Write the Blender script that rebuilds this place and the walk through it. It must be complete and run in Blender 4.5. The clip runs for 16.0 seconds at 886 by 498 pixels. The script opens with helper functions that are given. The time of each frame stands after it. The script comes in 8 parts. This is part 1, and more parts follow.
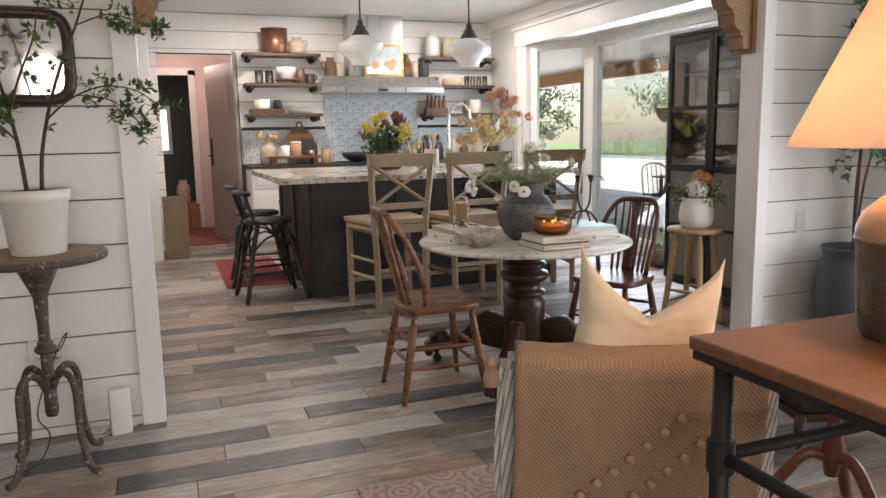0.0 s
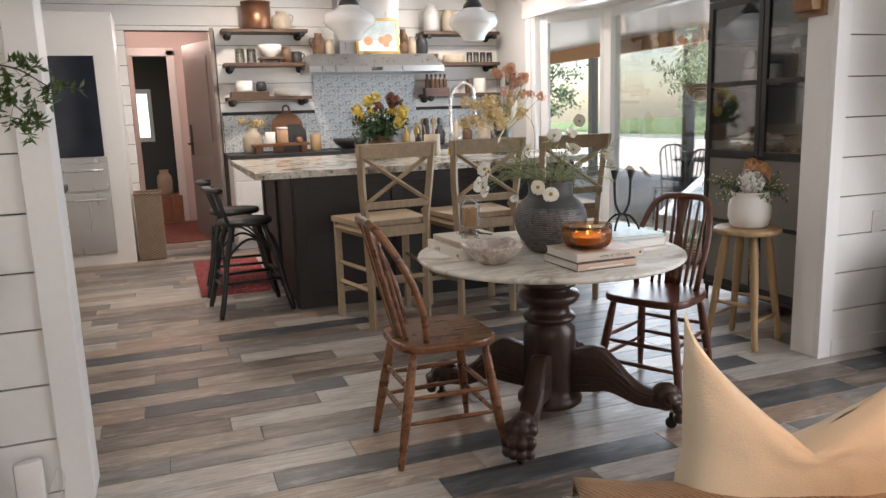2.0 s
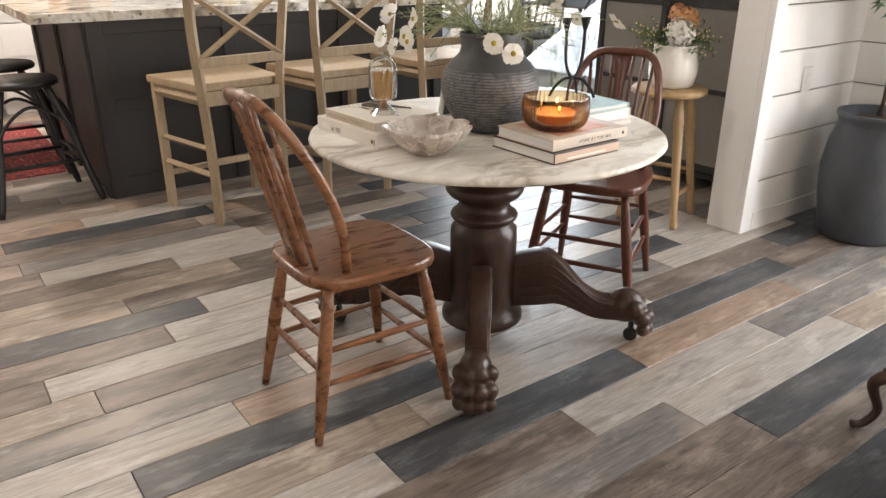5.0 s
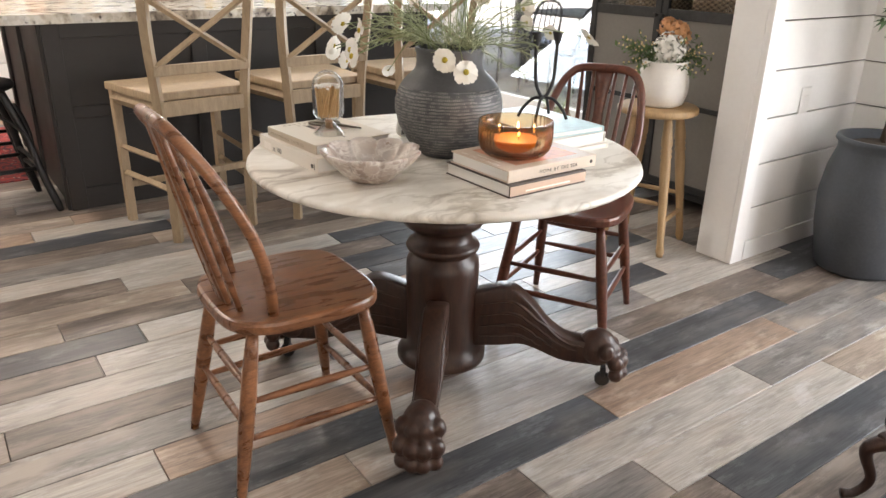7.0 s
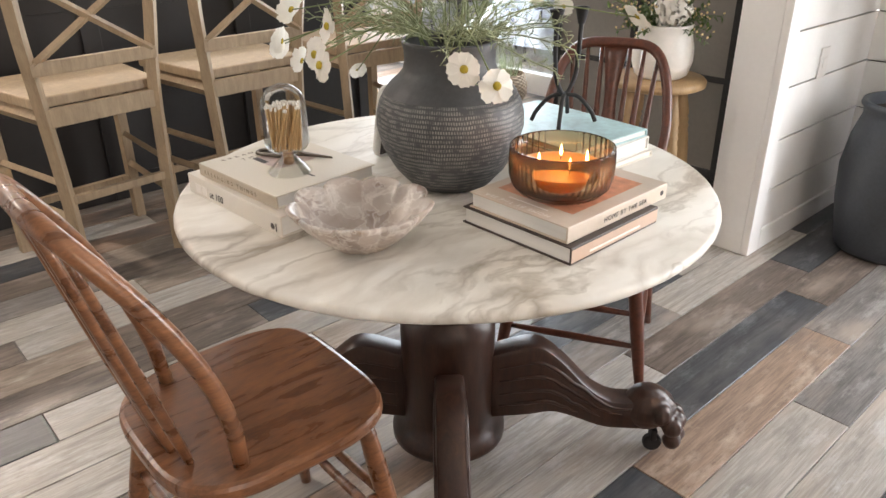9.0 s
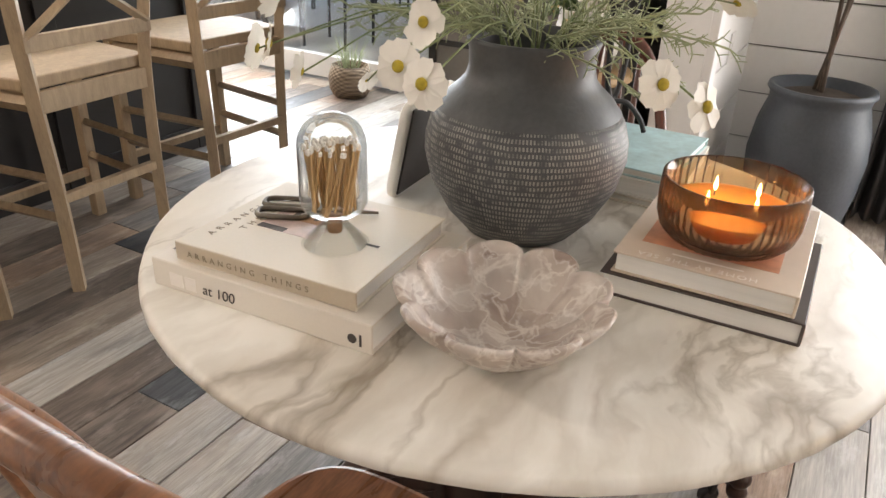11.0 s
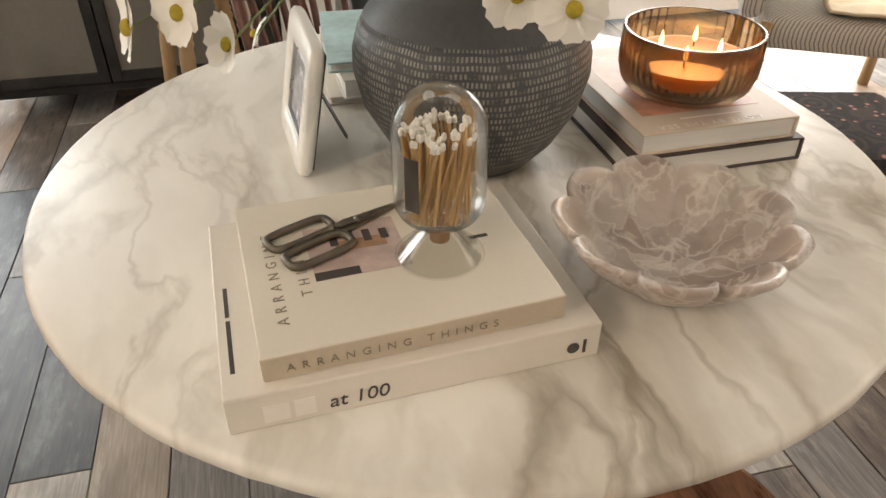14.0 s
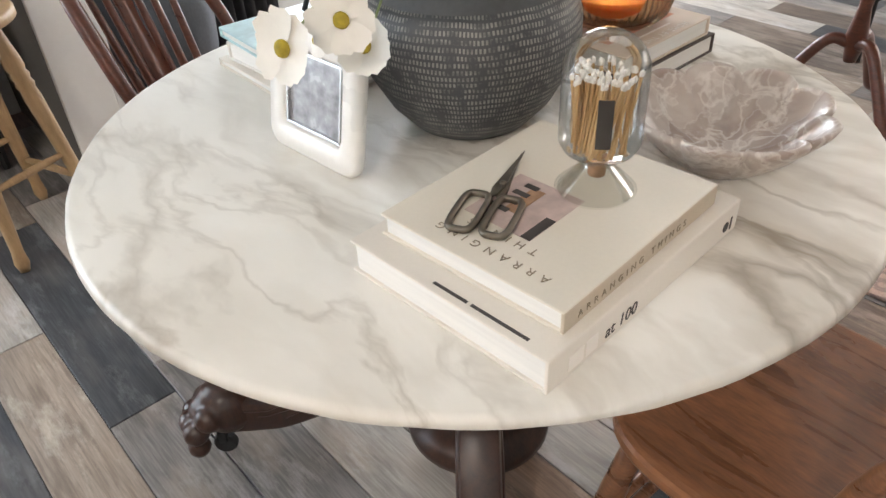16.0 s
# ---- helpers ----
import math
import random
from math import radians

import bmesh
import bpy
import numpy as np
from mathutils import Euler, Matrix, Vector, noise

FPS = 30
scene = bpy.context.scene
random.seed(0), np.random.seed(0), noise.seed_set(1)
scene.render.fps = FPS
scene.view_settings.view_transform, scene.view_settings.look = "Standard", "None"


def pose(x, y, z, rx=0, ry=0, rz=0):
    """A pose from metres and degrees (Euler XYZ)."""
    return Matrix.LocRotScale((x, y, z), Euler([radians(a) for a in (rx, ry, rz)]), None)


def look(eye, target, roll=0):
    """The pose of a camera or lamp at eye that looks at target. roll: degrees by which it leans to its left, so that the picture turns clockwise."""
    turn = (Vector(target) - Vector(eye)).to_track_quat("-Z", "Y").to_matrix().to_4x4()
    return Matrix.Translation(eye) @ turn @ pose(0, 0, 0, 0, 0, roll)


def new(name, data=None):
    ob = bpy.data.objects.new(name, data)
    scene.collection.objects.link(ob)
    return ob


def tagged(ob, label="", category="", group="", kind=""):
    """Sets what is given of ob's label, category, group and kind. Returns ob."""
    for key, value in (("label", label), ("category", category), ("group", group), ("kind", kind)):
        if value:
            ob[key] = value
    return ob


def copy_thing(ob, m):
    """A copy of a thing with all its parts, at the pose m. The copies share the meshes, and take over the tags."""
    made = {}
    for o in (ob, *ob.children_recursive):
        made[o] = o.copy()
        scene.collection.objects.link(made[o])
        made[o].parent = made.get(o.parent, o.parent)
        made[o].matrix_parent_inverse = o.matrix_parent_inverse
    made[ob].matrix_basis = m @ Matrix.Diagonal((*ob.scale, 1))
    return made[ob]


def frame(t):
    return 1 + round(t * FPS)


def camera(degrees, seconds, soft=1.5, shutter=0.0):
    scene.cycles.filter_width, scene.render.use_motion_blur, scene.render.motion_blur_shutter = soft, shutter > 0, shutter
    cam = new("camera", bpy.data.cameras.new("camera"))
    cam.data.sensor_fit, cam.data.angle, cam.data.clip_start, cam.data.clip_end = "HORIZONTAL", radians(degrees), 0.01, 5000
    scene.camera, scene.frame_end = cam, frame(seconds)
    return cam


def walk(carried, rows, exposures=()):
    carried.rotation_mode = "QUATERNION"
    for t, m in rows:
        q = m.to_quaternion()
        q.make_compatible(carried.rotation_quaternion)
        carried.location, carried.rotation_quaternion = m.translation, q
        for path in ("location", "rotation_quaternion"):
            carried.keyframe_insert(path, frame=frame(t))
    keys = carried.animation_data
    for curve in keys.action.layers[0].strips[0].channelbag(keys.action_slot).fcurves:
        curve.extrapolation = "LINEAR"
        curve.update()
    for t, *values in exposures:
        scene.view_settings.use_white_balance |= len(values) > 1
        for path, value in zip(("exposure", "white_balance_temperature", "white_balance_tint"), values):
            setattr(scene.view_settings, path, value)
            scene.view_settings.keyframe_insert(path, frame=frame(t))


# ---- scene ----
cam = camera(62.3, 16.0)
PATH = [
    (0, (0.279, -0.774, 1.299), (0.976, 1.075, 0.989), -1.1),
    (0.5, (0.35, -0.556, 1.313), (1.004, 1.305, 0.985), -1.1),
    (1, (0.417, -0.403, 1.313), (1.055, 1.463, 0.978), -1.1),
    (1.5, (0.534, -0.204, 1.333), (1.18, 1.658, 0.991), -1.4),
    (2, (0.555, -0.026, 1.327), (1.242, 1.817, 0.965), -1.9),
    (2.5, (0.457, 0.202, 1.339), (1.215, 2.006, 0.929), -2.4),
    (3, (0.443, 0.381, 1.32), (1.281, 2.132, 0.842), -2.9),
    (3.5, (0.508, 0.581, 1.317), (1.397, 2.271, 0.723), -2.4),
    (4, (0.553, 0.714, 1.306), (1.511, 2.32, 0.597), -1.2),
    (6.5, (0.692, 1.043, 1.268), (1.848, 2.479, 0.494), 0.6),
    (7, (0.842, 1.01, 1.281), (1.92, 2.517, 0.528), 1.1),
    (7.5, (0.929, 1.057, 1.29), (1.963, 2.603, 0.554), 0.9),
    (8, (0.929, 1.248, 1.294), (2.009, 2.747, 0.528), -1.1),
    (8.5, (0.946, 1.431, 1.291), (2.102, 2.824, 0.439), -1.4),
    (9, (1.058, 1.608, 1.299), (2.257, 2.948, 0.422), -0.6),
    (11.5, (1.078, 2.426, 1.222), (2.704, 3.075, 0.255), 1.2),
    (12, (1.096, 2.545, 1.22), (2.747, 2.953, 0.168), -0.2),
    (12.5, (1.068, 2.679, 1.224), (2.742, 2.858, 0.145), -1.1),
    (13, (1.066, 2.769, 1.221), (2.735, 2.752, 0.118), -0.3),
    (13.5, (1.122, 2.865, 1.214), (2.774, 2.698, 0.099), -0.1),
    (14, (1.186, 2.966, 1.224), (2.764, 2.575, 0.059), 0.1),
    (14.5, (1.22, 3.078, 1.227), (2.695, 2.448, 0.033), -0.1),
    (15, (1.219, 3.229, 1.234), (2.619, 2.446, 0.041), -1.9),
    (15.5, (1.246, 3.313, 1.232), (2.56, 2.404, 0.028), -2.5),
    (16, (1.347, 3.387, 1.235), (2.568, 2.358, 0.03), -3.2),
]
walk(cam, [(t, look(eye, target, roll)) for t, eye, target, roll in PATH], [(0, 1.12, 7150, 18), (2, 1.1, 7150, 18), (4, 1.58, 7600, 17), (6.5, 2.0, 7420, 17), (8, 1.92, 7330, 17), (9, 1.97, 7300, 17), (11.5, 1.85, 7850, 18), (12.5, 1.7, 8200, 18), (14, 1.68, 8350, 17), (14.5, 1.83, 7500, 16), (15, 1.87, 7100, 15), (16, 1.95, 6950, 15)])

# ---- light ----
world = bpy.data.worlds.new("world")
scene.world = world
world.use_nodes = True
wt = world.node_tree
sky = wt.nodes.new("ShaderNodeTexSky")
sky.sky_type = "NISHITA"
sky.sun_disc = False
sky.sun_elevation = radians(52)
sky.sun_rotation = radians(-60)
wt.links.new(sky.outputs[0], wt.nodes["Background"].inputs[0])
wt.nodes["Background"].inputs[1].default_value = 0.15


def lamp(name, kind, m, energy, colour=(1, 1, 1), **more):
    d = bpy.data.lights.new(name, kind)
    d.energy, d.color = energy, colour
    if kind == "AREA":
        d.shape, d.size, d.size_y = "RECTANGLE", more["size"], more["size_y"]
    elif kind == "SUN":
        d.angle = more["angle"]
    else:
        d.shadow_soft_size = more["radius"]
    ob = new(name, d)
    ob.matrix_world = m
    return ob


lamp("sun", "SUN", look((0, 0, 0), (0.55, -0.32, -0.82)), 5.0, (1, 0.95, 0.88), angle=radians(0.5))
# skylight through bay and patio door, plus fill from an added, unseen rear window
lamp("bay_skylight", "AREA", look((4.86, 5.4, 1.3), (0, 5.0, 0.7)), 45, (0.68, 0.84, 1), size=2.4, size_y=2.0)
lamp("door_skylight", "AREA", look((4.42, 0.75, 1.15), (0, 1.2, 0.6)), 40, (0.8, 0.9, 1), size=2.0, size_y=1.9)
lamp("rear_fill", "AREA", look((0.2, -3.4, 1.5), (0.6, 3.0, 1.0)), 27, (1, 0.95, 0.9), size=2.6, size_y=1.4)
lamp("hall_light", "POINT", pose(0.55, 9.6, 2.3), 8, (1, 0.8, 0.74), radius=0.12)
lamp("kitchen_downlight", "AREA", look((1.6, 7.2, 2.715), (1.6, 7.2, 0)), 14, (1, 0.96, 0.9), size=0.14, size_y=0.14)
lamp("kitchen_downlight", "AREA", look((3.6, 7.2, 2.715), (3.6, 7.2, 0)), 14, (1, 0.96, 0.9), size=0.14, size_y=0.14)
lamp("kitchen_downlight", "AREA", look((0.5, 5.2, 2.715), (0.5, 5.2, 0)), 11, (1, 0.96, 0.9), size=0.14, size_y=0.14)
lamp("lamp_bulb", "POINT", pose(1.64, 0.2, 1.36), 6.0, (1, 0.6, 0.38), radius=0.04)
lamp("candle_light", "POINT", pose(2.056, 2.4, 0.874), 0.05, (1, 0.55, 0.2), radius=0.03)

# ---- materials ----


def nodes(name):
    m = bpy.data.materials.new(name)
    m.use_nodes = True
    t = m.node_tree
    return m, t, t.nodes["Principled BSDF"]


def put(t, kind, ins=(), **props):
    n = t.nodes.new("ShaderNode" + kind)
    for k, v in props.items():
        if k == "operation":
            n.operation = v
        elif k == "data_type":
            n.data_type = v
        elif k == "blend_type":
            n.blend_type = v
        elif k == "wave_type":
            n.wave_type = v
        elif k == "bands_direction":
            n.bands_direction = v
        elif k == "feature":
            n.feature = v
    for k, v in dict(ins).items():
        if hasattr(v, "is_output"):
            t.links.new(v, n.inputs[k])
        else:
            n.inputs[k].default_value = v
    return n


def math2(t, op, a, b=0.0):
    return put(t, "Math", {0: a, 1: b}, operation=op).outputs[0]


def ramp(t, fac, stops):
    n = t.nodes.new("ShaderNodeValToRGB")
    t.links.new(fac, n.inputs[0])
    e = n.color_ramp.elements
    while len(e) < len(stops):
        e.new(0.5)
    for el, (p, c) in zip(e, stops):
        el.position, el.color = p, (*c, 1)
    return n.outputs[0]


def coords(t, scale=(1, 1, 1), where="Object", spread=0.0):
    c = t.nodes.new("ShaderNodeTexCoord").outputs[where]
    if spread:
        r = t.nodes.new("ShaderNodeObjectInfo").outputs["Random"]
        s = put(t, "Math", {0: r, 1: spread}, operation="MULTIPLY").outputs[0]
        c = put(t, "VectorMath", {0: c, 1: s}, operation="ADD").outputs[0]
    return put(t, "Mapping", {"Vector": c, "Scale": scale}).outputs[0]


def mixc(t, fac, a, b, mode="MIX"):
    n = t.nodes.new("ShaderNodeMix")
    n.data_type, n.blend_type = "RGBA", mode
    for i, v in ((0, fac), (6, a), (7, b)):
        if hasattr(v, "is_output"):
            t.links.new(v, n.inputs[i])
        else:
            n.inputs[i].default_value = v if i == 0 else (*v, 1)
    return n.outputs[2]


def bump(t, p, height, strength, dist=0.002):
    b = put(t, "Bump", {"Height": height, "Strength": strength, "Distance": dist})
    t.links.new(b.outputs[0], p.inputs["Normal"])


def plain(name, c, rough=0.5, metal=0.0, var=0.12, scale=6.0, grain=60.0, bumps=0.15, stretch=(1, 1, 1), spread=3.0, wear=None):
    """A surface of one material: broad stains, fine grain, relief."""
    m, t, p = nodes(name)
    v = coords(t, stretch, spread=spread)
    big = put(t, "TexNoise", {"Vector": v, "Scale": scale, "Detail": 4.0}).outputs[0]
    fine = put(t, "TexNoise", {"Vector": v, "Scale": grain, "Detail": 3.0}).outputs[0]
    lo = tuple(x * (1 - var) for x in c)
    hi = tuple(min(1, x * (1 + var)) for x in c)
    col = mixc(t, put(t, "MapRange", {0: big, 1: 0.3, 2: 0.7}).outputs[0], lo, hi)
    col = mixc(t, 0.35, col, ramp(t, fine, [(0.3, tuple(x * (1 - 1.6 * var) for x in c)), (0.7, hi)]))
    if wear:
        w = put(t, "MapRange", {0: put(t, "TexNoise", {"Vector": v, "Scale": scale * 3, "Detail": 8.0, "Roughness": 0.7}).outputs[0], 1: wear[1], 2: wear[1] + 0.06}).outputs[0]
        col = mixc(t, w, col, wear[0])
    t.links.new(col, p.inputs["Base Color"])
    r = put(t, "MapRange", {0: big, 3: max(0.02, rough - 0.1), 4: min(1, rough + 0.1)}).outputs[0]
    t.links.new(r, p.inputs["Roughness"])
    p.inputs["Metallic"].default_value = metal
    if bumps:
        bump(t, p, fine, bumps)
    return m


def wood(name, c1, c2, rough=0.45, along=(1, 12, 12), scale=5.0, spread=5.0, knots=0.0):
    m, t, p = nodes(name)
    v = coords(t, along, spread=spread)
    warp = put(t, "TexNoise", {"Vector": v, "Scale": scale, "Detail": 6.0, "Distortion": 1.2}).outputs[0]
    fine = put(t, "TexNoise", {"Vector": v, "Scale": scale * 9, "Detail": 4.0}).outputs[0]
    col = ramp(t, warp, [(0.3, c2), (0.5, tuple((a + b) / 2 for a, b in zip(c1, c2))), (0.68, c1)])
    col = mixc(t, 0.3, col, ramp(t, fine, [(0.35, c2), (0.65, c1)]))
    big = put(t, "TexNoise", {"Vector": coords(t, spread=spread), "Scale": 2.5, "Detail": 3.0}).outputs[0]
    col = mixc(t, put(t, "MapRange", {0: big, 1: 0.4, 2: 0.75, 4: 0.35}).outputs[0], col, tuple(x * 0.55 for x in c2))
    t.links.new(col, p.inputs["Base Color"])
    t.links.new(put(t, "MapRange", {0: warp, 3: rough - 0.08, 4: rough + 0.1}).outputs[0], p.inputs["Roughness"])
    bump(t, p, fine, 0.12, 0.001)
    return m


def clear(name, tint=(0.98, 1, 0.99), gloss=0.04, more=1.0):
    """Thin clear glass: what is behind shows through, with a film of reflection."""
    m, t, p = nodes(name)
    t.nodes.remove(p)
    tr = put(t, "BsdfTransparent", {"Color": (*tint, 1)}).outputs[0]
    gl = put(t, "BsdfGlossy", {"Roughness": gloss}).outputs[0]
    f = put(t, "Fresnel", {"IOR": 1.5}).outputs[0]
    f = put(t, "Math", {0: f, 1: more}, operation="MULTIPLY").outputs[0]
    mx = put(t, "MixShader", {0: f, 1: tr, 2: gl}).outputs[0]
    t.links.new(mx, t.nodes["Material Output"].inputs[0])
    return m


def glow(name, c, strength):
    m, t, p = nodes(name)
    p.inputs["Base Color"].default_value = (*c, 1)
    p.inputs["Emission Color"].default_value = (*c, 1)
    p.inputs["Emission Strength"].default_value = strength
    return m


def plank_material(name, light, dark, patch):
    m, t, p = nodes(name)
    v = coords(t, (1.1, 9, 9), spread=40)
    g = put(t, "TexNoise", {"Vector": v, "Scale": 3.2, "Detail": 7.0, "Distortion": 1.6, "Roughness": 0.62}).outputs[0]
    fine = put(t, "TexNoise", {"Vector": coords(t, (2.5, 45, 45), spread=40), "Scale": 5.0, "Detail": 5.0}).outputs[0]
    big = put(t, "TexNoise", {"Vector": coords(t, (1.6, 4, 4), spread=40), "Scale": 2.0, "Detail": 3.0}).outputs[0]
    knot = put(t, "TexVoronoi", {"Vector": coords(t, (2.2, 7, 7), spread=40), "Scale": 1.3}).outputs[0]
    col = ramp(t, g, [(0.28, dark), (0.5, tuple((a + b) / 2 for a, b in zip(light, dark))), (0.7, light)])
    col = mixc(t, 0.42, col, ramp(t, fine, [(0.35, tuple(x * 0.6 for x in dark)), (0.65, light)]))
    col = mixc(t, put(t, "MapRange", {0: big, 1: 0.5, 2: 0.7, 4: 0.85}).outputs[0], col, patch)
    stain = put(t, "TexNoise", {"Vector": coords(t, (2.4, 11, 11), spread=60), "Scale": 1.6, "Detail": 6.0, "Roughness": 0.65}).outputs[0]
    col = mixc(t, put(t, "MapRange", {0: stain, 1: 0.52, 2: 0.7, 4: 0.72}).outputs[0], col, tuple(x * 0.55 for x in dark))
    col = mixc(t, put(t, "MapRange", {0: knot, 1: 0.1, 2: 0.03, 4: 0.6}).outputs[0], col, tuple(x * 0.5 for x in dark))
    # cathedral grain: bands drawn out along the board, bent by broad noise
    ring = put(t, "TexWave", {"Vector": coords(t, (0.5, 5.0, 5.0), spread=40), "Scale": 1.7, "Distortion": 16.0, "Detail": 4.0, "Detail Scale": 0.9}, wave_type="BANDS", bands_direction="Y").outputs[1]
    show = put(t, "TexNoise", {"Vector": coords(t, (1.3, 3, 3), spread=70), "Scale": 2.2, "Detail": 2.0}).outputs[0]
    line = math2(t, "MULTIPLY", put(t, "MapRange", {0: ring, 1: 0.35, 2: 0.05, 4: 0.38}).outputs[0], put(t, "MapRange", {0: show, 1: 0.42, 2: 0.62}).outputs[0])
    col = mixc(t, line, col, tuple(x * 0.55 for x in dark))
    wash = put(t, "TexNoise", {"Vector": coords(t, (2.0, 6, 6), spread=90), "Scale": 2.6, "Detail": 8.0, "Roughness": 0.7}).outputs[0]
    col = mixc(t, put(t, "MapRange", {0: wash, 1: 0.53, 2: 0.68, 4: 0.6}).outputs[0], col, tuple(min(0.6, 0.12 + x * 1.2) for x in light))
    t.links.new(col, p.inputs["Base Color"])
    t.links.new(put(t, "MapRange", {0: g, 3: 0.3, 4: 0.47}).outputs[0], p.inputs["Roughness"])
    bump(t, p, fine, 0.1, 0.001)
    return m


def marble_material():
    m, t, p = nodes("marble")
    v = coords(t)
    warp = put(t, "TexNoise", {"Vector": v, "Scale": 3.0, "Detail": 5.0}).outputs[1]
    w = put(t, "VectorMath", {0: v, 1: put(t, "VectorMath", {0: warp, "Scale": 0.22}, operation="SCALE").outputs[0]}, operation="ADD").outputs[0]
    w = put(t, "Mapping", {"Vector": w, "Rotation": (0, 0, 0.75), "Scale": (0.75, 2.2, 1)}).outputs[0]

    def vein(scale, width, strength, colour, col, detail, gate):
        n = put(t, "TexNoise", {"Vector": w, "Scale": scale, "Detail": detail, "Roughness": 0.5}).outputs[0]
        d = math2(t, "ABSOLUTE", math2(t, "SUBTRACT", n, 0.5))
        f = put(t, "MapRange", {0: d, 1: width, 2: 0.0, 4: strength}).outputs[0]
        return mixc(t, math2(t, "MULTIPLY", f, gate), col, colour)

    side = put(t, "VectorMath", {0: put(t, "VectorMath", {0: v, 1: warp}, operation="ADD").outputs[0], 1: (-0.75, -0.66, 0.0)}, operation="DOT_PRODUCT").outputs["Value"]
    rich = put(t, "MapRange", {0: side, 1: -1.05, 2: -0.5, 3: 0.28, 4: 1.0}).outputs[0]
    cloud = put(t, "TexNoise", {"Vector": w, "Scale": 1.3, "Detail": 4.0}).outputs[0]
    gate = math2(t, "MULTIPLY", put(t, "MapRange", {0: cloud, 1: 0.36, 2: 0.6}).outputs[0], rich)
    col = ramp(t, cloud, [(0.3, (0.88, 0.86, 0.8)), (0.52, (0.85, 0.82, 0.755)), (0.72, (0.77, 0.73, 0.655))])
    col = vein(1.5, 0.12, 0.8, (0.46, 0.385, 0.29), col, 6.0, gate)
    col = vein(2.7, 0.07, 0.45, (0.52, 0.465, 0.385), col, 6.0, rich)
    cell = put(t, "TexVoronoi", {"Vector": w, "Scale": 3.4}, feature="DISTANCE_TO_EDGE").outputs[0]
    crack = put(t, "MapRange", {0: cell, 1: 0.07, 2: 0.0, 4: 0.75}).outputs[0]
    spread = put(t, "MapRange", {0: put(t, "TexNoise", {"Vector": v, "Scale": 2.1, "Detail": 3.0}).outputs[0], 1: 0.48, 2: 0.62}).outputs[0]
    col = mixc(t, math2(t, "MULTIPLY", crack, math2(t, "MULTIPLY", spread, rich)), col, (0.4, 0.34, 0.27))
    col = vein(1.5, 0.03, 1.0, (0.2, 0.15, 0.1), col, 7.0, gate)
    col = vein(3.6, 0.028, 0.9, (0.31, 0.255, 0.185), col, 6.0, gate)
    t.links.new(col, p.inputs["Base Color"])
    p.inputs["Roughness"].default_value = 0.42
    return m


def granite_material():
    m, t, p = nodes("granite")
    v = coords(t)
    a = put(t, "TexNoise", {"Vector": v, "Scale": 5.0, "Detail": 8.0, "Distortion": 1.5}).outputs[0]
    b = put(t, "TexVoronoi", {"Vector": v, "Scale": 55.0}).outputs[1]
    c = put(t, "TexNoise", {"Vector": v, "Scale": 30.0, "Detail": 6.0}).outputs[0]
    col = ramp(t, a, [(0.3, (0.12, 0.1, 0.09)), (0.42, (0.48, 0.42, 0.34)), (0.55, (0.7, 0.67, 0.6)), (0.7, (0.62, 0.6, 0.56))])
    col = mixc(t, 0.25, col, put(t, "RGBToBW", {0: b}).outputs[0], "OVERLAY")
    col = mixc(t, put(t, "MapRange", {0: c, 1: 0.6, 2: 0.68}).outputs[0], col, (0.07, 0.06, 0.06))
    t.links.new(col, p.inputs["Base Color"])
    p.inputs["Roughness"].default_value = 0.16
    return m


def quartz_material():
    m, t, p = nodes("rose_quartz")
    v = coords(t)
    a = put(t, "TexNoise", {"Vector": v, "Scale": 14.0, "Detail": 7.0, "Distortion": 1.0}).outputs[0]
    b = put(t, "TexNoise", {"Vector": v, "Scale": 22.0, "Detail": 6.0, "Distortion": 0.6}).outputs[0]
    b = put(t, "Math", {0: put(t, "Math", {0: b, 1: 0.5}, operation="SUBTRACT").outputs[0]}, operation="ABSOLUTE").outputs[0]
    col = ramp(t, a, [(0.32, (0.25, 0.175, 0.14)), (0.5, (0.42, 0.33, 0.27)), (0.68, (0.56, 0.485, 0.42))])
    warp = put(t, "VectorMath", {0: v, 1: put(t, "VectorMath", {0: put(t, "TexNoise", {"Vector": v, "Scale": 14.0, "Detail": 6.0}).outputs[1], "Scale": 0.16}, operation="SCALE").outputs[0]}, operation="ADD").outputs[0]
    shade = put(t, "RGBToBW", {0: put(t, "TexVoronoi", {"Vector": warp, "Scale": 17.0}).outputs[1]}).outputs[0]
    col = mixc(t, 0.45, col, ramp(t, shade, [(0.25, (0.27, 0.2, 0.175)), (0.5, (0.48, 0.41, 0.365)), (0.75, (0.64, 0.585, 0.54))]))
    edge = put(t, "TexVoronoi", {"Vector": warp, "Scale": 17.0}, feature="DISTANCE_TO_EDGE").outputs[0]
    col = mixc(t, put(t, "MapRange", {0: edge, 1: 0.06, 2: 0.0, 4: 0.3}).outputs[0], col, (0.76, 0.72, 0.67))
    col = mixc(t, put(t, "MapRange", {0: b, 1: 0.045, 2: 0.0, 4: 0.6}).outputs[0], col, (0.76, 0.71, 0.65))
    t.links.new(col, p.inputs["Base Color"])
    p.inputs["Roughness"].default_value = 0.32
    p.inputs["Subsurface Weight"].default_value = 0.15
    p.inputs["Subsurface Radius"].default_value = (0.01, 0.008, 0.007)
    return m


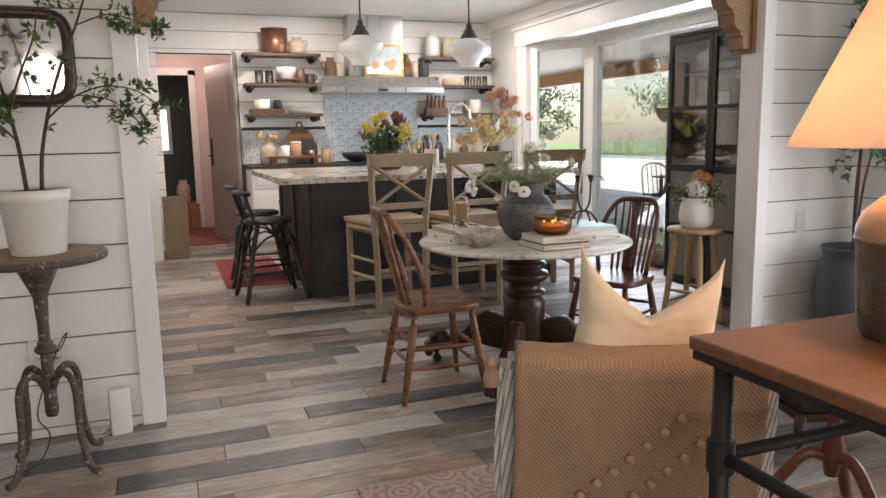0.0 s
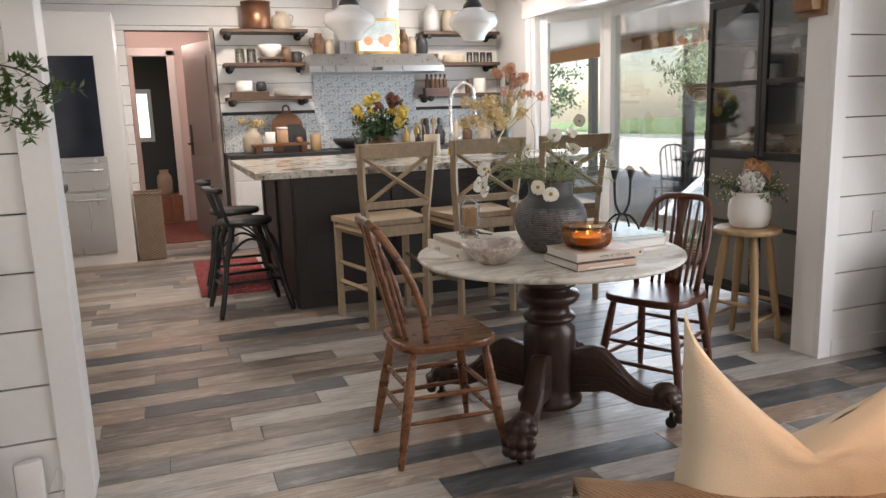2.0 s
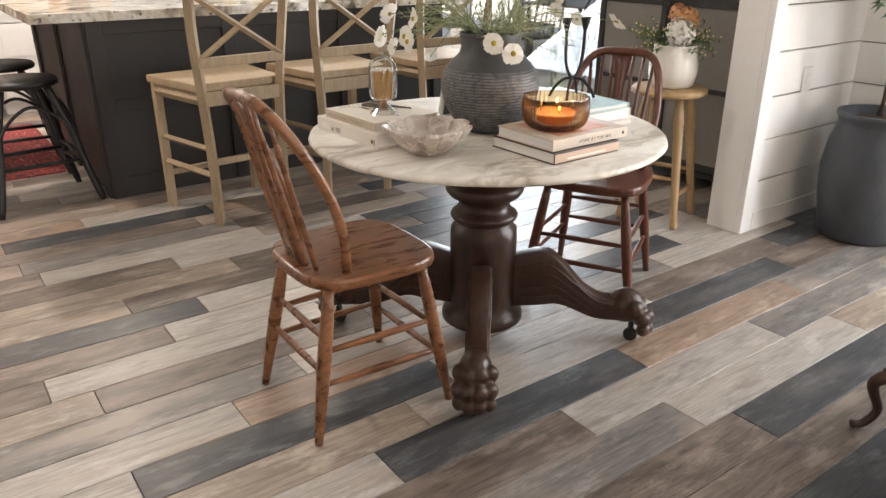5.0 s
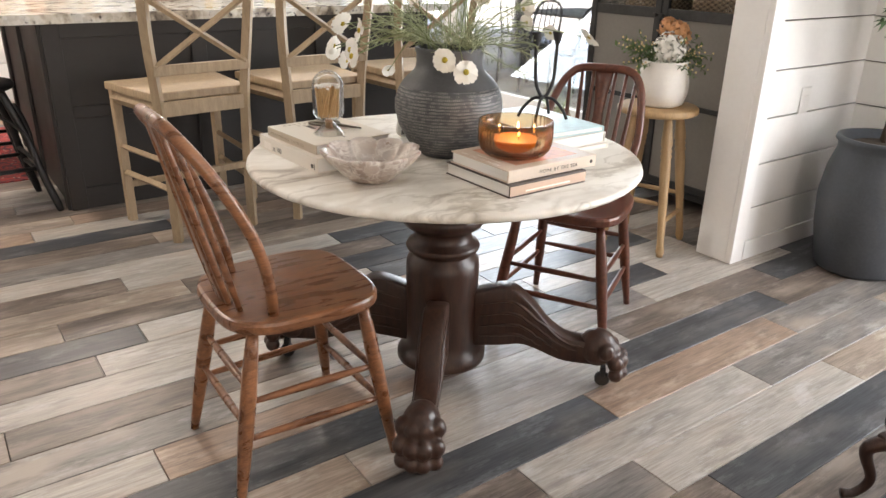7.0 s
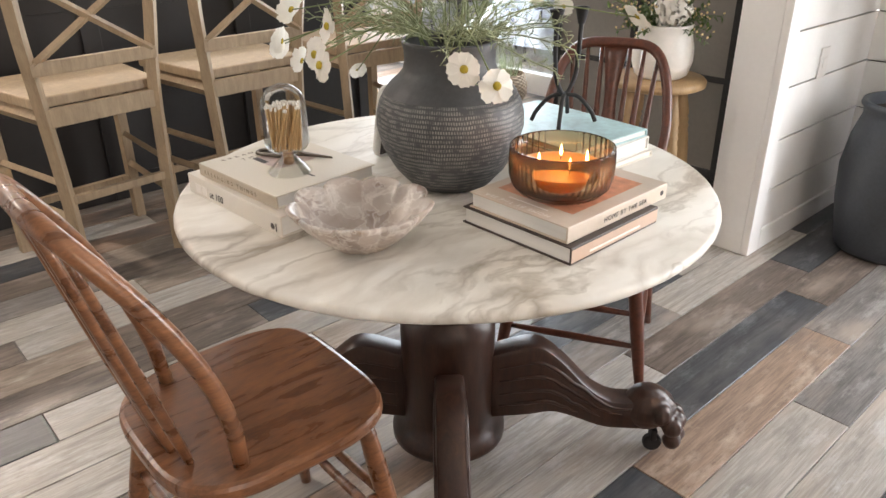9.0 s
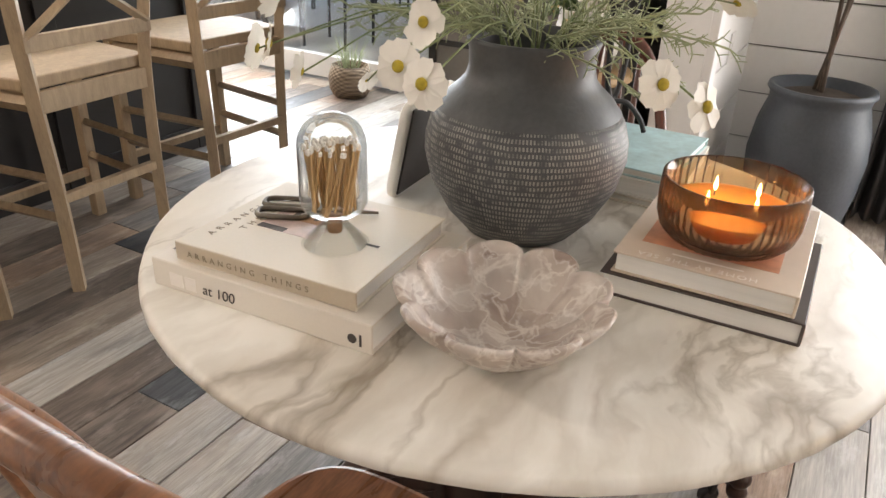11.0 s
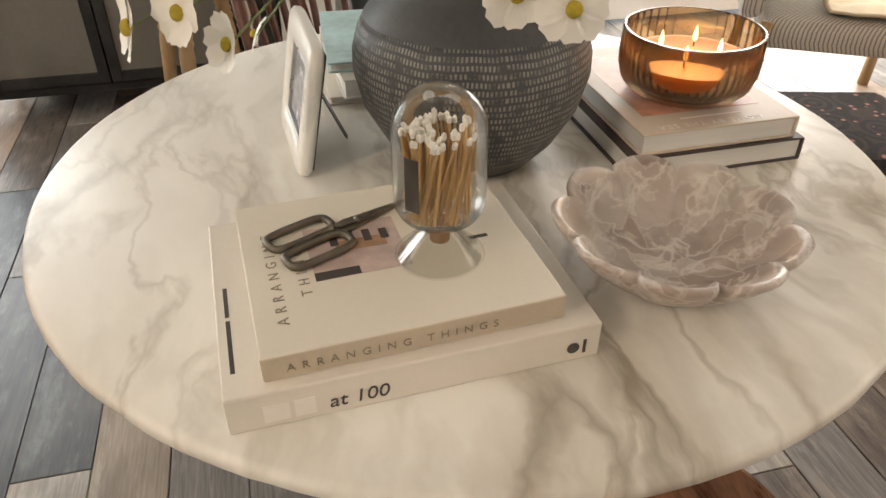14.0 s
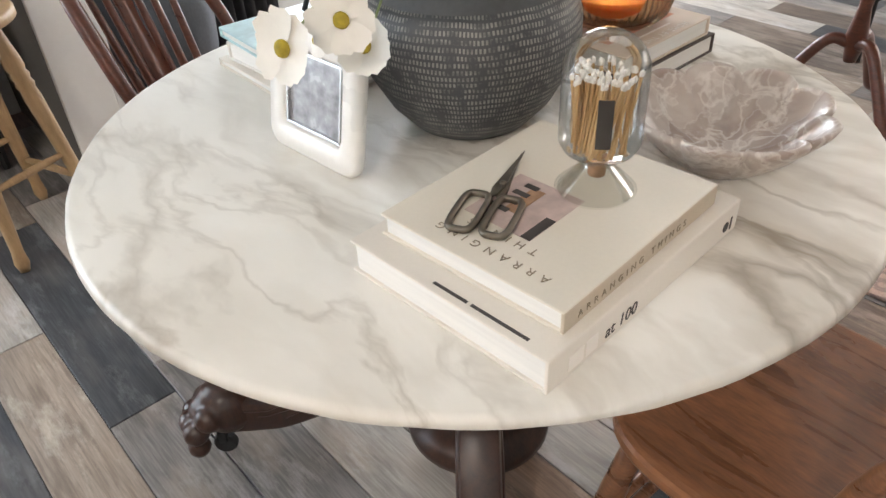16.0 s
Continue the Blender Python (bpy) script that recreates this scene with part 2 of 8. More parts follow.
def vase_material():
    """Charcoal clay with rows of short pale dashes scratched round the belly."""
    m, t, p = nodes("scratched_clay")
    c = t.nodes.new("ShaderNodeTexCoord").outputs["Object"]
    wob = put(t, "TexNoise", {"Vector": c, "Scale": 18.0, "Detail": 3.0}).outputs[0]
    s = put(t, "SeparateXYZ", {0: c})
    ang = math2(t, "ARCTAN2", s.outputs[1], s.outputs[0])
    z = math2(t, "ADD", s.outputs[2], math2(t, "MULTIPLY", wob, 0.007))
    row = math2(t, "MULTIPLY", z, 112.0)
    rowi = math2(t, "FLOOR", row)
    rowf = math2(t, "FRACT", row)
    h = t.nodes.new("ShaderNodeTexWhiteNoise")
    h.noise_dimensions = "1D"
    t.links.new(rowi, h.inputs["W"])
    dash = math2(t, "FRACT", math2(t, "ADD", math2(t, "ADD", math2(t, "MULTIPLY", ang, 29.0), math2(t, "MULTIPLY", wob, 1.5)), math2(t, "MULTIPLY", h.outputs[0], 0.6)))
    on = math2(t, "MULTIPLY", math2(t, "GREATER_THAN", dash, 0.46), math2(t, "LESS_THAN", rowf, 0.62))
    band = math2(t, "MULTIPLY", math2(t, "GREATER_THAN", s.outputs[2], 0.012), math2(t, "LESS_THAN", s.outputs[2], 0.198))
    gap = put(t, "TexNoise", {"Vector": c, "Scale": 55.0, "Detail": 4.0}).outputs[0]
    on = math2(t, "MULTIPLY", math2(t, "MULTIPLY", on, band), put(t, "MapRange", {0: gap, 1: 0.36, 2: 0.54}).outputs[0])
    n = put(t, "TexNoise", {"Vector": c, "Scale": 9.0, "Detail": 5.0}).outputs[0]
    col = ramp(t, n, [(0.3, (0.045, 0.047, 0.05)), (0.7, (0.085, 0.087, 0.09))])
    col = mixc(t, math2(t, "MULTIPLY", on, 0.62), col, (0.36, 0.345, 0.32))
    t.links.new(col, p.inputs["Base Color"])
    p.inputs["Roughness"].default_value = 0.55
    bump(t, p, math2(t, "MULTIPLY", on, -1.0), 0.5, 0.001)
    return m


def tile_material():
    """Patterned cement tiles: pale blue-grey rosettes, every tile 0.2 m."""
    m, t, p = nodes("patterned_tile")
    c = t.nodes.new("ShaderNodeTexCoord").outputs["Object"]
    s = put(t, "SeparateXYZ", {0: c})
    u = math2(t, "SUBTRACT", math2(t, "FRACT", math2(t, "MULTIPLY", s.outputs[0], 5.0)), 0.5)
    w = math2(t, "SUBTRACT", math2(t, "FRACT", math2(t, "MULTIPLY", s.outputs[2], 5.0)), 0.5)
    r = math2(t, "SQRT", math2(t, "ADD", math2(t, "MULTIPLY", u, u), math2(t, "MULTIPLY", w, w)))
    a = math2(t, "ARCTAN2", w, u)
    petal = math2(t, "SINE", math2(t, "ADD", math2(t, "MULTIPLY", r, 34.0), math2(t, "MULTIPLY", math2(t, "COSINE", math2(t, "MULTIPLY", a, 8.0)), 1.6)))
    worn = put(t, "TexNoise", {"Vector": c, "Scale": 13.0, "Detail": 6.0}).outputs[0]
    on = math2(t, "MULTIPLY", math2(t, "GREATER_THAN", petal, 0.25), put(t, "MapRange", {0: worn, 1: 0.35, 2: 0.6}).outputs[0])
    blob = put(t, "MapRange", {0: put(t, "TexNoise", {"Vector": c, "Scale": 26.0, "Detail": 5.0}).outputs[0], 1: 0.54, 2: 0.62}).outputs[0]
    col = mixc(t, math2(t, "MULTIPLY", on, 0.6), (0.66, 0.69, 0.7), (0.2, 0.25, 0.3))
    col = mixc(t, math2(t, "MULTIPLY", blob, 0.55), col, (0.17, 0.2, 0.24))
    t.links.new(col, p.inputs["Base Color"])
    p.inputs["Roughness"].default_value = 0.35
    return m


def weave_material(name, c1, c2, size=90.0):
    m, t, p = nodes(name)
    c = t.nodes.new("ShaderNodeTexCoord").outputs["Object"]
    s = put(t, "SeparateXYZ", {0: c})
    u = math2(t, "SINE", math2(t, "MULTIPLY", math2(t, "ADD", s.outputs[0], s.outputs[1]), size * 6))
    w = math2(t, "SINE", math2(t, "MULTIPLY", s.outputs[2], size * 6))
    h = math2(t, "MULTIPLY", u, w)
    n = put(t, "TexNoise", {"Vector": c, "Scale": 30.0, "Detail": 5.0}).outputs[0]
    col = mixc(t, put(t, "MapRange", {0: math2(t, "ADD", h, math2(t, "MULTIPLY", n, 1.6)), 1: -0.4, 2: 1.6}).outputs[0], c2, c1)
    t.links.new(col, p.inputs["Base Color"])
    p.inputs["Roughness"].default_value = 0.92
    bump(t, p, h, 0.55, 0.004)
    return m


def stripe_material():
    m, t, p = nodes("ticking_stripe")
    c = t.nodes.new("ShaderNodeTexCoord").outputs["Object"]
    s = put(t, "SeparateXYZ", {0: c})
    f = math2(t, "FRACT", math2(t, "MULTIPLY", math2(t, "ADD", s.outputs[0], s.outputs[1]), 70.0))
    n = put(t, "TexNoise", {"Vector": c, "Scale": 150.0, "Detail": 3.0}).outputs[0]
    col = mixc(t, math2(t, "MULTIPLY", math2(t, "LESS_THAN", f, 0.34), 0.8), (0.6, 0.56, 0.5), (0.16, 0.16, 0.17))
    t.links.new(mixc(t, 0.2, col, n, "OVERLAY"), p.inputs["Base Color"])
    p.inputs["Roughness"].default_value = 0.95
    bump(t, p, n, 0.3)
    return m


def rug_material(name, base, dark, pale):
    m, t, p = nodes(name)
    c = t.nodes.new("ShaderNodeTexCoord").outputs["Object"]
    v = put(t, "TexVoronoi", {"Vector": c, "Scale": 9.0}).outputs[0]
    v2 = put(t, "TexVoronoi", {"Vector": c, "Scale": 24.0}).outputs[0]
    n = put(t, "TexNoise", {"Vector": c, "Scale": 170.0, "Detail": 3.0}).outputs[0]
    ring = math2(t, "SINE", math2(t, "MULTIPLY", v, 26.0))
    col = mixc(t, put(t, "MapRange", {0: ring, 1: 0.1, 2: 0.5}).outputs[0], base, dark)
    col = mixc(t, put(t, "MapRange", {0: v2, 1: 0.2, 2: 0.1}).outputs[0], col, pale)
    t.links.new(mixc(t, 0.25, col, n, "OVERLAY"), p.inputs["Base Color"])
    p.inputs["Roughness"].default_value = 1.0
    bump(t, p, n, 0.5, 0.003)
    return m


def wicker_material(name, c1, c2):
    m, t, p = nodes(name)
    c = t.nodes.new("ShaderNodeTexCoord").outputs["Object"]
    s = put(t, "SeparateXYZ", {0: c})
    a = math2(t, "SINE", math2(t, "MULTIPLY", math2(t, "ADD", s.outputs[0], s.outputs[1]), 150.0))
    b = math2(t, "SINE", math2(t, "MULTIPLY", s.outputs[2], 260.0))
    h = math2(t, "MULTIPLY", a, b)
    n = put(t, "TexNoise", {"Vector": c, "Scale": 12.0, "Detail": 5.0}).outputs[0]
    col = mixc(t, put(t, "MapRange", {0: math2(t, "ADD", h, n), 1: -0.4, 2: 1.3}).outputs[0], c2, c1)
    t.links.new(col, p.inputs["Base Color"])
    p.inputs["Roughness"].default_value = 0.8
    bump(t, p, h, 0.8, 0.004)
    return m


PLANKS = [
    plank_material("plank_pale", (0.5, 0.465, 0.42), (0.34, 0.31, 0.275), (0.42, 0.35, 0.295)),
    plank_material("plank_beige", (0.43, 0.35, 0.285), (0.26, 0.205, 0.165), (0.2, 0.165, 0.14)),
    plank_material("plank_grey", (0.27, 0.25, 0.235), (0.13, 0.12, 0.115), (0.36, 0.3, 0.255)),
    plank_material("plank_slate", (0.085, 0.09, 0.097), (0.038, 0.041, 0.046), (0.14, 0.13, 0.125)),
    plank_material("plank_rust", (0.43, 0.3, 0.22), (0.25, 0.175, 0.135), (0.17, 0.15, 0.14)),
    plank_material("plank_umber", (0.22, 0.175, 0.145), (0.08, 0.062, 0.053), (0.33, 0.27, 0.225)),
]
M_white = plain("white_paint", (0.78, 0.765, 0.74), 0.42, var=0.03, scale=1.2, grain=40, bumps=0.04)
M_trim = plain("trim_paint", (0.8, 0.79, 0.77), 0.35, var=0.03, scale=2, grain=50, bumps=0.03)
M_wall = plain("grey_wall_paint", (0.6, 0.6, 0.59), 0.6, var=0.03, scale=1.2, grain=90, bumps=0.06)
M_ceil = plain("ceiling_paint", (0.75, 0.75, 0.74), 0.8, var=0.03, scale=1.0, grain=120, bumps=0.1)
M_gap = plain("joint_shadow_gap", (0.12, 0.11, 0.1), 0.9, var=0.1, bumps=0)
M_sub = plain("dark_joint", (0.05, 0.045, 0.04), 0.9, var=0.1, bumps=0)
M_marble = marble_material()
M_granite = granite_material()
M_quartz = quartz_material()
M_vase = vase_material()
M_vaseneck = plain("charcoal_clay", (0.065, 0.067, 0.07), 0.5, var=0.2, scale=9, grain=120, bumps=0.2)
M_tile = tile_material()
M_mahog = wood("dark_carved_oak", (0.07, 0.031, 0.02), (0.022, 0.011, 0.008), 0.34, along=(9, 9, 1.3))
M_chair = wood("chair_oak", (0.34, 0.145, 0.066), (0.085, 0.034, 0.017), 0.28, along=(1.6, 8, 8), scale=3.6)
M_chair2 = wood("cherry_chair", (0.15, 0.045, 0.024), (0.06, 0.02, 0.012), 0.3, along=(2, 9, 9))
M_bar = wood("weathered_oak", (0.44, 0.32, 0.2), (0.28, 0.195, 0.12), 0.55, along=(7, 7, 1.2))
M_stool = wood("pale_pine", (0.47, 0.31, 0.16), (0.32, 0.2, 0.1), 0.48, along=(7, 7, 1.2))
M_shelf = wood("walnut_shelf", (0.15, 0.085, 0.05), (0.06, 0.035, 0.024), 0.5, along=(1.2, 9, 9))
M_corbel = wood("corbel_pine", (0.35, 0.19, 0.085), (0.19, 0.098, 0.045), 0.5, along=(8, 8, 1.2))
M_top = wood("console_top", (0.24, 0.105, 0.045), (0.115, 0.05, 0.024), 0.4, along=(1.2, 9, 9))
M_black = plain("black_iron", (0.011, 0.011, 0.012), 0.6, 0.0, var=0.25, scale=14, grain=120)
M_blackwood = plain("black_painted_wood", (0.009, 0.009, 0.0095), 0.42, var=0.2, scale=10)
M_cabinet = plain("bronze_cabinet_frame", (0.04, 0.04, 0.04), 0.45, 0.4, var=0.3, scale=9, wear=((0.11, 0.1, 0.09), 0.66))
M_panel = plain("taupe_panel", (0.2, 0.185, 0.165), 0.55, var=0.08, scale=4)
M_island = plain("espresso_paint", (0.02, 0.016, 0.0145), 0.5, var=0.15, scale=3, grain=30)
M_steel = plain("brushed_steel", (0.55, 0.55, 0.55), 0.3, 0.95, var=0.03, scale=2, grain=160, stretch=(14, 14, 1), bumps=0.02)
M_copper = plain("aged_copper", (0.3, 0.15, 0.09), 0.35, 0.85, var=0.25, scale=10)
M_chrome = plain("chrome", (0.7, 0.7, 0.7), 0.12, 1.0, var=0.04)
M_brass = plain("brass", (0.55, 0.38, 0.15), 0.3, 0.95, var=0.12)
M_gun = plain("bronze_scissors", (0.17, 0.145, 0.115), 0.38, 0.75, var=0.2, scale=40)
M_iron = plain("chipped_iron", (0.1, 0.082, 0.068), 0.65, 0.35, var=0.3, scale=18, grain=90, bumps=0.6, wear=((0.55, 0.49, 0.4), 0.58))
M_standtop = wood("stand_top", (0.3, 0.2, 0.12), (0.19, 0.12, 0.075), 0.6, along=(2, 9, 9))
M_ceramic = plain("white_glaze", (0.78, 0.75, 0.7), 0.3, var=0.05, scale=8)
M_stone = plain("stoneware_beige", (0.5, 0.42, 0.32), 0.55, var=0.15, scale=14)
M_brownjug = plain("brown_glaze", (0.14, 0.075, 0.04), 0.3, var=0.3, scale=12)
M_darkjug = plain("charcoal_glaze", (0.035, 0.035, 0.037), 0.35, var=0.3, scale=12)
M_pot = plain("blue_grey_planter", (0.06, 0.068, 0.08), 0.5, var=0.2, scale=7, grain=80, bumps=0.3)
M_soil = plain("soil", (0.045, 0.03, 0.02), 0.95, var=0.4, scale=30, grain=150, bumps=1.0)
M_bark = plain("bark", (0.075, 0.05, 0.035), 0.85, var=0.3, scale=40, bumps=0.6)
M_leaf = plain("leaf_green", (0.075, 0.13, 0.035), 0.5, var=0.35, scale=12)
M_leaf2 = plain("maple_leaf_green", (0.04, 0.085, 0.03), 0.5, var=0.35, scale=12)
M_frond = plain("silver_green_frond", (0.3, 0.34, 0.19), 0.6, var=0.25, scale=20)
M_stem = plain("stem_green", (0.16, 0.2, 0.08), 0.6, var=0.25, scale=20)
M_petal = plain("white_petal", (0.82, 0.79, 0.72), 0.6, var=0.05, scale=40)
M_pollen = plain("pollen_yellow", (0.4, 0.3, 0.03), 0.8, var=0.3, scale=200, bumps=0.8)
M_yellow = plain("yellow_petal", (0.78, 0.58, 0.1), 0.6, var=0.15, scale=40)
M_peach = plain("peach_petal", (0.7, 0.36, 0.17), 0.6, var=0.2, scale=40)
M_red = plain("wine_petal", (0.24, 0.085, 0.05), 0.6, var=0.3, scale=40)
M_dried = plain("dried_straw_flower", (0.68, 0.52, 0.28), 0.8, var=0.2, scale=40)
M_coral = plain("coral_petal", (0.66, 0.36, 0.26), 0.7, var=0.25, scale=40)
M_paper = plain("cream_cover", (0.72, 0.66, 0.56), 0.5, var=0.03, scale=6, grain=200, bumps=0.05)
M_tanspine = plain("tan_spine_cloth", (0.56, 0.47, 0.36), 0.55, var=0.05, scale=8, grain=240, bumps=0.1)
M_paper2 = plain("ivory_cover", (0.76, 0.7, 0.62), 0.4, var=0.03, scale=6, grain=200, bumps=0.05)
M_pages = plain("book_pages", (0.78, 0.76, 0.72), 0.85, var=0.08, scale=4, grain=400, stretch=(1, 1, 30), bumps=0.2)
M_bookboard = plain("dark_book_board", (0.06, 0.042, 0.036), 0.5, var=0.1, scale=9)
M_blush = plain("blush_cover", (0.6, 0.43, 0.33), 0.5, var=0.06, scale=6)
M_cream = plain("sand_cover", (0.66, 0.55, 0.45), 0.45, var=0.05, scale=6)
M_tanprint = plain("tan_print", (0.27, 0.215, 0.15), 0.6, var=0.1, bumps=0)
M_ink = plain("ink", (0.06, 0.05, 0.045), 0.6, var=0.1, bumps=0)
M_inkpale = plain("pale_foil", (0.86, 0.8, 0.74), 0.4, var=0.05, bumps=0)
M_photo = plain("cover_photo", (0.55, 0.42, 0.38), 0.4, var=0.25, scale=25, bumps=0)
M_photo2 = plain("sunset_photo", (0.68, 0.3, 0.17), 0.4, var=0.25, scale=25, bumps=0)
M_greyphoto = plain("faded_grey_photo", (0.34, 0.34, 0.36), 0.25, var=0.4, scale=30, bumps=0)
M_teal = plain("teal_cover", (0.4, 0.58, 0.6), 0.4, var=0.25, scale=12)
M_match = wood("matchstick", (0.68, 0.45, 0.22), (0.5, 0.31, 0.14), 0.6, along=(8, 8, 1))
M_tip = plain("match_tip", (0.8, 0.76, 0.7), 0.8, var=0.05)
M_cork = plain("cork", (0.42, 0.25, 0.15), 0.9, var=0.3, scale=90)
M_wax = plain("amber_wax", (0.75, 0.3, 0.06), 0.35, var=0.1, scale=20)
M_wax.node_tree.nodes["Principled BSDF"].inputs["Subsurface Weight"].default_value = 0.5
M_flame = glow("flame", (1.0, 0.6, 0.2), 4.5)
M_amber = clear("smoked_amber_glass", (0.8, 0.66, 0.5), 0.09, 0.9)
M_glass = clear("clear_glass", (0.96, 0.97, 0.96), 0.02, 0.75)
M_smoke = clear("smoky_glass", (0.9, 0.9, 0.88), 0.03, 0.5)
M_pane = clear("window_glass", (0.97, 0.985, 0.98), 0.01, 0.6)
M_cabglass = clear("cabinet_glass", (0.93, 0.94, 0.94), 0.03, 0.45)
M_opal = plain("opal_glass", (0.85, 0.84, 0.82), 0.15, var=0.02, bumps=0)
M_throw = weave_material("woven_throw", (0.39, 0.26, 0.165), (0.24, 0.155, 0.1), 95.0)
M_throwflat = plain("throw_flat_weave", (0.38, 0.26, 0.165), 0.95, var=0.12, scale=30, grain=300, bumps=0.8)
M_stripe = stripe_material()
M_linen = plain("cream_linen", (0.66, 0.56, 0.42), 0.9, var=0.05, scale=8, grain=350, bumps=0.4)
M_shade, nt, p = nodes("linen_lampshade")
nt.links.new(put(nt, "MixShader", {0: 0.55, 1: put(nt, "BsdfDiffuse", {"Color": (0.72, 0.62, 0.52, 1)}).outputs[0], 2: put(nt, "BsdfTranslucent", {"Color": (0.85, 0.74, 0.62, 1)}).outputs[0]}).outputs[0], nt.nodes["Material Output"].inputs[0])
M_lampbase = plain("lamp_stoneware", (0.09, 0.07, 0.05), 0.3, var=0.35, scale=8)
M_lampshoulder = plain("lamp_tan_glaze", (0.36, 0.22, 0.12), 0.35, var=0.2, scale=10)
M_rug = rug_material("faded_rug", (0.45, 0.32, 0.26), (0.3, 0.22, 0.2), (0.55, 0.47, 0.4))
M_redrug = rug_material("red_rug", (0.32, 0.045, 0.04), (0.1, 0.03, 0.04), (0.5, 0.4, 0.33))
M_hallrug = rug_material("rust_rug", (0.25, 0.075, 0.05), (0.13, 0.05, 0.045), (0.3, 0.14, 0.1))
M_wicker = wicker_material("wicker", (0.33, 0.24, 0.16), (0.13, 0.09, 0.06))
M_wickerdark = wicker_material("dark_wicker", (0.1, 0.065, 0.05), (0.03, 0.02, 0.018))
M_curtain = plain("grey_curtain", (0.06, 0.06, 0.065), 0.9, var=0.15, scale=5, grain=300, bumps=0.3)
M_hall = plain("hall_paint", (0.7, 0.6, 0.57), 0.6, var=0.04, scale=2)
M_taupe = plain("taupe_door", (0.29, 0.25, 0.225), 0.45, var=0.06, scale=2)
# near-black because the unlit far room's dimness is put into this colour
M_dark = plain("far_room_dim", (0.07, 0.062, 0.06), 0.6, var=0.08, scale=2)
M_screen = plain("dark_oven_glass", (0.02, 0.025, 0.035), 0.06, var=0.2, bumps=0)
M_slate = plain("slate_board", (0.03, 0.03, 0.03), 0.5, var=0.2)
M_plastic = plain("white_plastic", (0.75, 0.73, 0.7), 0.4, var=0.03)
M_grass = plain("lawn", (0.15, 0.23, 0.1), 0.9, var=0.3, scale=2, grain=60)
# overexposed sunlit ground: its glare is put into this pale colour
M_paleground = plain("pale_glare_ground", (0.62, 0.62, 0.6), 0.85, var=0.06, scale=1.2)
M_water = plain("pond_water", (0.1, 0.2, 0.26), 0.12, var=0.1, scale=1.5, bumps=0.1)
M_patio = plain("patio_concrete", (0.4, 0.39, 0.37), 0.8, var=0.1, scale=2)
M_cedar = wood("cedar_beam", (0.5, 0.22, 0.1), (0.33, 0.13, 0.06), 0.6)
M_post = plain("grey_post", (0.16, 0.15, 0.14), 0.8, var=0.15, scale=6)
M_tree = plain("tree_foliage", (0.13, 0.22, 0.1), 0.7, var=0.4, scale=1.5)
M_mirror = plain("mirror_silver", (0.85, 0.85, 0.85), 0.03, 1.0, var=0.01, bumps=0)
M_needle = rug_material("floral_needlepoint", (0.03, 0.028, 0.03), (0.05, 0.04, 0.04), (0.45, 0.2, 0.16))

# ---- mesh helpers ----
TAU = 2 * math.pi


def part(name, bm, material, parent=None, label="", smooth=True, m=None):
    me = bpy.data.meshes.new(name)
    if smooth:
        for f in bm.faces:
            f.smooth = True
        for e in bm.edges:
            if len(e.link_faces) == 2 and e.calc_face_angle(0) > 0.6:
                e.smooth = False
    bm.normal_update()
    bm.to_mesh(me)
    bm.free()
    me.materials.append(material)
    ob = new(name, me)
    if parent is not None:
        ob.parent = parent
    if m is not None:
        ob.matrix_local = m
    if label:
        ob["label"] = label
    return ob


def thing(name, label, category, m=None, group="", kind=""):
    ob = new(name)
    ob.empty_display_size = 0.1
    if m is not None:
        ob.matrix_world = m
    return tagged(ob, label, category, group, kind)


def box(x0, x1, y0, y1, z0, z1, bev=0.0, bm=None):
    b = bm or bmesh.new()
    r = bmesh.ops.create_cube(b, size=1.0, matrix=Matrix.LocRotScale(((x0 + x1) / 2, (y0 + y1) / 2, (z0 + z1) / 2), None, (abs(x1 - x0), abs(y1 - y0), abs(z1 - z0))))
    if bev:
        es = list({e for v in r["verts"] for e in v.link_edges})
        bmesh.ops.bevel(b, geom=es, offset=bev, segments=2, profile=0.5, affect="EDGES")
    return b


def lathe(profile, n=32, bm=None, m=None, wave=None):
    """Turns (radius, height) pairs round z. wave(angle, i) scales the radius."""
    b = bm or bmesh.new()
    rings = []
    for i, (r, z) in enumerate(profile):
        if r < 1e-5:
            rings.append([b.verts.new((0, 0, z))])
        else:
            rings.append([b.verts.new((r * (wave(TAU * k / n, i) if wave else 1) * math.cos(TAU * k / n), r * (wave(TAU * k / n, i) if wave else 1) * math.sin(TAU * k / n), z)) for k in range(n)])
    for a, c in zip(rings, rings[1:]):
        for k in range(n):
            q = [a[k % len(a)], a[(k + 1) % len(a)], c[(k + 1) % len(c)], c[k % len(c)]]
            q = list(dict.fromkeys(q))
            if len(q) > 2:
                b.faces.new(q)
    if m is not None:
        bmesh.ops.transform(b, matrix=m, verts=[v for g in rings for v in g])
    return b


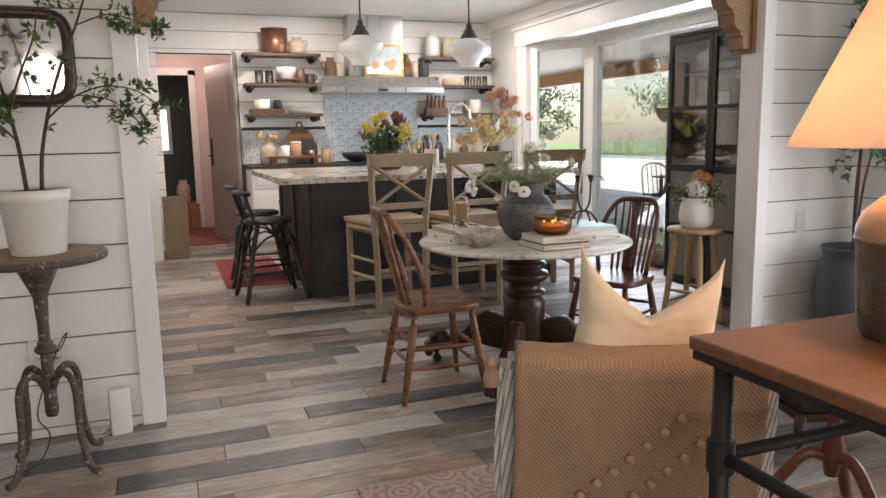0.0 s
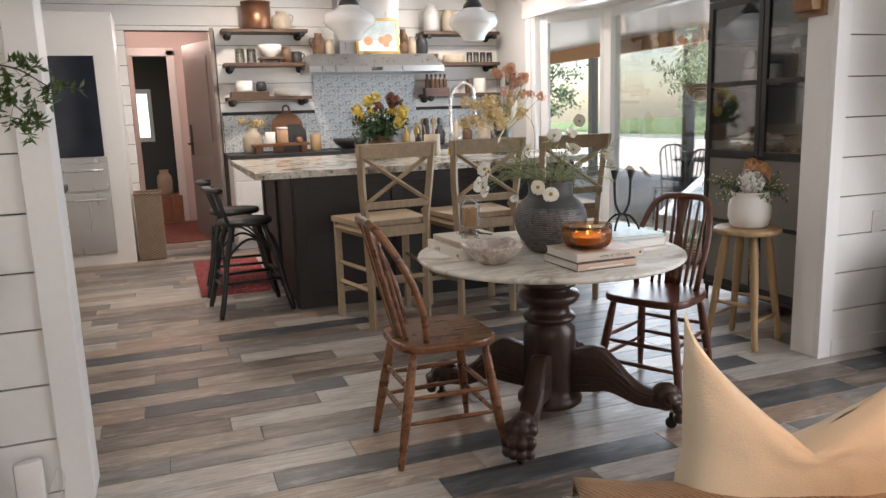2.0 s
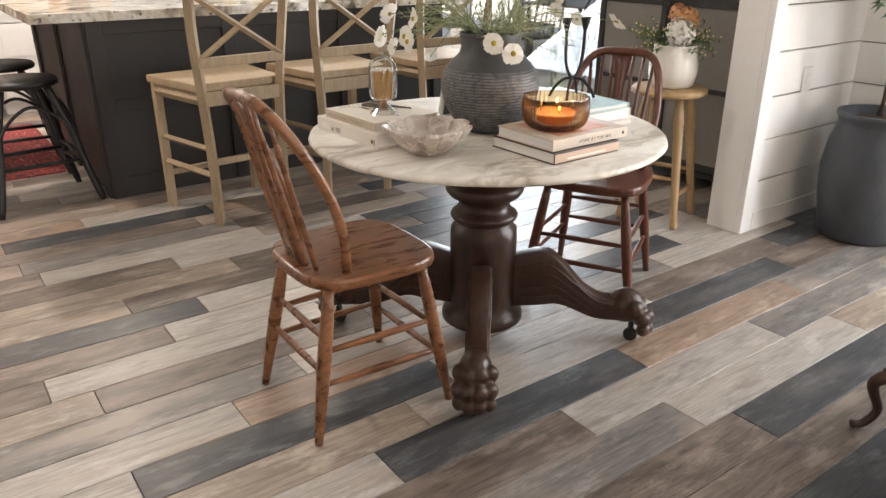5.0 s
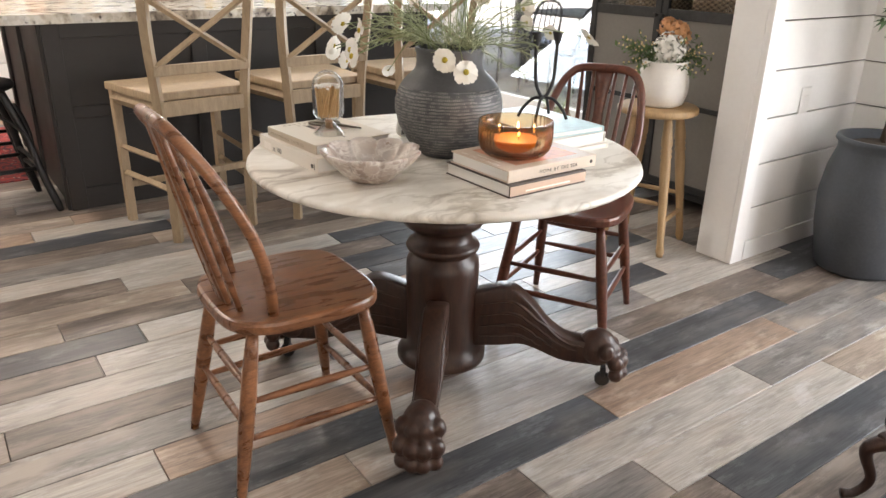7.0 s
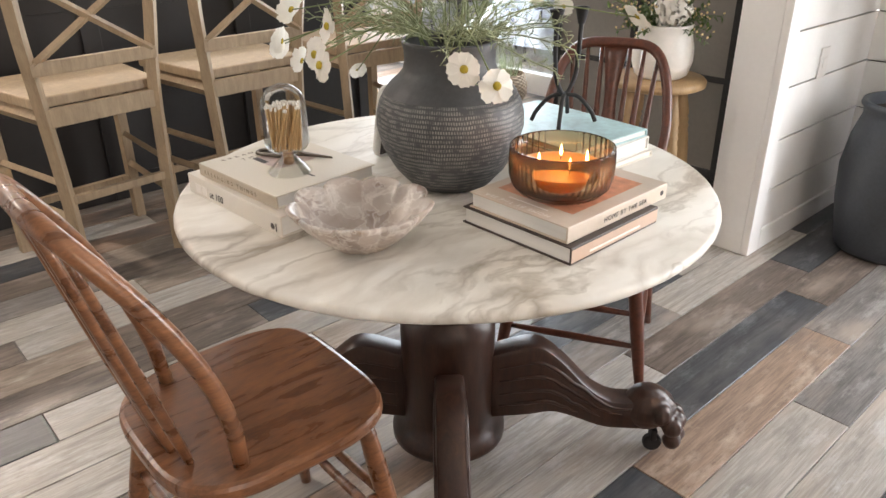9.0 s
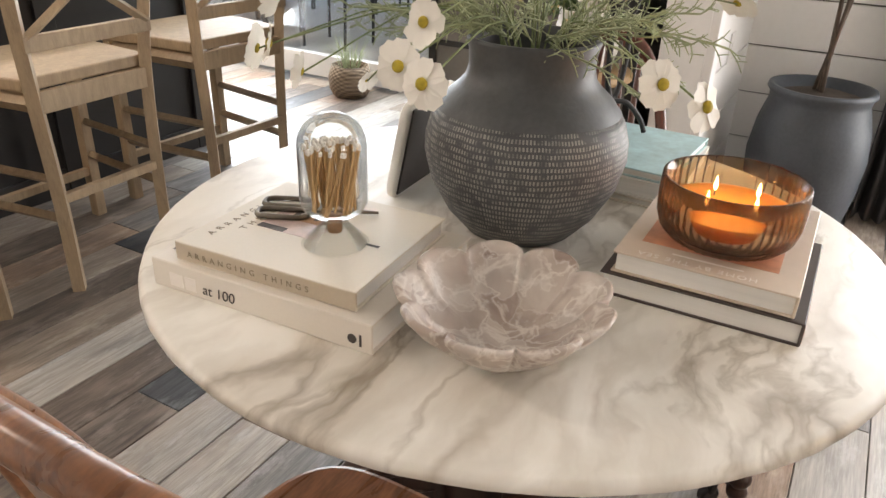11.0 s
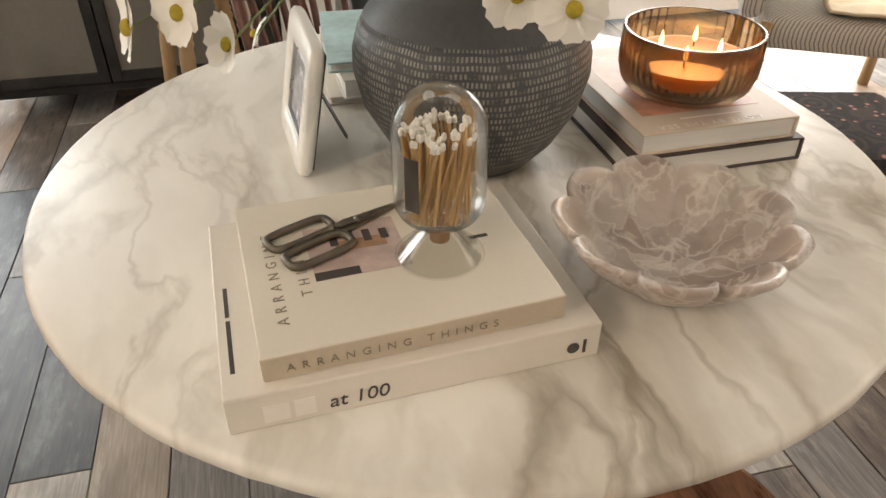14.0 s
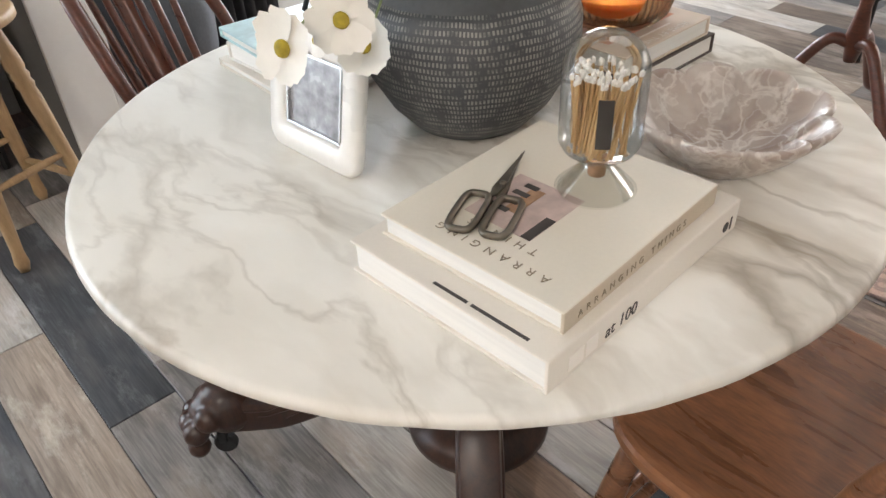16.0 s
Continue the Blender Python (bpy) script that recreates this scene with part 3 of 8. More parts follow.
def tube(points, radius, n=8, bm=None, flat=1.0, closed=False, caps=True):
    """A rod along points; radius is a number or one for each point."""
    b = bm or bmesh.new()
    pts = [Vector(p) for p in points]
    rs = [radius] * len(pts) if isinstance(radius, (int, float)) else radius
    rings, up = [], None
    for i, p in enumerate(pts):
        a = pts[i - 1] if i or closed else p
        c = pts[(i + 1) % len(pts)] if i < len(pts) - 1 or closed else p
        d = (c - a).normalized()
        if up is None:
            up = Vector((0, 0, 1)) if abs(d.z) < 0.9 else Vector((1, 0, 0))
        s = d.cross(up).normalized()
        up = s.cross(d).normalized()
        rings.append([b.verts.new(p + rs[i] * (math.cos(TAU * k / n) * s + flat * math.sin(TAU * k / n) * up)) for k in range(n)])
    pairs = list(zip(rings, rings[1:])) + ([(rings[-1], rings[0])] if closed else [])
    for a, c in pairs:
        for k in range(n):
            b.faces.new((a[k], a[(k + 1) % n], c[(k + 1) % n], c[k]))
    if caps and not closed:
        b.faces.new(rings[0][::-1])
        b.faces.new(rings[-1])
    return b


def curve_points(pts, n=8):
    """Catmull-Rom through pts."""
    p = [Vector(q) for q in pts]
    p = [2 * p[0] - p[1]] + p + [2 * p[-1] - p[-2]]
    out = []
    for i in range(1, len(p) - 2):
        for k in range(n):
            u = k / n
            out.append(0.5 * (2 * p[i] + (p[i + 1] - p[i - 1]) * u + (2 * p[i - 1] - 5 * p[i] + 4 * p[i + 1] - p[i + 2]) * u * u + (3 * p[i] - p[i - 1] - 3 * p[i + 1] + p[i + 2]) * u ** 3))
    return out + [p[-2]]


def prism(outline, z0, z1, bev=0.0, bm=None):
    """An outline in x, y drawn up from z0 to z1."""
    b = bm or bmesh.new()
    vs = [b.verts.new((x, y, z0)) for x, y in outline]
    f = b.faces.new(vs)
    r = bmesh.ops.extrude_face_region(b, geom=[f])
    top = [v for v in r["geom"] if isinstance(v, bmesh.types.BMVert)]
    for v in top:
        v.co.z = z1
    bmesh.ops.recalc_face_normals(b, faces=b.faces[:])
    if bev:
        es = [e for e in b.edges if abs(e.verts[0].co.z - e.verts[1].co.z) < 1e-6]
        bmesh.ops.bevel(b, geom=es, offset=bev, segments=2, profile=0.5, affect="EDGES")
    return b


def letters(text, size, material, parent, m, spread=1.0, shear=0.0):
    cu = bpy.data.curves.new("lettering", "FONT")
    cu.body, cu.size, cu.space_character, cu.extrude, cu.shear = text, size, spread, 0.0002, shear
    tmp = new("lettering", cu)
    me = bpy.data.meshes.new_from_object(tmp.evaluated_get(bpy.context.evaluated_depsgraph_get()))
    bpy.data.objects.remove(tmp)
    me.materials.append(material)
    ob = new("lettering", me)
    ob.parent = parent
    ob.matrix_local = m
    return ob


def axes(o, x, y):
    """A pose at o whose x and y axes point along the given ways."""
    x, y = Vector(x).normalized(), Vector(y).normalized()
    z = x.cross(y)
    r = Matrix((x, y, z)).transposed().to_4x4()
    r.translation = o
    return r


# ---- the shell ----
CEIL = 2.73
YP0, YP1 = 2.738, 2.9      # the wall between living room and kitchen
XL, XR = 0.208, 3.655       # its opening
YB, XW = 8.35, 4.45        # kitchen: back wall and window wall


def structure(name, bm, material, label="", category="", smooth=False):
    return tagged(part(name, bm, material, None, label, smooth), category=category, kind="structure")


def shiplap(wall, x0, x1, y, z0, z1, ny, step=0.2, first=0.04, gap=0.006):
    """Boards along x, proud of the wall at y towards ny."""
    z = first
    edges = [z0]
    while z < z1:
        if z > z0 + 0.02:
            edges.append(z)
        z += step
    edges.append(z1)
    for a, c in zip(edges, edges[1:]):
        part("board", box(x0, x1, y, y + ny * 0.016, a + gap / 2, c - gap / 2, 0.002), M_white, wall, smooth=False)


structure("ground", box(-60, 90, -60, 90, -0.4, -0.25), M_grass, "sunlit green lawn round the house", "lawn")
floor = structure("floor", box(-3.0, 5.0, -3.6, 12.6, -0.25, -0.014), M_sub, "mixed grey and brown wood plank floor", "floor")
structure("ceiling", box(-3.0, 5.0, -3.6, 12.6, CEIL, CEIL + 0.12), M_ceil, "flat white painted ceiling", "ceiling")

wall = structure("wall_partition_left", box(-3.0, XL - 0.02, YP0 + 0.016, YP1, 0, CEIL), M_gap, "white shiplap wall with dark joints", "wall")
shiplap(wall, -3.0, XL - 0.10, YP0 + 0.016, 0, CEIL, -1, first=0.045)
wall = structure("wall_partition_right", box(XR + 0.02, 4.5, YP0 + 0.016, YP1, 0, CEIL), M_gap, "white shiplap wall with dark joints", "wall")
shiplap(wall, XR + 0.085, 4.5, YP0 + 0.016, 0, CEIL, -1, first=0.045)
wall = structure("wall_partition_header", box(XL - 0.02, XR + 0.02, YP0 + 0.016, YP1, 2.2, CEIL), M_gap, "white shiplap header over the wide opening", "wall")
shiplap(wall, XL, XR, YP0 + 0.016, 2.2, CEIL, -1, first=0.045)
structure("trim_left_casing", box(XL - 0.10, XL, YP0 - 0.012, YP0 + 0.018, 0, 2.3, 0.003), M_trim, "flat white door casing board", "trim")
structure("trim_left_jamb", box(XL - 0.02, XL, YP0 + 0.018, YP1 + 0.01, 0, 2.2, 0.003), M_trim, "flat white jamb board", "trim")
structure("trim_right_casing", box(XR, XR + 0.085, YP0 - 0.012, YP0 + 0.018, 0, 2.3, 0.003), M_trim, "flat white door casing board", "trim")
structure("trim_right_jamb", box(XR, XR + 0.02, YP0 + 0.018, YP1 + 0.01, 0, 2.2, 0.003), M_trim, "flat white jamb board", "trim")

# living room
structure("wall_living_left", box(-3.12, -3.0, -3.6, YP1, 0, CEIL), M_white, "plain white wall", "wall")
bm = box(-3.0, -1.1, -3.72, -3.6, 0, CEIL)
box(1.5, 5.0, -3.72, -3.6, 0, CEIL, bm=bm)
box(-1.1, 1.5, -3.72, -3.6, 0, 0.8, bm=bm)
box(-1.1, 1.5, -3.72, -3.6, 2.2, CEIL, bm=bm)
structure("wall_living_rear", bm, M_white, "plain white unseen wall with an added window opening", "wall")
bm = box(4.5, 4.62, 1.87, YP0, 0, CEIL)
box(4.5, 4.62, -3.6, -0.3, 0, CEIL, bm=bm)
box(4.5, 4.62, -0.3, 1.87, 2.15, CEIL, bm=bm)
wall = structure("wall_living_right", bm, M_gap, "white shiplap wall beside the patio door", "wall")
z = 0.045
while z < CEIL:
    part("board", box(4.484, 4.5, 1.87, YP0, z, min(z + 0.194, CEIL), 0.002), M_white, wall, smooth=False)
    z += 0.2


def glazing(name, label, segs, z0, z1, rail=0.07, mid=()):
    """A row of framed panes between plan points, one after another."""
    w = tagged(new(name), label, "window", kind="structure")
    for (ax, ay), (bx, by) in segs:
        d = Vector((bx - ax, by - ay, 0))
        L = d.length
        m = axes((ax, ay, 0), d, (-d.y, d.x, 0))
        bm = box(0, rail, -0.03, 0.03, z0, z1, 0.004)
        box(L - rail, L, -0.03, 0.03, z0, z1, 0.004, bm)
        box(rail, L - rail, -0.03, 0.03, z0, z0 + rail * 1.6, 0.004, bm)
        box(rail, L - rail, -0.03, 0.03, z1 - rail, z1, 0.004, bm)
        for q in mid:
            box(q * L - 0.05, q * L + 0.05, -0.03, 0.03, z0 + rail * 1.6, z1 - rail, 0.004, bm)
        part("window_frame", bm, M_trim, w, smooth=False, m=m)
        p = part("pane", box(rail, L - rail, -0.004, 0.004, z0 + rail, z1 - rail), M_pane, w, smooth=False, m=m)
        p.visible_shadow = False
    return w


glazing("window_1", "white framed glass patio door with daylight behind", [((4.56, 1.87), (4.56, -0.3))], 0.02, 2.15, 0.09, (0.5,))
# this rear window is never in view; added to go with the fill lamp
glazing("window_2", "white framed window added out of view for fill light", [((-1.1, -3.66), (1.5, -3.66))], 0.8, 2.2)

# kitchen
wall = structure("wall_kitchen_back", box(1.17, XW, YB, YB + 0.12, 0, CEIL), M_gap, "white shiplap kitchen wall behind shelves", "wall")
shiplap(wall, 1.17, XW, YB, 0.98, CEIL, -1, step=0.2, first=0.12)
wall = structure("wall_kitchen_door_header", box(-0.6, 1.17, YB, YB + 0.12, 2.27, CEIL), M_gap, "white shiplap over the hall doorway", "wall")
shiplap(wall, -0.6, 1.17, YB, 2.27, CEIL, -1, first=0.12)
wall = structure("wall_kitchen_door_left", box(-0.6, 0.29, YB, YB + 0.12, 0, 2.27), M_gap, "narrow white shiplap wall beside the doorway", "wall")
shiplap(wall, -0.6, 0.29, YB, 0, 2.27, -1, first=0.12)
structure("wall_kitchen_left", box(-0.72, -0.6, YP1, YB + 0.12, 0, CEIL), M_white, "plain white wall", "wall")
bm = box(XW, XW + 0.12, 7.42, YB, 0, CEIL)
box(XW, XW + 0.12, YP1, 3.9, 0, CEIL, bm=bm)
box(XW, XW + 0.12, 3.9, 7.42, 2.34, CEIL, bm=bm)
structure("wall_kitchen_window", bm, M_wall, "pale grey painted wall round the bay window", "wall")
# bay: soffit, glazing, header board, casing, crown
bay = [(4.52, 7.32), (4.95, 6.66), (4.95, 4.36), (XW + 0.12, 3.9)]
structure("bay_soffit", prism([(XW, 7.5), (5.1, 6.75), (5.1, 4.2), (XW, 3.8)], 2.34, 2.46), M_trim, "white painted soffit over the bay window", "ceiling")
structure("bay_floor", prism([(5.0, 7.2), (5.0, 3.9), (5.1, 4.2), (5.1, 6.75)], -0.25, -0.002), M_trim, "white sill under the bay window", "sill")
glazing("window_3", "white framed bay window over the patio", [(bay[0], bay[1]), (bay[1], bay[2]), (bay[2], bay[3])], 0.02, 2.34, 0.09)
structure("bay_jamb_far", box(XW - 0.005, XW + 0.125, 7.33, 7.42, 0, 2.34, 0.004), M_trim, "white jamb of the bay window", "trim")
structure("trim_bay_post", box(4.9, 5.02, 6.56, 6.74, 0, 2.34, 0.006), M_trim, "white corner post of the bay", "trim")
structure("trim_bay_header", box(XW - 0.025, XW, 3.7, 7.6, 2.33, 2.52, 0.004), M_trim, "white header board over the bay", "trim")
structure("trim_bay_cap", box(XW - 0.05, XW, 3.66, 7.64, 2.521, 2.555, 0.006), M_trim, "white moulded cap over the header", "trim")
structure("trim_bay_casing", box(XW - 0.022, XW, 7.42, 7.53, 0, 2.33, 0.004), M_trim, "white window casing board", "trim")
prof = [(0, 0), (0.0, -0.11), (0.015, -0.11), (0.03, -0.075), (0.07, -0.03), (0.08, -0.012), (0.08, 0)]
bm = bmesh.new()
for y in (YP1, YB - 0.016):
    vs = [bm.verts.new((XW - a, y, CEIL + c)) for a, c in prof]
    bm.faces.new(vs if y > 5 else vs[::-1])
bm.verts.ensure_lookup_table()
k = len(prof)
for i in range(k):
    bm.faces.new((bm.verts[i], bm.verts[(i + 1) % k], bm.verts[k + (i + 1) % k], bm.verts[k + i]))
bmesh.ops.recalc_face_normals(bm, faces=bm.faces[:])
structure("trim_crown", bm, M_trim, "white crown moulding", "trim")

# hall beyond the doorway
structure("wall_hall_left", box(-0.1, 0.0, YB + 0.12, 11.2, 0, CEIL), M_hall, "pink-tinted hall wall", "wall")
structure("wall_hall_right", box(1.45, 1.55, YB + 0.12, 11.2, 0, CEIL), M_hall, "pink-tinted hall wall", "wall")
bm = box(0.0, 0.28, 10.6, 10.72, 0, CEIL)
box(0.74, 1.45, 10.6, 10.72, 0, CEIL, bm=bm)
box(0.28, 0.74, 10.6, 10.72, 2.2, CEIL, bm=bm)
structure("wall_hall_end", bm, M_hall, "pink-tinted hall end wall with a doorway", "wall")
bm = box(0.70, 0.80, 10.57, 10.6, 0, 2.27, 0.004)
box(0.2, 0.80, 10.57, 10.6, 2.2, 2.3, 0.004, bm)
structure("trim_hall_door", bm, M_trim, "white door casing in the hall", "trim")
# walls of the dim room past the hall, shade held in their colour
structure("wall_far_room", box(-1.5, 2.5, 12.4, 12.5, 0, CEIL), M_dark, "far room wall with the room's dimness put into its colour", "wall")
structure("wall_far_room_side", box(-1.5, -1.4, 10.72, 12.4, 0, CEIL), M_dark, "far room wall with the room's dimness put into its colour", "wall")
structure("wall_far_room_side_right", box(2.4, 2.5, 10.72, 12.4, 0, CEIL), M_dark, "far room wall with the room's dimness put into its colour", "wall")
bm = box(1.12, 1.16, YB - 0.02, YB + 0.14, 0, 2.3, 0.004)
structure("trim_hall_jamb", bm, M_taupe, "taupe door jamb", "trim")
structure("baseboard", box(XR + 0.09, 4.48, YP0 - 0.012, YP0 - 0.0005, 0, 0.09, 0.003), M_trim, "white baseboard", "baseboard")

# ---- dining table ----
TX, TY, TZ = 2.062, 2.716, 0.736


def dining_table():
    t = thing("dining_table", "round marble-topped table on a dark carved claw-foot pedestal", "table", pose(TX, TY, 0))
    def edge(a, i):
        return 1 + (0.0025 * noise.noise((math.cos(a) * 14, math.sin(a) * 14, i * 0.7)) if i in (2, 3, 4) else 0)
    prof = [(0, 0.713), (0.54, 0.713), (0.559, 0.716), (0.566, 0.723), (0.563, 0.732), (0.556, TZ), (0.3, TZ), (0, TZ)]
    part("tabletop", lathe(prof, 160, wave=edge), M_marble, t, "cream marble top with brown veins and a chipped edge")
    column = [(0, 0.055), (0.13, 0.055), (0.142, 0.065), (0.142, 0.085), (0.128, 0.1), (0.115, 0.115), (0.112, 0.14), (0.114, 0.37), (0.112, 0.4), (0.096, 0.42), (0.093, 0.426), (0.11, 0.437), (0.114, 0.447), (0.11, 0.457), (0.09, 0.466), (0.086, 0.492), (0.092, 0.504), (0.118, 0.516), (0.13, 0.533), (0.132, 0.545), (0.124, 0.56), (0.094, 0.57), (0.092, 0.576), (0.114, 0.588), (0.119, 0.599), (0.114, 0.61), (0.092, 0.618), (0.092, 0.624), (0.11, 0.634), (0.114, 0.643), (0.108, 0.652), (0.092, 0.66), (0.094, 0.668), (0.125, 0.69), (0.13, 0.709), (0, 0.709)]
    part("pedestal", lathe(column, 48), M_mahog, t)
    # flat scrolled bracket with carved flanks, a lion paw and a castor
    top = [(p.x, p.y) for p in curve_points([(0.1, 0.3, 0), (0.147, 0.316, 0), (0.2, 0.329, 0), (0.24, 0.318, 0), (0.29, 0.272, 0), (0.345, 0.21, 0), (0.405, 0.172, 0), (0.475, 0.17, 0), (0.5, 0.172, 0)], 4)]
    low = [(p.x, p.y) for p in curve_points([(0.5, 0.085, 0), (0.43, 0.087, 0), (0.373, 0.095, 0), (0.27, 0.134, 0), (0.2, 0.126, 0), (0.1, 0.115, 0)], 4)]
    turn = axes((0, 0, 0), (1, 0, 0), (0, 0, 1))
    for a in (49, 137, 229, 316):
        m = pose(0, 0, 0, 0, 0, a)
        b = prism(top + low, -0.034, 0.034, 0.012)
        bmesh.ops.triangulate(b, faces=[f for f in b.faces if len(f.verts) > 4])
        bmesh.ops.transform(b, matrix=turn, verts=b.verts[:])
        leg = part("leg", b, M_mahog, t, m=m)
        for s in (-1, 1):
            for i, u in enumerate((0.22, 0.42, 0.62, 0.8)):
                pts = []
                for k in range(15):
                    x = 0.125 + (0.36 - 0.055 * i) * k / 14
                    hi = max((q for q in zip(top, top[1:]) if q[0][0] <= x <= q[1][0]), default=(top[-1], top[-1]))
                    lo = max((q for q in zip(low, low[1:]) if q[1][0] <= x <= q[0][0]), default=(low[0], low[0]))
                    pts.append((x, s * 0.033, hi[0][1] + (lo[0][1] - hi[0][1]) * u))
                part("carving", tube(pts, [0.006 * math.sin(math.pi * (0.12 + 0.8 * k / 14)) for k in range(15)], 6), M_mahog, leg)
        b = bmesh.new()
        bmesh.ops.create_uvsphere(b, u_segments=14, v_segments=9, radius=1, matrix=Matrix.LocRotScale((0.495, 0, 0.118), None, (0.045, 0.038, 0.045)))
        for s in (-1.5, -0.5, 0.5, 1.5):
            y = s * 0.019
            reach = 0.012 if abs(s) < 1 else 0.0
            for q, r in (((0.512 + reach, y, 0.122), 0.021), ((0.535 + reach, y * 1.1, 0.096), 0.019), ((0.538 + reach, y * 1.05, 0.066), 0.017)):
                bmesh.ops.create_uvsphere(b, u_segments=10, v_segments=7, radius=r, matrix=Matrix.Translation(q))
        bmesh.ops.transform(b, matrix=Matrix.Translation((0.525, 0, 0.042)) @ Matrix.Scale(1.4, 4) @ Matrix.Translation((-0.515, 0, -0.05)), verts=b.verts[:])
        paw = part("paw", b, M_mahog, leg, "carved lion paw")
        fuse = paw.modifiers.new("fuse", "REMESH")
        fuse.mode, fuse.voxel_size, fuse.use_smooth_shade = "VOXEL", 0.0045, True
        b = lathe([(0, -0.011), (0.02, -0.011), (0.024, -0.006), (0.024, 0.006), (0.02, 0.011), (0, 0.011)], 18, m=pose(0.522, 0, 0.0242, 90))
        box(0.514, 0.53, -0.016, 0.016, 0.035, 0.07, 0.003, b)
        part("castor", b, M_black, leg, "black castor")
    return t


dining_table()


# ---- windsor chairs ----
def windsor_chair(label, m, material, splat=False, spindles=4, rise=0.5):
    t = thing("windsor_chair", label, "chair", m, "chairs round the table")
    out = []
    for k in range(40):
        a = TAU * k / 40
        c, s = math.cos(a), math.sin(a)
        x = math.copysign(abs(c) ** 0.55, c) * 0.205
        y = math.copysign(abs(s) ** 0.55, s) * (0.205 + 0.016 * c)
        out.append((x - (0.02 if c > 0 else 0) * abs(s) ** 4, y))
    b = prism(out, 0.442, 0.476, 0.01)
    bmesh.ops.triangulate(b, faces=[f for f in b.faces if len(f.verts) > 4])
    part("seat", b, material, t, "worn saddle seat", False)
    tops = [(sx * 0.145, sy * 0.145) for sx in (-1, 1) for sy in (-1, 1)]
    feet = [(0.2 if sx > 0 else -0.228, sy * (0.212 if sx > 0 else 0.19)) for sx in (-1, 1) for sy in (-1, 1)]
    at = {}
    for i, ((ax, ay), (bx, by)) in enumerate(zip(tops, feet)):
        a, c = Vector((ax, ay, 0.444)), Vector((bx, by, 0))
        pts = [a.lerp(c, u / 8) for u in range(9)]
        part("leg", tube(pts, [0.014, 0.017, 0.019, 0.02, 0.02, 0.019, 0.017, 0.014, 0.012], 10), material, t)
        at[i] = (a, c)
    def stretcher(i, j, z):
        p = at[i][0].lerp(at[i][1], 1 - z / 0.444)
        q = at[j][0].lerp(at[j][1], 1 - z / 0.444)
        part("stretcher", tube([p.lerp(q, u / 6) for u in range(7)], [0.007, 0.009, 0.0105, 0.011, 0.0105, 0.009, 0.007], 8), material, t)
    for z in (0.17, 0.265):
        stretcher(0, 2, z)
        stretcher(1, 3, z)
    for z in (0.205, 0.3):
        stretcher(0, 1, z)
    stretcher(2, 3, 0.155)
    stretcher(2, 3, 0.25)
    # bent bow: its feet stand forward on the seat, its top leans back over the spindles
    def lean(y, h):
        return Vector((-0.092 - 0.19 * (h / rise) ** 1.9, y, 0.464 + h))
    bow = []
    for k in range(37):
        a = math.pi * k / 36
        h = rise * max(0.0, math.sin(a)) ** 0.7
        y = -0.182 * math.copysign(abs(math.cos(a)) ** 0.42, math.cos(a)) * (0.82 + 0.18 * min(1, h / 0.22))
        bow.append(lean(y, h))
    part("bow", tube(bow, [0.0155 - 0.002 * abs(k - 18) / 18 for k in range(37)], 12), material, t, "steam-bent hoop")
    ys = [(-0.5 + (k + 0.5) / spindles) * 0.29 for k in range(spindles)]
    for y in ys:
        if splat and abs(y) < 0.03:
            continue
        top = rise * (1 - (abs(y) / 0.185) ** 4.5) ** 0.36
        foot, head = Vector((-0.165 + 1.1 * y * y, y * 0.78, 0.464)), lean(y, top)
        part("spindle", tube([foot.lerp(head, u / 6) for u in range(7)], [0.007, 0.009, 0.0095, 0.009, 0.008, 0.007, 0.0055], 8), material, t)
    if splat:
        b = bmesh.new()
        rows = []
        for u in range(11):
            h = 0.005 + (rise - 0.015) * u / 10
            w = 0.026 + 0.009 * math.sin(math.pi * u / 10 * 2.2 + 0.3)
            c = Vector((-0.165, 0, 0.464)).lerp(lean(0, rise), h / rise)
            rows.append([b.verts.new(c + Vector((d, s * w, 0))) for d in (-0.005, 0.005) for s in (-1, 1)])
        for r, q in zip(rows, rows[1:]):
            for i, j in ((0, 1), (1, 3), (3, 2), (2, 0)):
                b.faces.new((r[i], r[j], q[j], q[i]))
        b.faces.new((rows[0][0], rows[0][2], rows[0][3], rows[0][1]))
        b.faces.new((rows[-1][0], rows[-1][1], rows[-1][3], rows[-1][2]))
        part("splat", b, material, t, "flat shaped centre splat")
    return t


windsor_chair("brown oak bow-back chair with a worn seat by the table", pose(1.515, 2.652, 0, 0, 0, -1), M_chair, True, 5, 0.478)
windsor_chair("cherry-stained bow-back chair with a shaped centre splat", pose(2.67, 2.775, 0, 0, 0, 208), M_chair2, True, 7, 0.43)


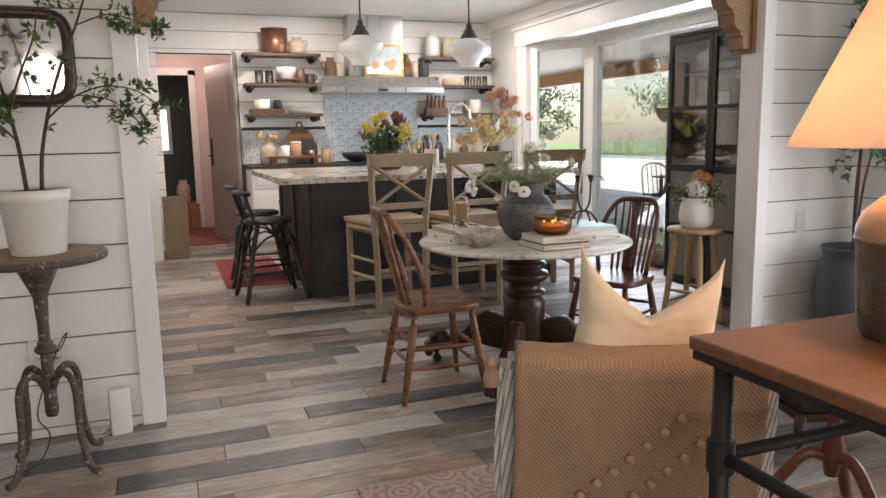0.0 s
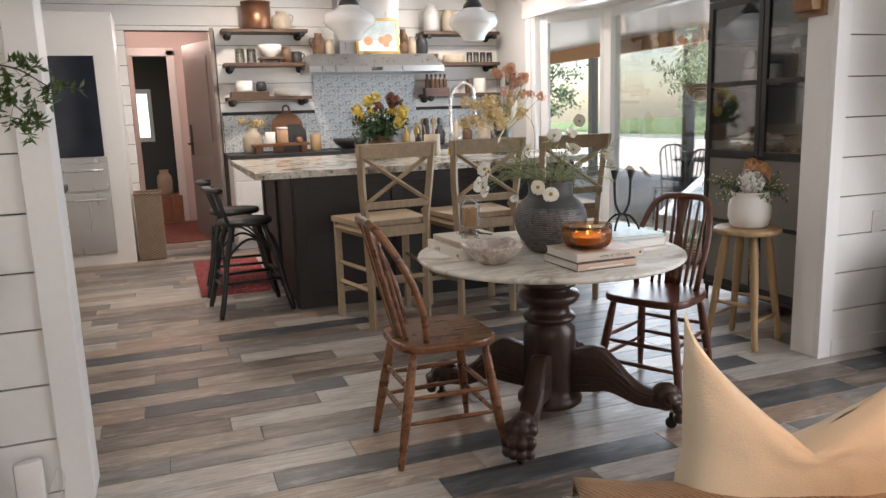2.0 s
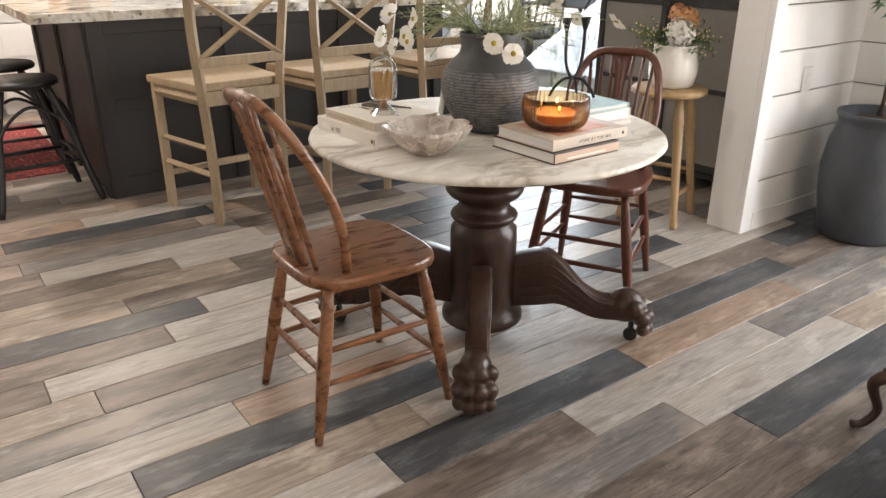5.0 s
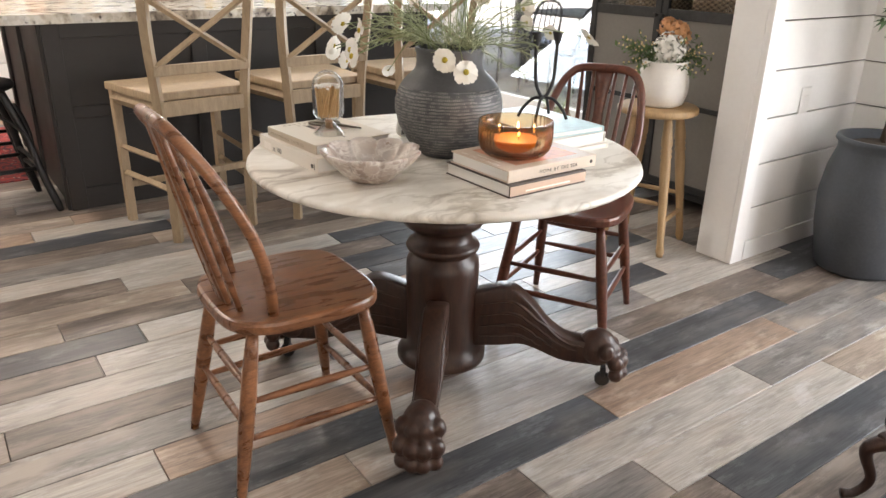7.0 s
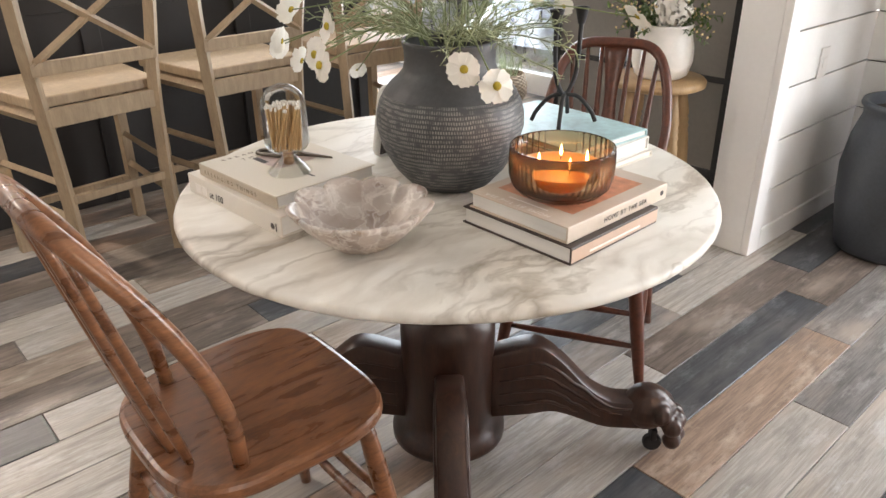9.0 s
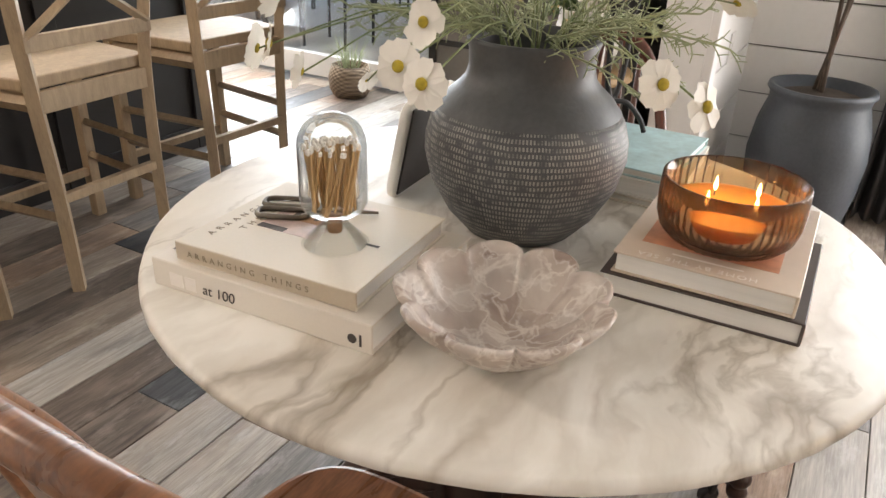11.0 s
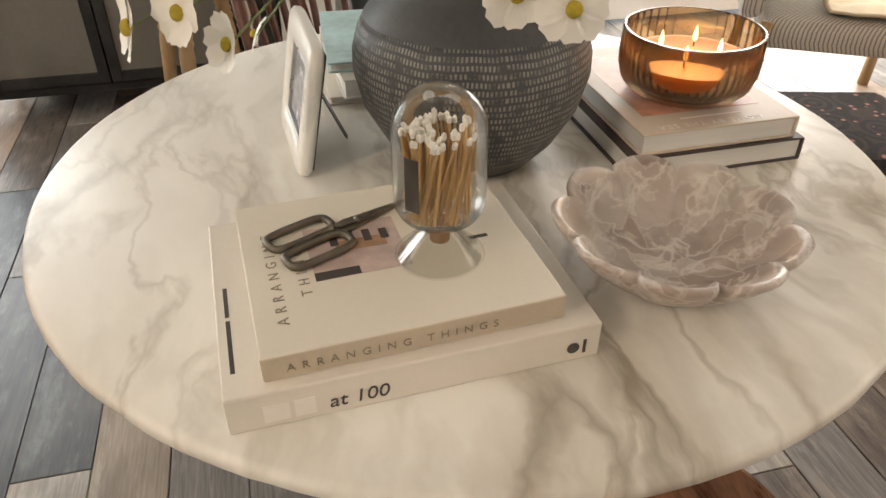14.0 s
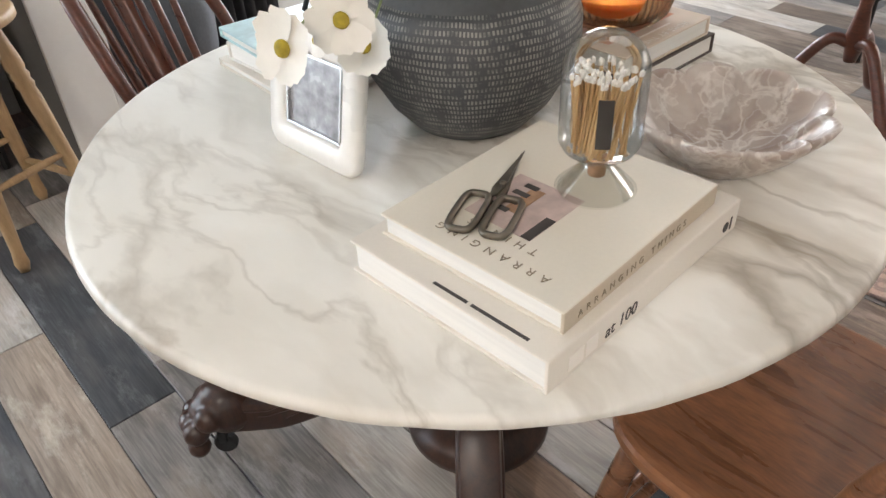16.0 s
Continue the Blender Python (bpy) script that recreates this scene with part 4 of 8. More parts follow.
# ---- what lies on the table ----
def book(label, corner, spine_to, depth, z0, z1, cover, group="", pages=M_pages, spine=None):
    """corner: spine end; the spine runs to spine_to; the book lies to the left of that way."""
    a, c = Vector((*corner, 0)), Vector((*spine_to, 0))
    x = (c - a).normalized()
    y = Vector((-x.y, x.x, 0))
    L = (c - a).length
    t = thing("book", label, "book", axes((a.x, a.y, z0), x, y), group)
    h = z1 - z0
    part("front_cover", box(0, L, 0, depth, h - 0.003, h, 0.0012), cover, t, smooth=False)
    part("back_cover", box(0, L, 0, depth, 0, 0.003, 0.0012), cover, t, smooth=False)
    part("spine", box(0, L, -0.0005, 0.0035, 0.001, h - 0.001, 0.0012), spine or cover, t, smooth=False)
    part("page_block", box(0.004, L - 0.004, 0.0036, depth - 0.005, 0.003, h - 0.003), pages, t, smooth=False)
    return t, L, h


def along(dx, dy):
    return (dx, dy, 0)


# the two cream books; spines face the chair
ad, L, h = book("thick ivory art book lying under another on the table", (1.627, 3.041), (1.645, 2.701), 0.268, TZ, 0.777, M_paper2, "books on the table")
letters("at 100", 0.021, M_ink, ad, axes((0.085, -0.0012, 0.009), (1, 0, 0), (0, 0, 1)), shear=0.12)
part("logo", box(0.03, 0.052, -0.0012, 0.0004, 0.007, 0.026), M_inkpale, ad, "pale foil initials", False)
part("logo", box(0.056, 0.074, -0.0012, 0.0004, 0.007, 0.026), M_inkpale, ad, "pale foil initials", False)
part("logo", lathe([(0, 0), (0.0062, 0), (0.0062, 0.0006), (0, 0.0006)], 20, m=pose(L - 0.027, -0.0006, 0.016, 90)), M_ink, ad, "round black mark")
part("print_bar", box(L - 0.017, L - 0.014, -0.0012, 0.0003, 0.008, 0.024), M_ink, ad, "small line of print", False)
for k, (p, q) in enumerate(((0.03, 0.1), (0.105, 0.15))):
    part("print_bar", box(0.0085, 0.0125, p, q, h - 0.0002, h + 0.0003), M_ink, ad, "line of small black print", False)
ar, L, h = book("cream hardback with a small cover photo on a thicker book", (1.64, 3.007), (1.659, 2.733), 0.238, 0.7772, 0.804, M_paper, "books on the table", spine=M_tanspine)
letters("ARRANGING THINGS", 0.0115, M_tanprint, ar, axes((0.02, -0.0012, 0.0085), (1, 0, 0), (0, 0, 1)), 1.9)
letters("ARRANGING", 0.0145, M_tanprint, ar, axes((0.030, 0.036, h + 0.0003), (0, 1, 0), (-1, 0, 0)), 2.0)
letters("THINGS", 0.0145, M_tanprint, ar, axes((0.056, 0.07, h + 0.0003), (0, 1, 0), (-1, 0, 0)), 2.0)
photo = part("cover_photo", box(0.062, 0.155, 0.088, 0.175, h - 0.0002, h + 0.0004), M_photo, ar, "dusty pink cover photo", False)
part("photo_bar", box(0.062, 0.105, 0.088, 0.1, h + 0.0004, h + 0.0008), M_ink, photo, "", False)
part("photo_shape", box(0.09, 0.14, 0.128, 0.145, h + 0.0004, h + 0.0008), M_cork, photo, "", False)
for k in range(4):
    part("photo_shape", box(0.085 + 0.017 * k, 0.093 + 0.017 * k, 0.138, 0.164 - 0.003 * k, h + 0.0009, h + 0.0012), M_ink, photo, "", False)
part("print_bar", box(L - 0.055, L - 0.035, 0.11, 0.115, h - 0.0002, h + 0.0004), M_ink, ar, "tiny signature", False)

# books under the candle
hb, L, h = book("dark-covered hardback with a blush spine under another book", (1.938, 2.274), (2.195, 2.278), 0.256, TZ, 0.769, M_bookboard, "books on the table")
part("spine_cloth", box(0.001, L - 0.001, -0.0011, 0.0004, 0.0045, h - 0.0045, 0.0002), M_blush, hb, "blush spine cloth", False)
part("print_bar", box(0.05, 0.2, -0.0016, 0.0003, 0.01, 0.014), M_inkpale, hb, "pale line of print", False)
hb, L, h = book("sand-coloured seaside book with an orange cover photo", (1.943, 2.288), (2.242, 2.292), 0.23, 0.7692, 0.8, M_cream, "books on the table")
letters("HOME BY THE SEA", 0.013, M_ink, hb, axes((0.1, -0.0012, 0.01), (1, 0, 0), (0, 0, 1)), 1.25)
letters("HOME BY THE SEA", 0.015, M_inkpale, hb, axes((0.018, 0.05, h + 0.0003), (0, 1, 0), (-1, 0, 0)), 1.25)
part("print_bar", box(0.03, 0.034, 0.07, 0.16, h - 0.0002, h + 0.0003), M_inkpale, hb, "pale line of print", False)
part("cover_photo", box(0.05, 0.26, 0.03, 0.205, h - 0.0002, h + 0.0003), M_photo2, hb, "orange sunset cover photo", False)
part("logo", lathe([(0, 0), (0.005, 0), (0.005, 0.0006), (0, 0.0006)], 16, m=pose(L - 0.018, -0.0006, 0.015, 90)), M_ink, hb, "round black mark")

# three books under the candelabra
for lab, z0, z1, mat, tw, sh in (("white coffee-table book at the bottom of a stack", TZ, 0.75, M_paper2, 0, 0), ("pale green-edged book in a stack", 0.752, 0.784, M_ceramic, 3, 0.008), ("teal photo book on top of a stack", 0.7842, 0.801, M_teal, -2, 0.012)):
    a = radians(89 + tw)
    c = Vector((2.521 - sh, 2.503 + sh))
    d = Vector((math.cos(a), math.sin(a)))
    e = c + d * (0.375 - 2 * sh)
    book(lab, (c.x, c.y), (e.x, e.y), 0.265 - sh, z0, z1, mat, "books on the table")


def candelabra():
    t = thing("candelabra", "black iron two-armed candle holder on books", "candle holder", pose(2.41, 2.685, 0.801, 0, 0, -8))
    for s in (-1, 1):
        p = curve_points([(s * 0.038, 0, 0.24), (s * 0.036, 0, 0.16), (s * 0.03, 0, 0.11), (s * 0.012, 0, 0.075), (0, 0, 0.068)], 6)
        part("arm", tube(p, 0.0055, 8), M_black, t)
        part("cup", lathe([(0, 0.225), (0.008, 0.225), (0.017, 0.262), (0.013, 0.262), (0.007, 0.235), (0, 0.235)], 16, m=pose(s * 0.038, 0, 0)), M_black, t)
        for q in (-1, 1):
            f = curve_points([(0, 0, 0.068), (s * 0.025, q * 0.02, 0.062), (s * 0.048, q * 0.04, 0.03), (s * 0.058, q * 0.048, 0.004)], 6)
            part("leg", tube(f, 0.005, 8), M_black, t)


candelabra()


def match_cloche():
    t = thing("match_cloche", "glass cloche of white-tipped matches on a book", "match holder", pose(1.748, 2.83, 0.8042))
    b = lathe([(0.043, 0.0), (0.044, 0.002), (0.03, 0.016), (0.017, 0.03), (0.012, 0.036), (0.011, 0.036), (0.016, 0.029), (0.029, 0.014), (0.041, 0.001)], 32)
    part("base", b, M_smoke, t, "flared glass base").visible_shadow = False
    part("cork", lathe([(0, 0.018), (0.0095, 0.018), (0.0105, 0.04), (0, 0.04)], 16), M_cork, t)
    R = 0.043
    prof = [(0.0108, 0.041), (0.03, 0.044), (0.038, 0.05), (R, 0.06), (R, 0.134)] + [(R * math.cos(a), 0.134 + R * 0.95 * math.sin(a)) for a in (0.25, 0.5, 0.75, 1.0, 1.25, 1.45)] + [(0, 0.175)]
    part("dome", lathe(prof, 40), M_glass, t, "clear glass dome").visible_shadow = False
    part("striker", prism([(R * math.cos(a) * 0.985, R * math.sin(a) * 0.985) for a in (2.1, 2.22, 2.34, 2.46)] + [(R * math.cos(a) * 0.965, R * math.sin(a) * 0.965) for a in (2.46, 2.34, 2.22, 2.1)], 0.07, 0.122), M_ink, t, "dark striking strip")
    rnd = random.Random(4)
    shaft = tube([(0, 0, 0), (0, 0, 0.082)], 0.0017, 5)
    s_me = bpy.data.meshes.new("matchstick")
    shaft.to_mesh(s_me), s_me.materials.append(M_match)
    b = bmesh.new()
    bmesh.ops.create_icosphere(b, subdivisions=1, radius=1, matrix=Matrix.LocRotScale((0, 0, 0.085), None, (0.0029, 0.0029, 0.0048)))
    h_me = bpy.data.meshes.new("match_head")
    b.to_mesh(h_me), h_me.materials.append(M_tip)
    for k in range(70):
        a, r = rnd.uniform(0, TAU), 0.029 * math.sqrt(rnd.random())
        base = Vector((r * math.cos(a), r * math.sin(a), 0.047 + rnd.uniform(0, 0.003)))
        a2 = a + rnd.uniform(0.2, 1.0)
        rt = min(0.034, r + rnd.uniform(0.0, 0.012))
        top = Vector((rt * math.cos(a2), rt * math.sin(a2), base.z + 0.082))
        d = (top - base).normalized()
        m = Matrix.Translation(base) @ d.to_track_quat("Z", "Y").to_matrix().to_4x4()
        o = new("matchstick", s_me)
        o.parent, o.matrix_local = t, m
        o2 = new("match_head", h_me)
        o2.parent = o


match_cloche()


def scissors():
    t = thing("scissors", "bronze florist scissors lying on a book", "scissors", pose(1.818, 2.9, 0.8046, 0, 0, -64) @ Matrix.Scale(0.96, 4))
    for s, w in ((-1, 0.0), (1, 0.004)):
        loop = []
        for k in range(24):
            a = TAU * k / 24
            c, q = math.cos(a), math.sin(a)
            loop.append((-0.06 + 0.036 * math.copysign(abs(c) ** 0.5, c), s * (0.019 + 0.0145 * math.copysign(abs(q) ** 0.5, q)), 0.004))
        part("handle", tube(loop, 0.0042, 8, closed=True), M_gun, t)
        b = prism([(-0.03, s * 0.006), (-0.022, -s * 0.001), (0.005, -s * 0.004), (0.078, -s * 0.0015), (0.012, s * 0.006), (-0.012, s * 0.009)], 0.0012 + w * 0.7, 0.004 + w * 0.7)
        part("blade", b, M_gun, t, smooth=False)
    part("pivot", lathe([(0, 0.001), (0.004, 0.001), (0.004, 0.0085), (0, 0.009)], 14), M_gun, t)


scissors()


def stone_bowl():
    t = thing("stone_bowl", "carved rose quartz bowl with petal-shaped lobes", "bowl", pose(1.738, 2.582, TZ, 0, 0, 12))
    lobes = 9
    def petal(a, i):
        f = abs(math.sin(a * lobes / 2))
        deep = deeps[i]
        return 1 + deep * (f ** 0.45 - 0.8)
    outer = [(0, 0.0), (0.045, 0.0), (0.06, 0.004), (0.092, 0.025), (0.12, 0.047), (0.138, 0.066), (0.141, 0.073), (0.136, 0.0755)]
    inner = [(0.128, 0.071), (0.106, 0.048), (0.075, 0.028), (0.04, 0.016), (0, 0.013)]
    deeps = [0, 0, 0.04, 0.1, 0.14, 0.16, 0.17, 0.17, 0.17, 0.15, 0.12, 0.06, 0]
    b = lathe([(0.885 * r, z * 1.06) for r, z in outer + inner], 144, wave=petal)
    for v in b.verts:
        r = math.hypot(v.co.x, v.co.y)
        a = math.atan2(v.co.y, v.co.x)
        v.co.z += 0.011 * max(0, (r - 0.05) / 0.09) * (abs(math.sin(a * lobes / 2)) ** 0.6 - 0.6)
        v.co += 0.0012 * noise.noise_vector(v.co * 40)
        v.co.z = max(0, v.co.z)
    part("bowl", b, M_quartz, t)


stone_bowl()


def candle():
    t = thing("candle_jar", "lit four-wick candle in a ribbed amber glass bowl", "candle", pose(2.056, 2.4, 0.8003) @ Matrix.Diagonal((0.93, 0.93, 1.04, 1)))
    def rib(a, i):
        return 1 + (0.02 * math.cos(a * 44) if 2 <= i <= 6 else 0)
    b = lathe([(0, 0), (0.066, 0), (0.08, 0.005), (0.094, 0.018), (0.1, 0.036), (0.101, 0.06), (0.1, 0.082), (0.101, 0.0865), (0.097, 0.087), (0.096, 0.06), (0.095, 0.037), (0.089, 0.021), (0.076, 0.009), (0, 0.006)], 176, wave=rib)
    part("jar", b, M_amber, t, "ribbed smoky amber glass").visible_shadow = False
    part("wax", lathe([(0, 0.008), (0.072, 0.01), (0.087, 0.023), (0.0925, 0.04), (0.093, 0.048), (0.088, 0.047), (0, 0.0465)], 48), M_wax, t, "melted amber wax")
    for x, y in ((0.034, 0.03), (-0.035, 0.028), (-0.02, -0.036), (0.04, -0.03)):
        part("wick", tube([(x, y, 0.045), (x + 0.001, y, 0.055)], 0.0012, 6), M_ink, t)
        fl = lathe([(0, 0.054), (0.0026, 0.057), (0.0034, 0.061), (0.0024, 0.067), (0.001, 0.073), (0, 0.076)], 12, m=Matrix.Translation((x, y, 0)))
        part("flame", fl, M_flame, t, "small bright flame")


candle()


def photo_frame():
    # leans back away from its face
    x = Vector((0.19, 0.012, 0)).normalized()
    out = Vector((-x.y, x.x, 0))
    up = (Vector((0, 0, 1)) - out * 0.2).normalized()
    t = thing("photo_frame", "small white picture frame with a faded photo", "picture frame", axes((2.225, 2.953, TZ), -x, up))
    # local: x along, y up, z away from the face
    b = bmesh.new()
    W, H, e = 0.192, 0.18, 0.038
    loops = []
    for inset, r, z in ((0.003, 0.024, -0.008), (0.0, 0.026, -0.004), (0.0, 0.026, 0.005), (0.005, 0.022, 0.009), (e - 0.007, 0.014, 0.009), (e, 0.01, 0.004), (e, 0.01, -0.008)):
        ring = []
        for cx, cy, a0 in ((W - inset - r, H - inset - r, 0), (inset + r, H - inset - r, 1), (inset + r, inset + r, 2), (W - inset - r, inset + r, 3)):
            ring += [b.verts.new((cx + r * math.cos((a0 + k / 6) * math.pi / 2), cy + r * math.sin((a0 + k / 6) * math.pi / 2), z)) for k in range(7)]
        loops.append(ring)
    for p, q in zip(loops, loops[1:] + loops[:1]):
        for k in range(28):
            b.faces.new((p[k], p[(k + 1) % 28], q[(k + 1) % 28], q[k]))
    part("frame", b, M_ceramic, t, "rounded white frame")
    b = bmesh.new()
    for a in ((e, W - e, e, e + 0.004), (e, W - e, H - e - 0.004, H - e), (e, e + 0.004, e, H - e), (W - e - 0.004, W - e, e, H - e)):
        box(a[0], a[1], a[2], a[3], -0.005, 0.006, 0.0008, b)
    part("inner_rim", b, M_steel, t, "thin metal rim", False)
    part("photo", box(e, W - e, e, H - e, -0.004, 0.001), M_greyphoto, t, "faded grey photo", False)
    part("backing", box(0.012, W - 0.012, 0.012, H - 0.012, -0.012, -0.0082, 0.001), M_ink, t, "black backing", False)
    part("easel", tube([(W / 2, 0.11, -0.012), (W / 2, 0.025, -0.07)], 0.012, 4, flat=0.2), M_ink, t, "black easel strut", False)


photo_frame()

# ---- vase and flowers ----
VX, VY = 2.068, 2.71
t = thing("clay_vase", "round charcoal clay vase with scratched pale dashes", "vase", pose(VX, VY, TZ))
part("body", lathe([(0, 0), (0.078, 0), (0.088, 0.006), (0.118, 0.04), (0.143, 0.085), (0.154, 0.13), (0.153, 0.155), (0.146, 0.18), (0.137, 0.197), (0.1, 0.19), (0, 0.02)], 72), M_vase, t)
part("neck", lathe([(0.1372, 0.197), (0.122, 0.216), (0.106, 0.23), (0.096, 0.242), (0.092, 0.258), (0.093, 0.28), (0.097, 0.295), (0.096, 0.3), (0.09, 0.3), (0.085, 0.28), (0.084, 0.25), (0, 0.23)], 72), M_vaseneck, t, "smooth charcoal neck")


def petal_flower(name, parent, m, material, heart, petals=8, r=0.03, cup=0.2, seed=0):
    rnd = random.Random(seed)
    b = bmesh.new()
    for k in range(petals):
        a = TAU * k / petals + rnd.uniform(-0.08, 0.08)
        w = r * 0.4 * TAU / petals
        L = r * rnd.uniform(0.88, 1.08)
        tip = cup * L + rnd.uniform(-0.12, 0.12) * L
        d, s = Vector((math.cos(a), math.sin(a), 0)), Vector((-math.sin(a), math.cos(a), 0))
        rows = []
        for u, ww in ((0.1, 0.3), (0.5, 1.0), (0.82, 1.2), (1.0, 0.72)):
            z = tip * u * u + 0.002
            edge = rnd.uniform(-0.05, 0.05) * L
            rows.append([b.verts.new(d * L * u - s * w * ww + Vector((0, 0, z + edge * u))), b.verts.new(d * L * u * (1.03 if u < 1 else 0.97) + Vector((0, 0, z - 0.08 * w))), b.verts.new(d * L * u + s * w * ww + Vector((0, 0, z - edge * u * 0.5)))])
        for p, q in zip(rows, rows[1:]):
            for i in (0, 1):
                b.faces.new((p[i], p[i + 1], q[i + 1], q[i]))
    fl = part(name, b, material, parent, m=m)
    if heart:
        b = bmesh.new()
        bmesh.ops.create_icosphere(b, subdivisions=2, radius=1, matrix=Matrix.LocRotScale((0, 0, 0.004), None, (r * 0.25, r * 0.25, r * 0.17)))
        part("flower_heart", b, heart, fl)
    return fl


def spray(bm, start, way, length, rnd, n=9, side=0.032, thick=0.0012):
    """A feathery frond: a thin stalk with forked needles."""
    p, d = Vector(start), Vector(way).normalized()
    pts = [p.copy()]
    for k in range(n):
        d = (d + Vector((rnd.uniform(-0.16, 0.16), rnd.uniform(-0.16, 0.16), rnd.uniform(-0.18, 0.1)))).normalized()
        p = p + d * (length / n)
        pts.append(p.copy())
        for s in (-1, 1):
            e = d.cross(Vector((rnd.uniform(-1, 1), rnd.uniform(-1, 1), rnd.uniform(-1, 1)))).normalized()
            q = p + (d * 0.75 + e * s).normalized() * side * rnd.uniform(0.6, 1.2)
            tube([p, p.lerp(q, 0.5) + d * 0.003, q], [thick, thick * 0.9, thick * 0.6], 3, bm)
            q2 = p.lerp(q, 0.5) + (d * 0.9 - e * s * 0.3).normalized() * side * 0.5
            tube([p.lerp(q, 0.5), q2], thick * 0.7, 3, bm)
    tube(pts, thick * 1.3, 4, bm)


rnd = random.Random(21)
bq = thing("cosmos_bouquet", "white cosmos with feathery green stems in the clay vase", "flowers", pose(VX, VY, TZ + 0.272))
b = bmesh.new()
for k in range(44):
    a = rnd.uniform(0, TAU)
    el = rnd.uniform(0.05, 1.1)
    spray(b, (0.05 * math.cos(a), 0.05 * math.sin(a), 0.03), (math.cos(a) * math.cos(el), math.sin(a) * math.cos(el), math.sin(el) * 0.9), rnd.uniform(0.14, 0.27), rnd)
part("fronds", b, M_frond, bq, "feathery grey-green foliage")
heads = [(-0.305, 0.0, 0.02), (-0.285, 0.045, 0.03), (-0.27, 0.02, 0.08), (-0.187, 0.327, 0.005), (-0.165, 0.375, -0.012), (-0.165, 0.29, -0.035), (-0.15, 0.34, 0.065), (-0.18, -0.23, 0.03), (-0.15, -0.275, 0.005), (0.365, 0.1, 0.07), (0.46, 0.09, 0.035), (0.32, -0.215, 0.057), (-0.04, 0.265, -0.07), (0.0, 0.0, 0.19), (0.07, -0.02, 0.16), (0.13, 0.03, 0.15), (-0.09, 0.02, 0.16), (-0.12, 0.06, 0.33), (0.2, 0.1, 0.27), (-0.18, 0.1, 0.22), (0.1, 0.14, 0.21), (0.03, -0.1, 0.22), (0.26, 0.0, 0.12)]
for i, (x, y, z) in enumerate(heads):
    e = Vector((x, y, z))
    o = Vector((x, y, 0)).normalized()
    mid = Vector((x * 0.5, y * 0.5, max(0.06, z * 0.62 + 0.05)))
    part("stem", tube(curve_points([(o.x * 0.03, o.y * 0.03, -0.02), (o.x * 0.065, o.y * 0.065, 0.045), mid, e], 4), 0.0014, 5), M_stem, bq)
    face = (o * rnd.uniform(0.7, 1.3) + Vector((rnd.uniform(-0.4, 0.4), rnd.uniform(-0.4, 0.4), rnd.uniform(0.1, 0.7)))).normalized()
    m = Matrix.Translation(e) @ face.to_track_quat("Z", "Y").to_matrix().to_4x4()
    if i < 21:
        petal_flower("cosmos", bq, m, M_petal, M_pollen, 8, 0.021 if i == 12 else rnd.uniform(0.027, 0.036), rnd.uniform(-0.15, 0.35), i)
    else:
        petal_flower("cosmos", bq, m, M_petal, M_pollen, 6, 0.026, 0.8, i)


# ---- stool with potted flowers, metal cabinet ----
def wooden_stool():
    t = thing("wooden_stool", "pale pine stool with turned legs", "stool", pose(3.54, 3.14, 0, 0, 0, 20))
    part("seat", lathe([(0, 0.625), (0.165, 0.625), (0.178, 0.632), (0.178, 0.65), (0.17, 0.658), (0, 0.656)], 40), M_stool, t)
    at = []
    for k in range(4):
        a = TAU * k / 4 + TAU / 8
        top, foot = Vector((0.11 * math.cos(a), 0.11 * math.sin(a), 0.63)), Vector((0.2 * math.cos(a), 0.2 * math.sin(a), 0))
        us = [0, 0.1, 0.16, 0.2, 0.22, 0.24, 0.26, 0.28, 0.3, 0.34, 0.6, 0.9, 0.96, 1]
        rs = [0.016, 0.021, 0.025, 0.026, 0.021, 0.026, 0.021, 0.026, 0.021, 0.024, 0.02, 0.016, 0.02, 0.013]
        part("leg", tube([top.lerp(foot, u) for u in us], rs, 12), M_stool, t)
        at.append((top, foot))
    for k in range(4):
        u = 0.62 if k % 2 else 0.75
        p, q = at[k][0].lerp(at[k][1], u), at[(k + 1) % 4][0].lerp(at[(k + 1) % 4][1], u)
        part("stretcher", tube([p.lerp(q, s / 4) for s in range(5)], [0.008, 0.011, 0.012, 0.011, 0.008], 8), M_stool, t)


wooden_stool()
t = thing("flower_pot", "white round pot on a wooden stool", "pot", pose(3.55, 3.14, 0.6575))
part("pot", lathe([(0, 0), (0.08, 0), (0.098, 0.012), (0.113, 0.06), (0.112, 0.11), (0.1, 0.16), (0.097, 0.185), (0.101, 0.195), (0.096, 0.197), (0.09, 0.18), (0, 0.17)], 40), M_ceramic, t)


def flower_ball(parent, name, c, r, material, n=60, seed=0, petal=0.02):
    rnd = random.Random(seed)
    b = bmesh.new()
    for k in range(n):
        d = Vector((rnd.gauss(0, 1), rnd.gauss(0, 1), rnd.gauss(0.25, 1))).normalized()
        s = d.cross(Vector((rnd.random(), rnd.random(), 1))).normalized()
        u = d.cross(s)
        o = Vector(c) + d * r * rnd.uniform(0.6, 1.0)
        q = petal * rnd.uniform(0.7, 1.2)
        vs = [b.verts.new(o - s * q * 0.5), b.verts.new(o + u * q * 0.55 + d * q * 0.35), b.verts.new(o + s * q * 0.5), b.verts.new(o - u * q * 0.55 + d * q * 0.3)]
        b.faces.new(vs)
    return part(name, b, material, parent)


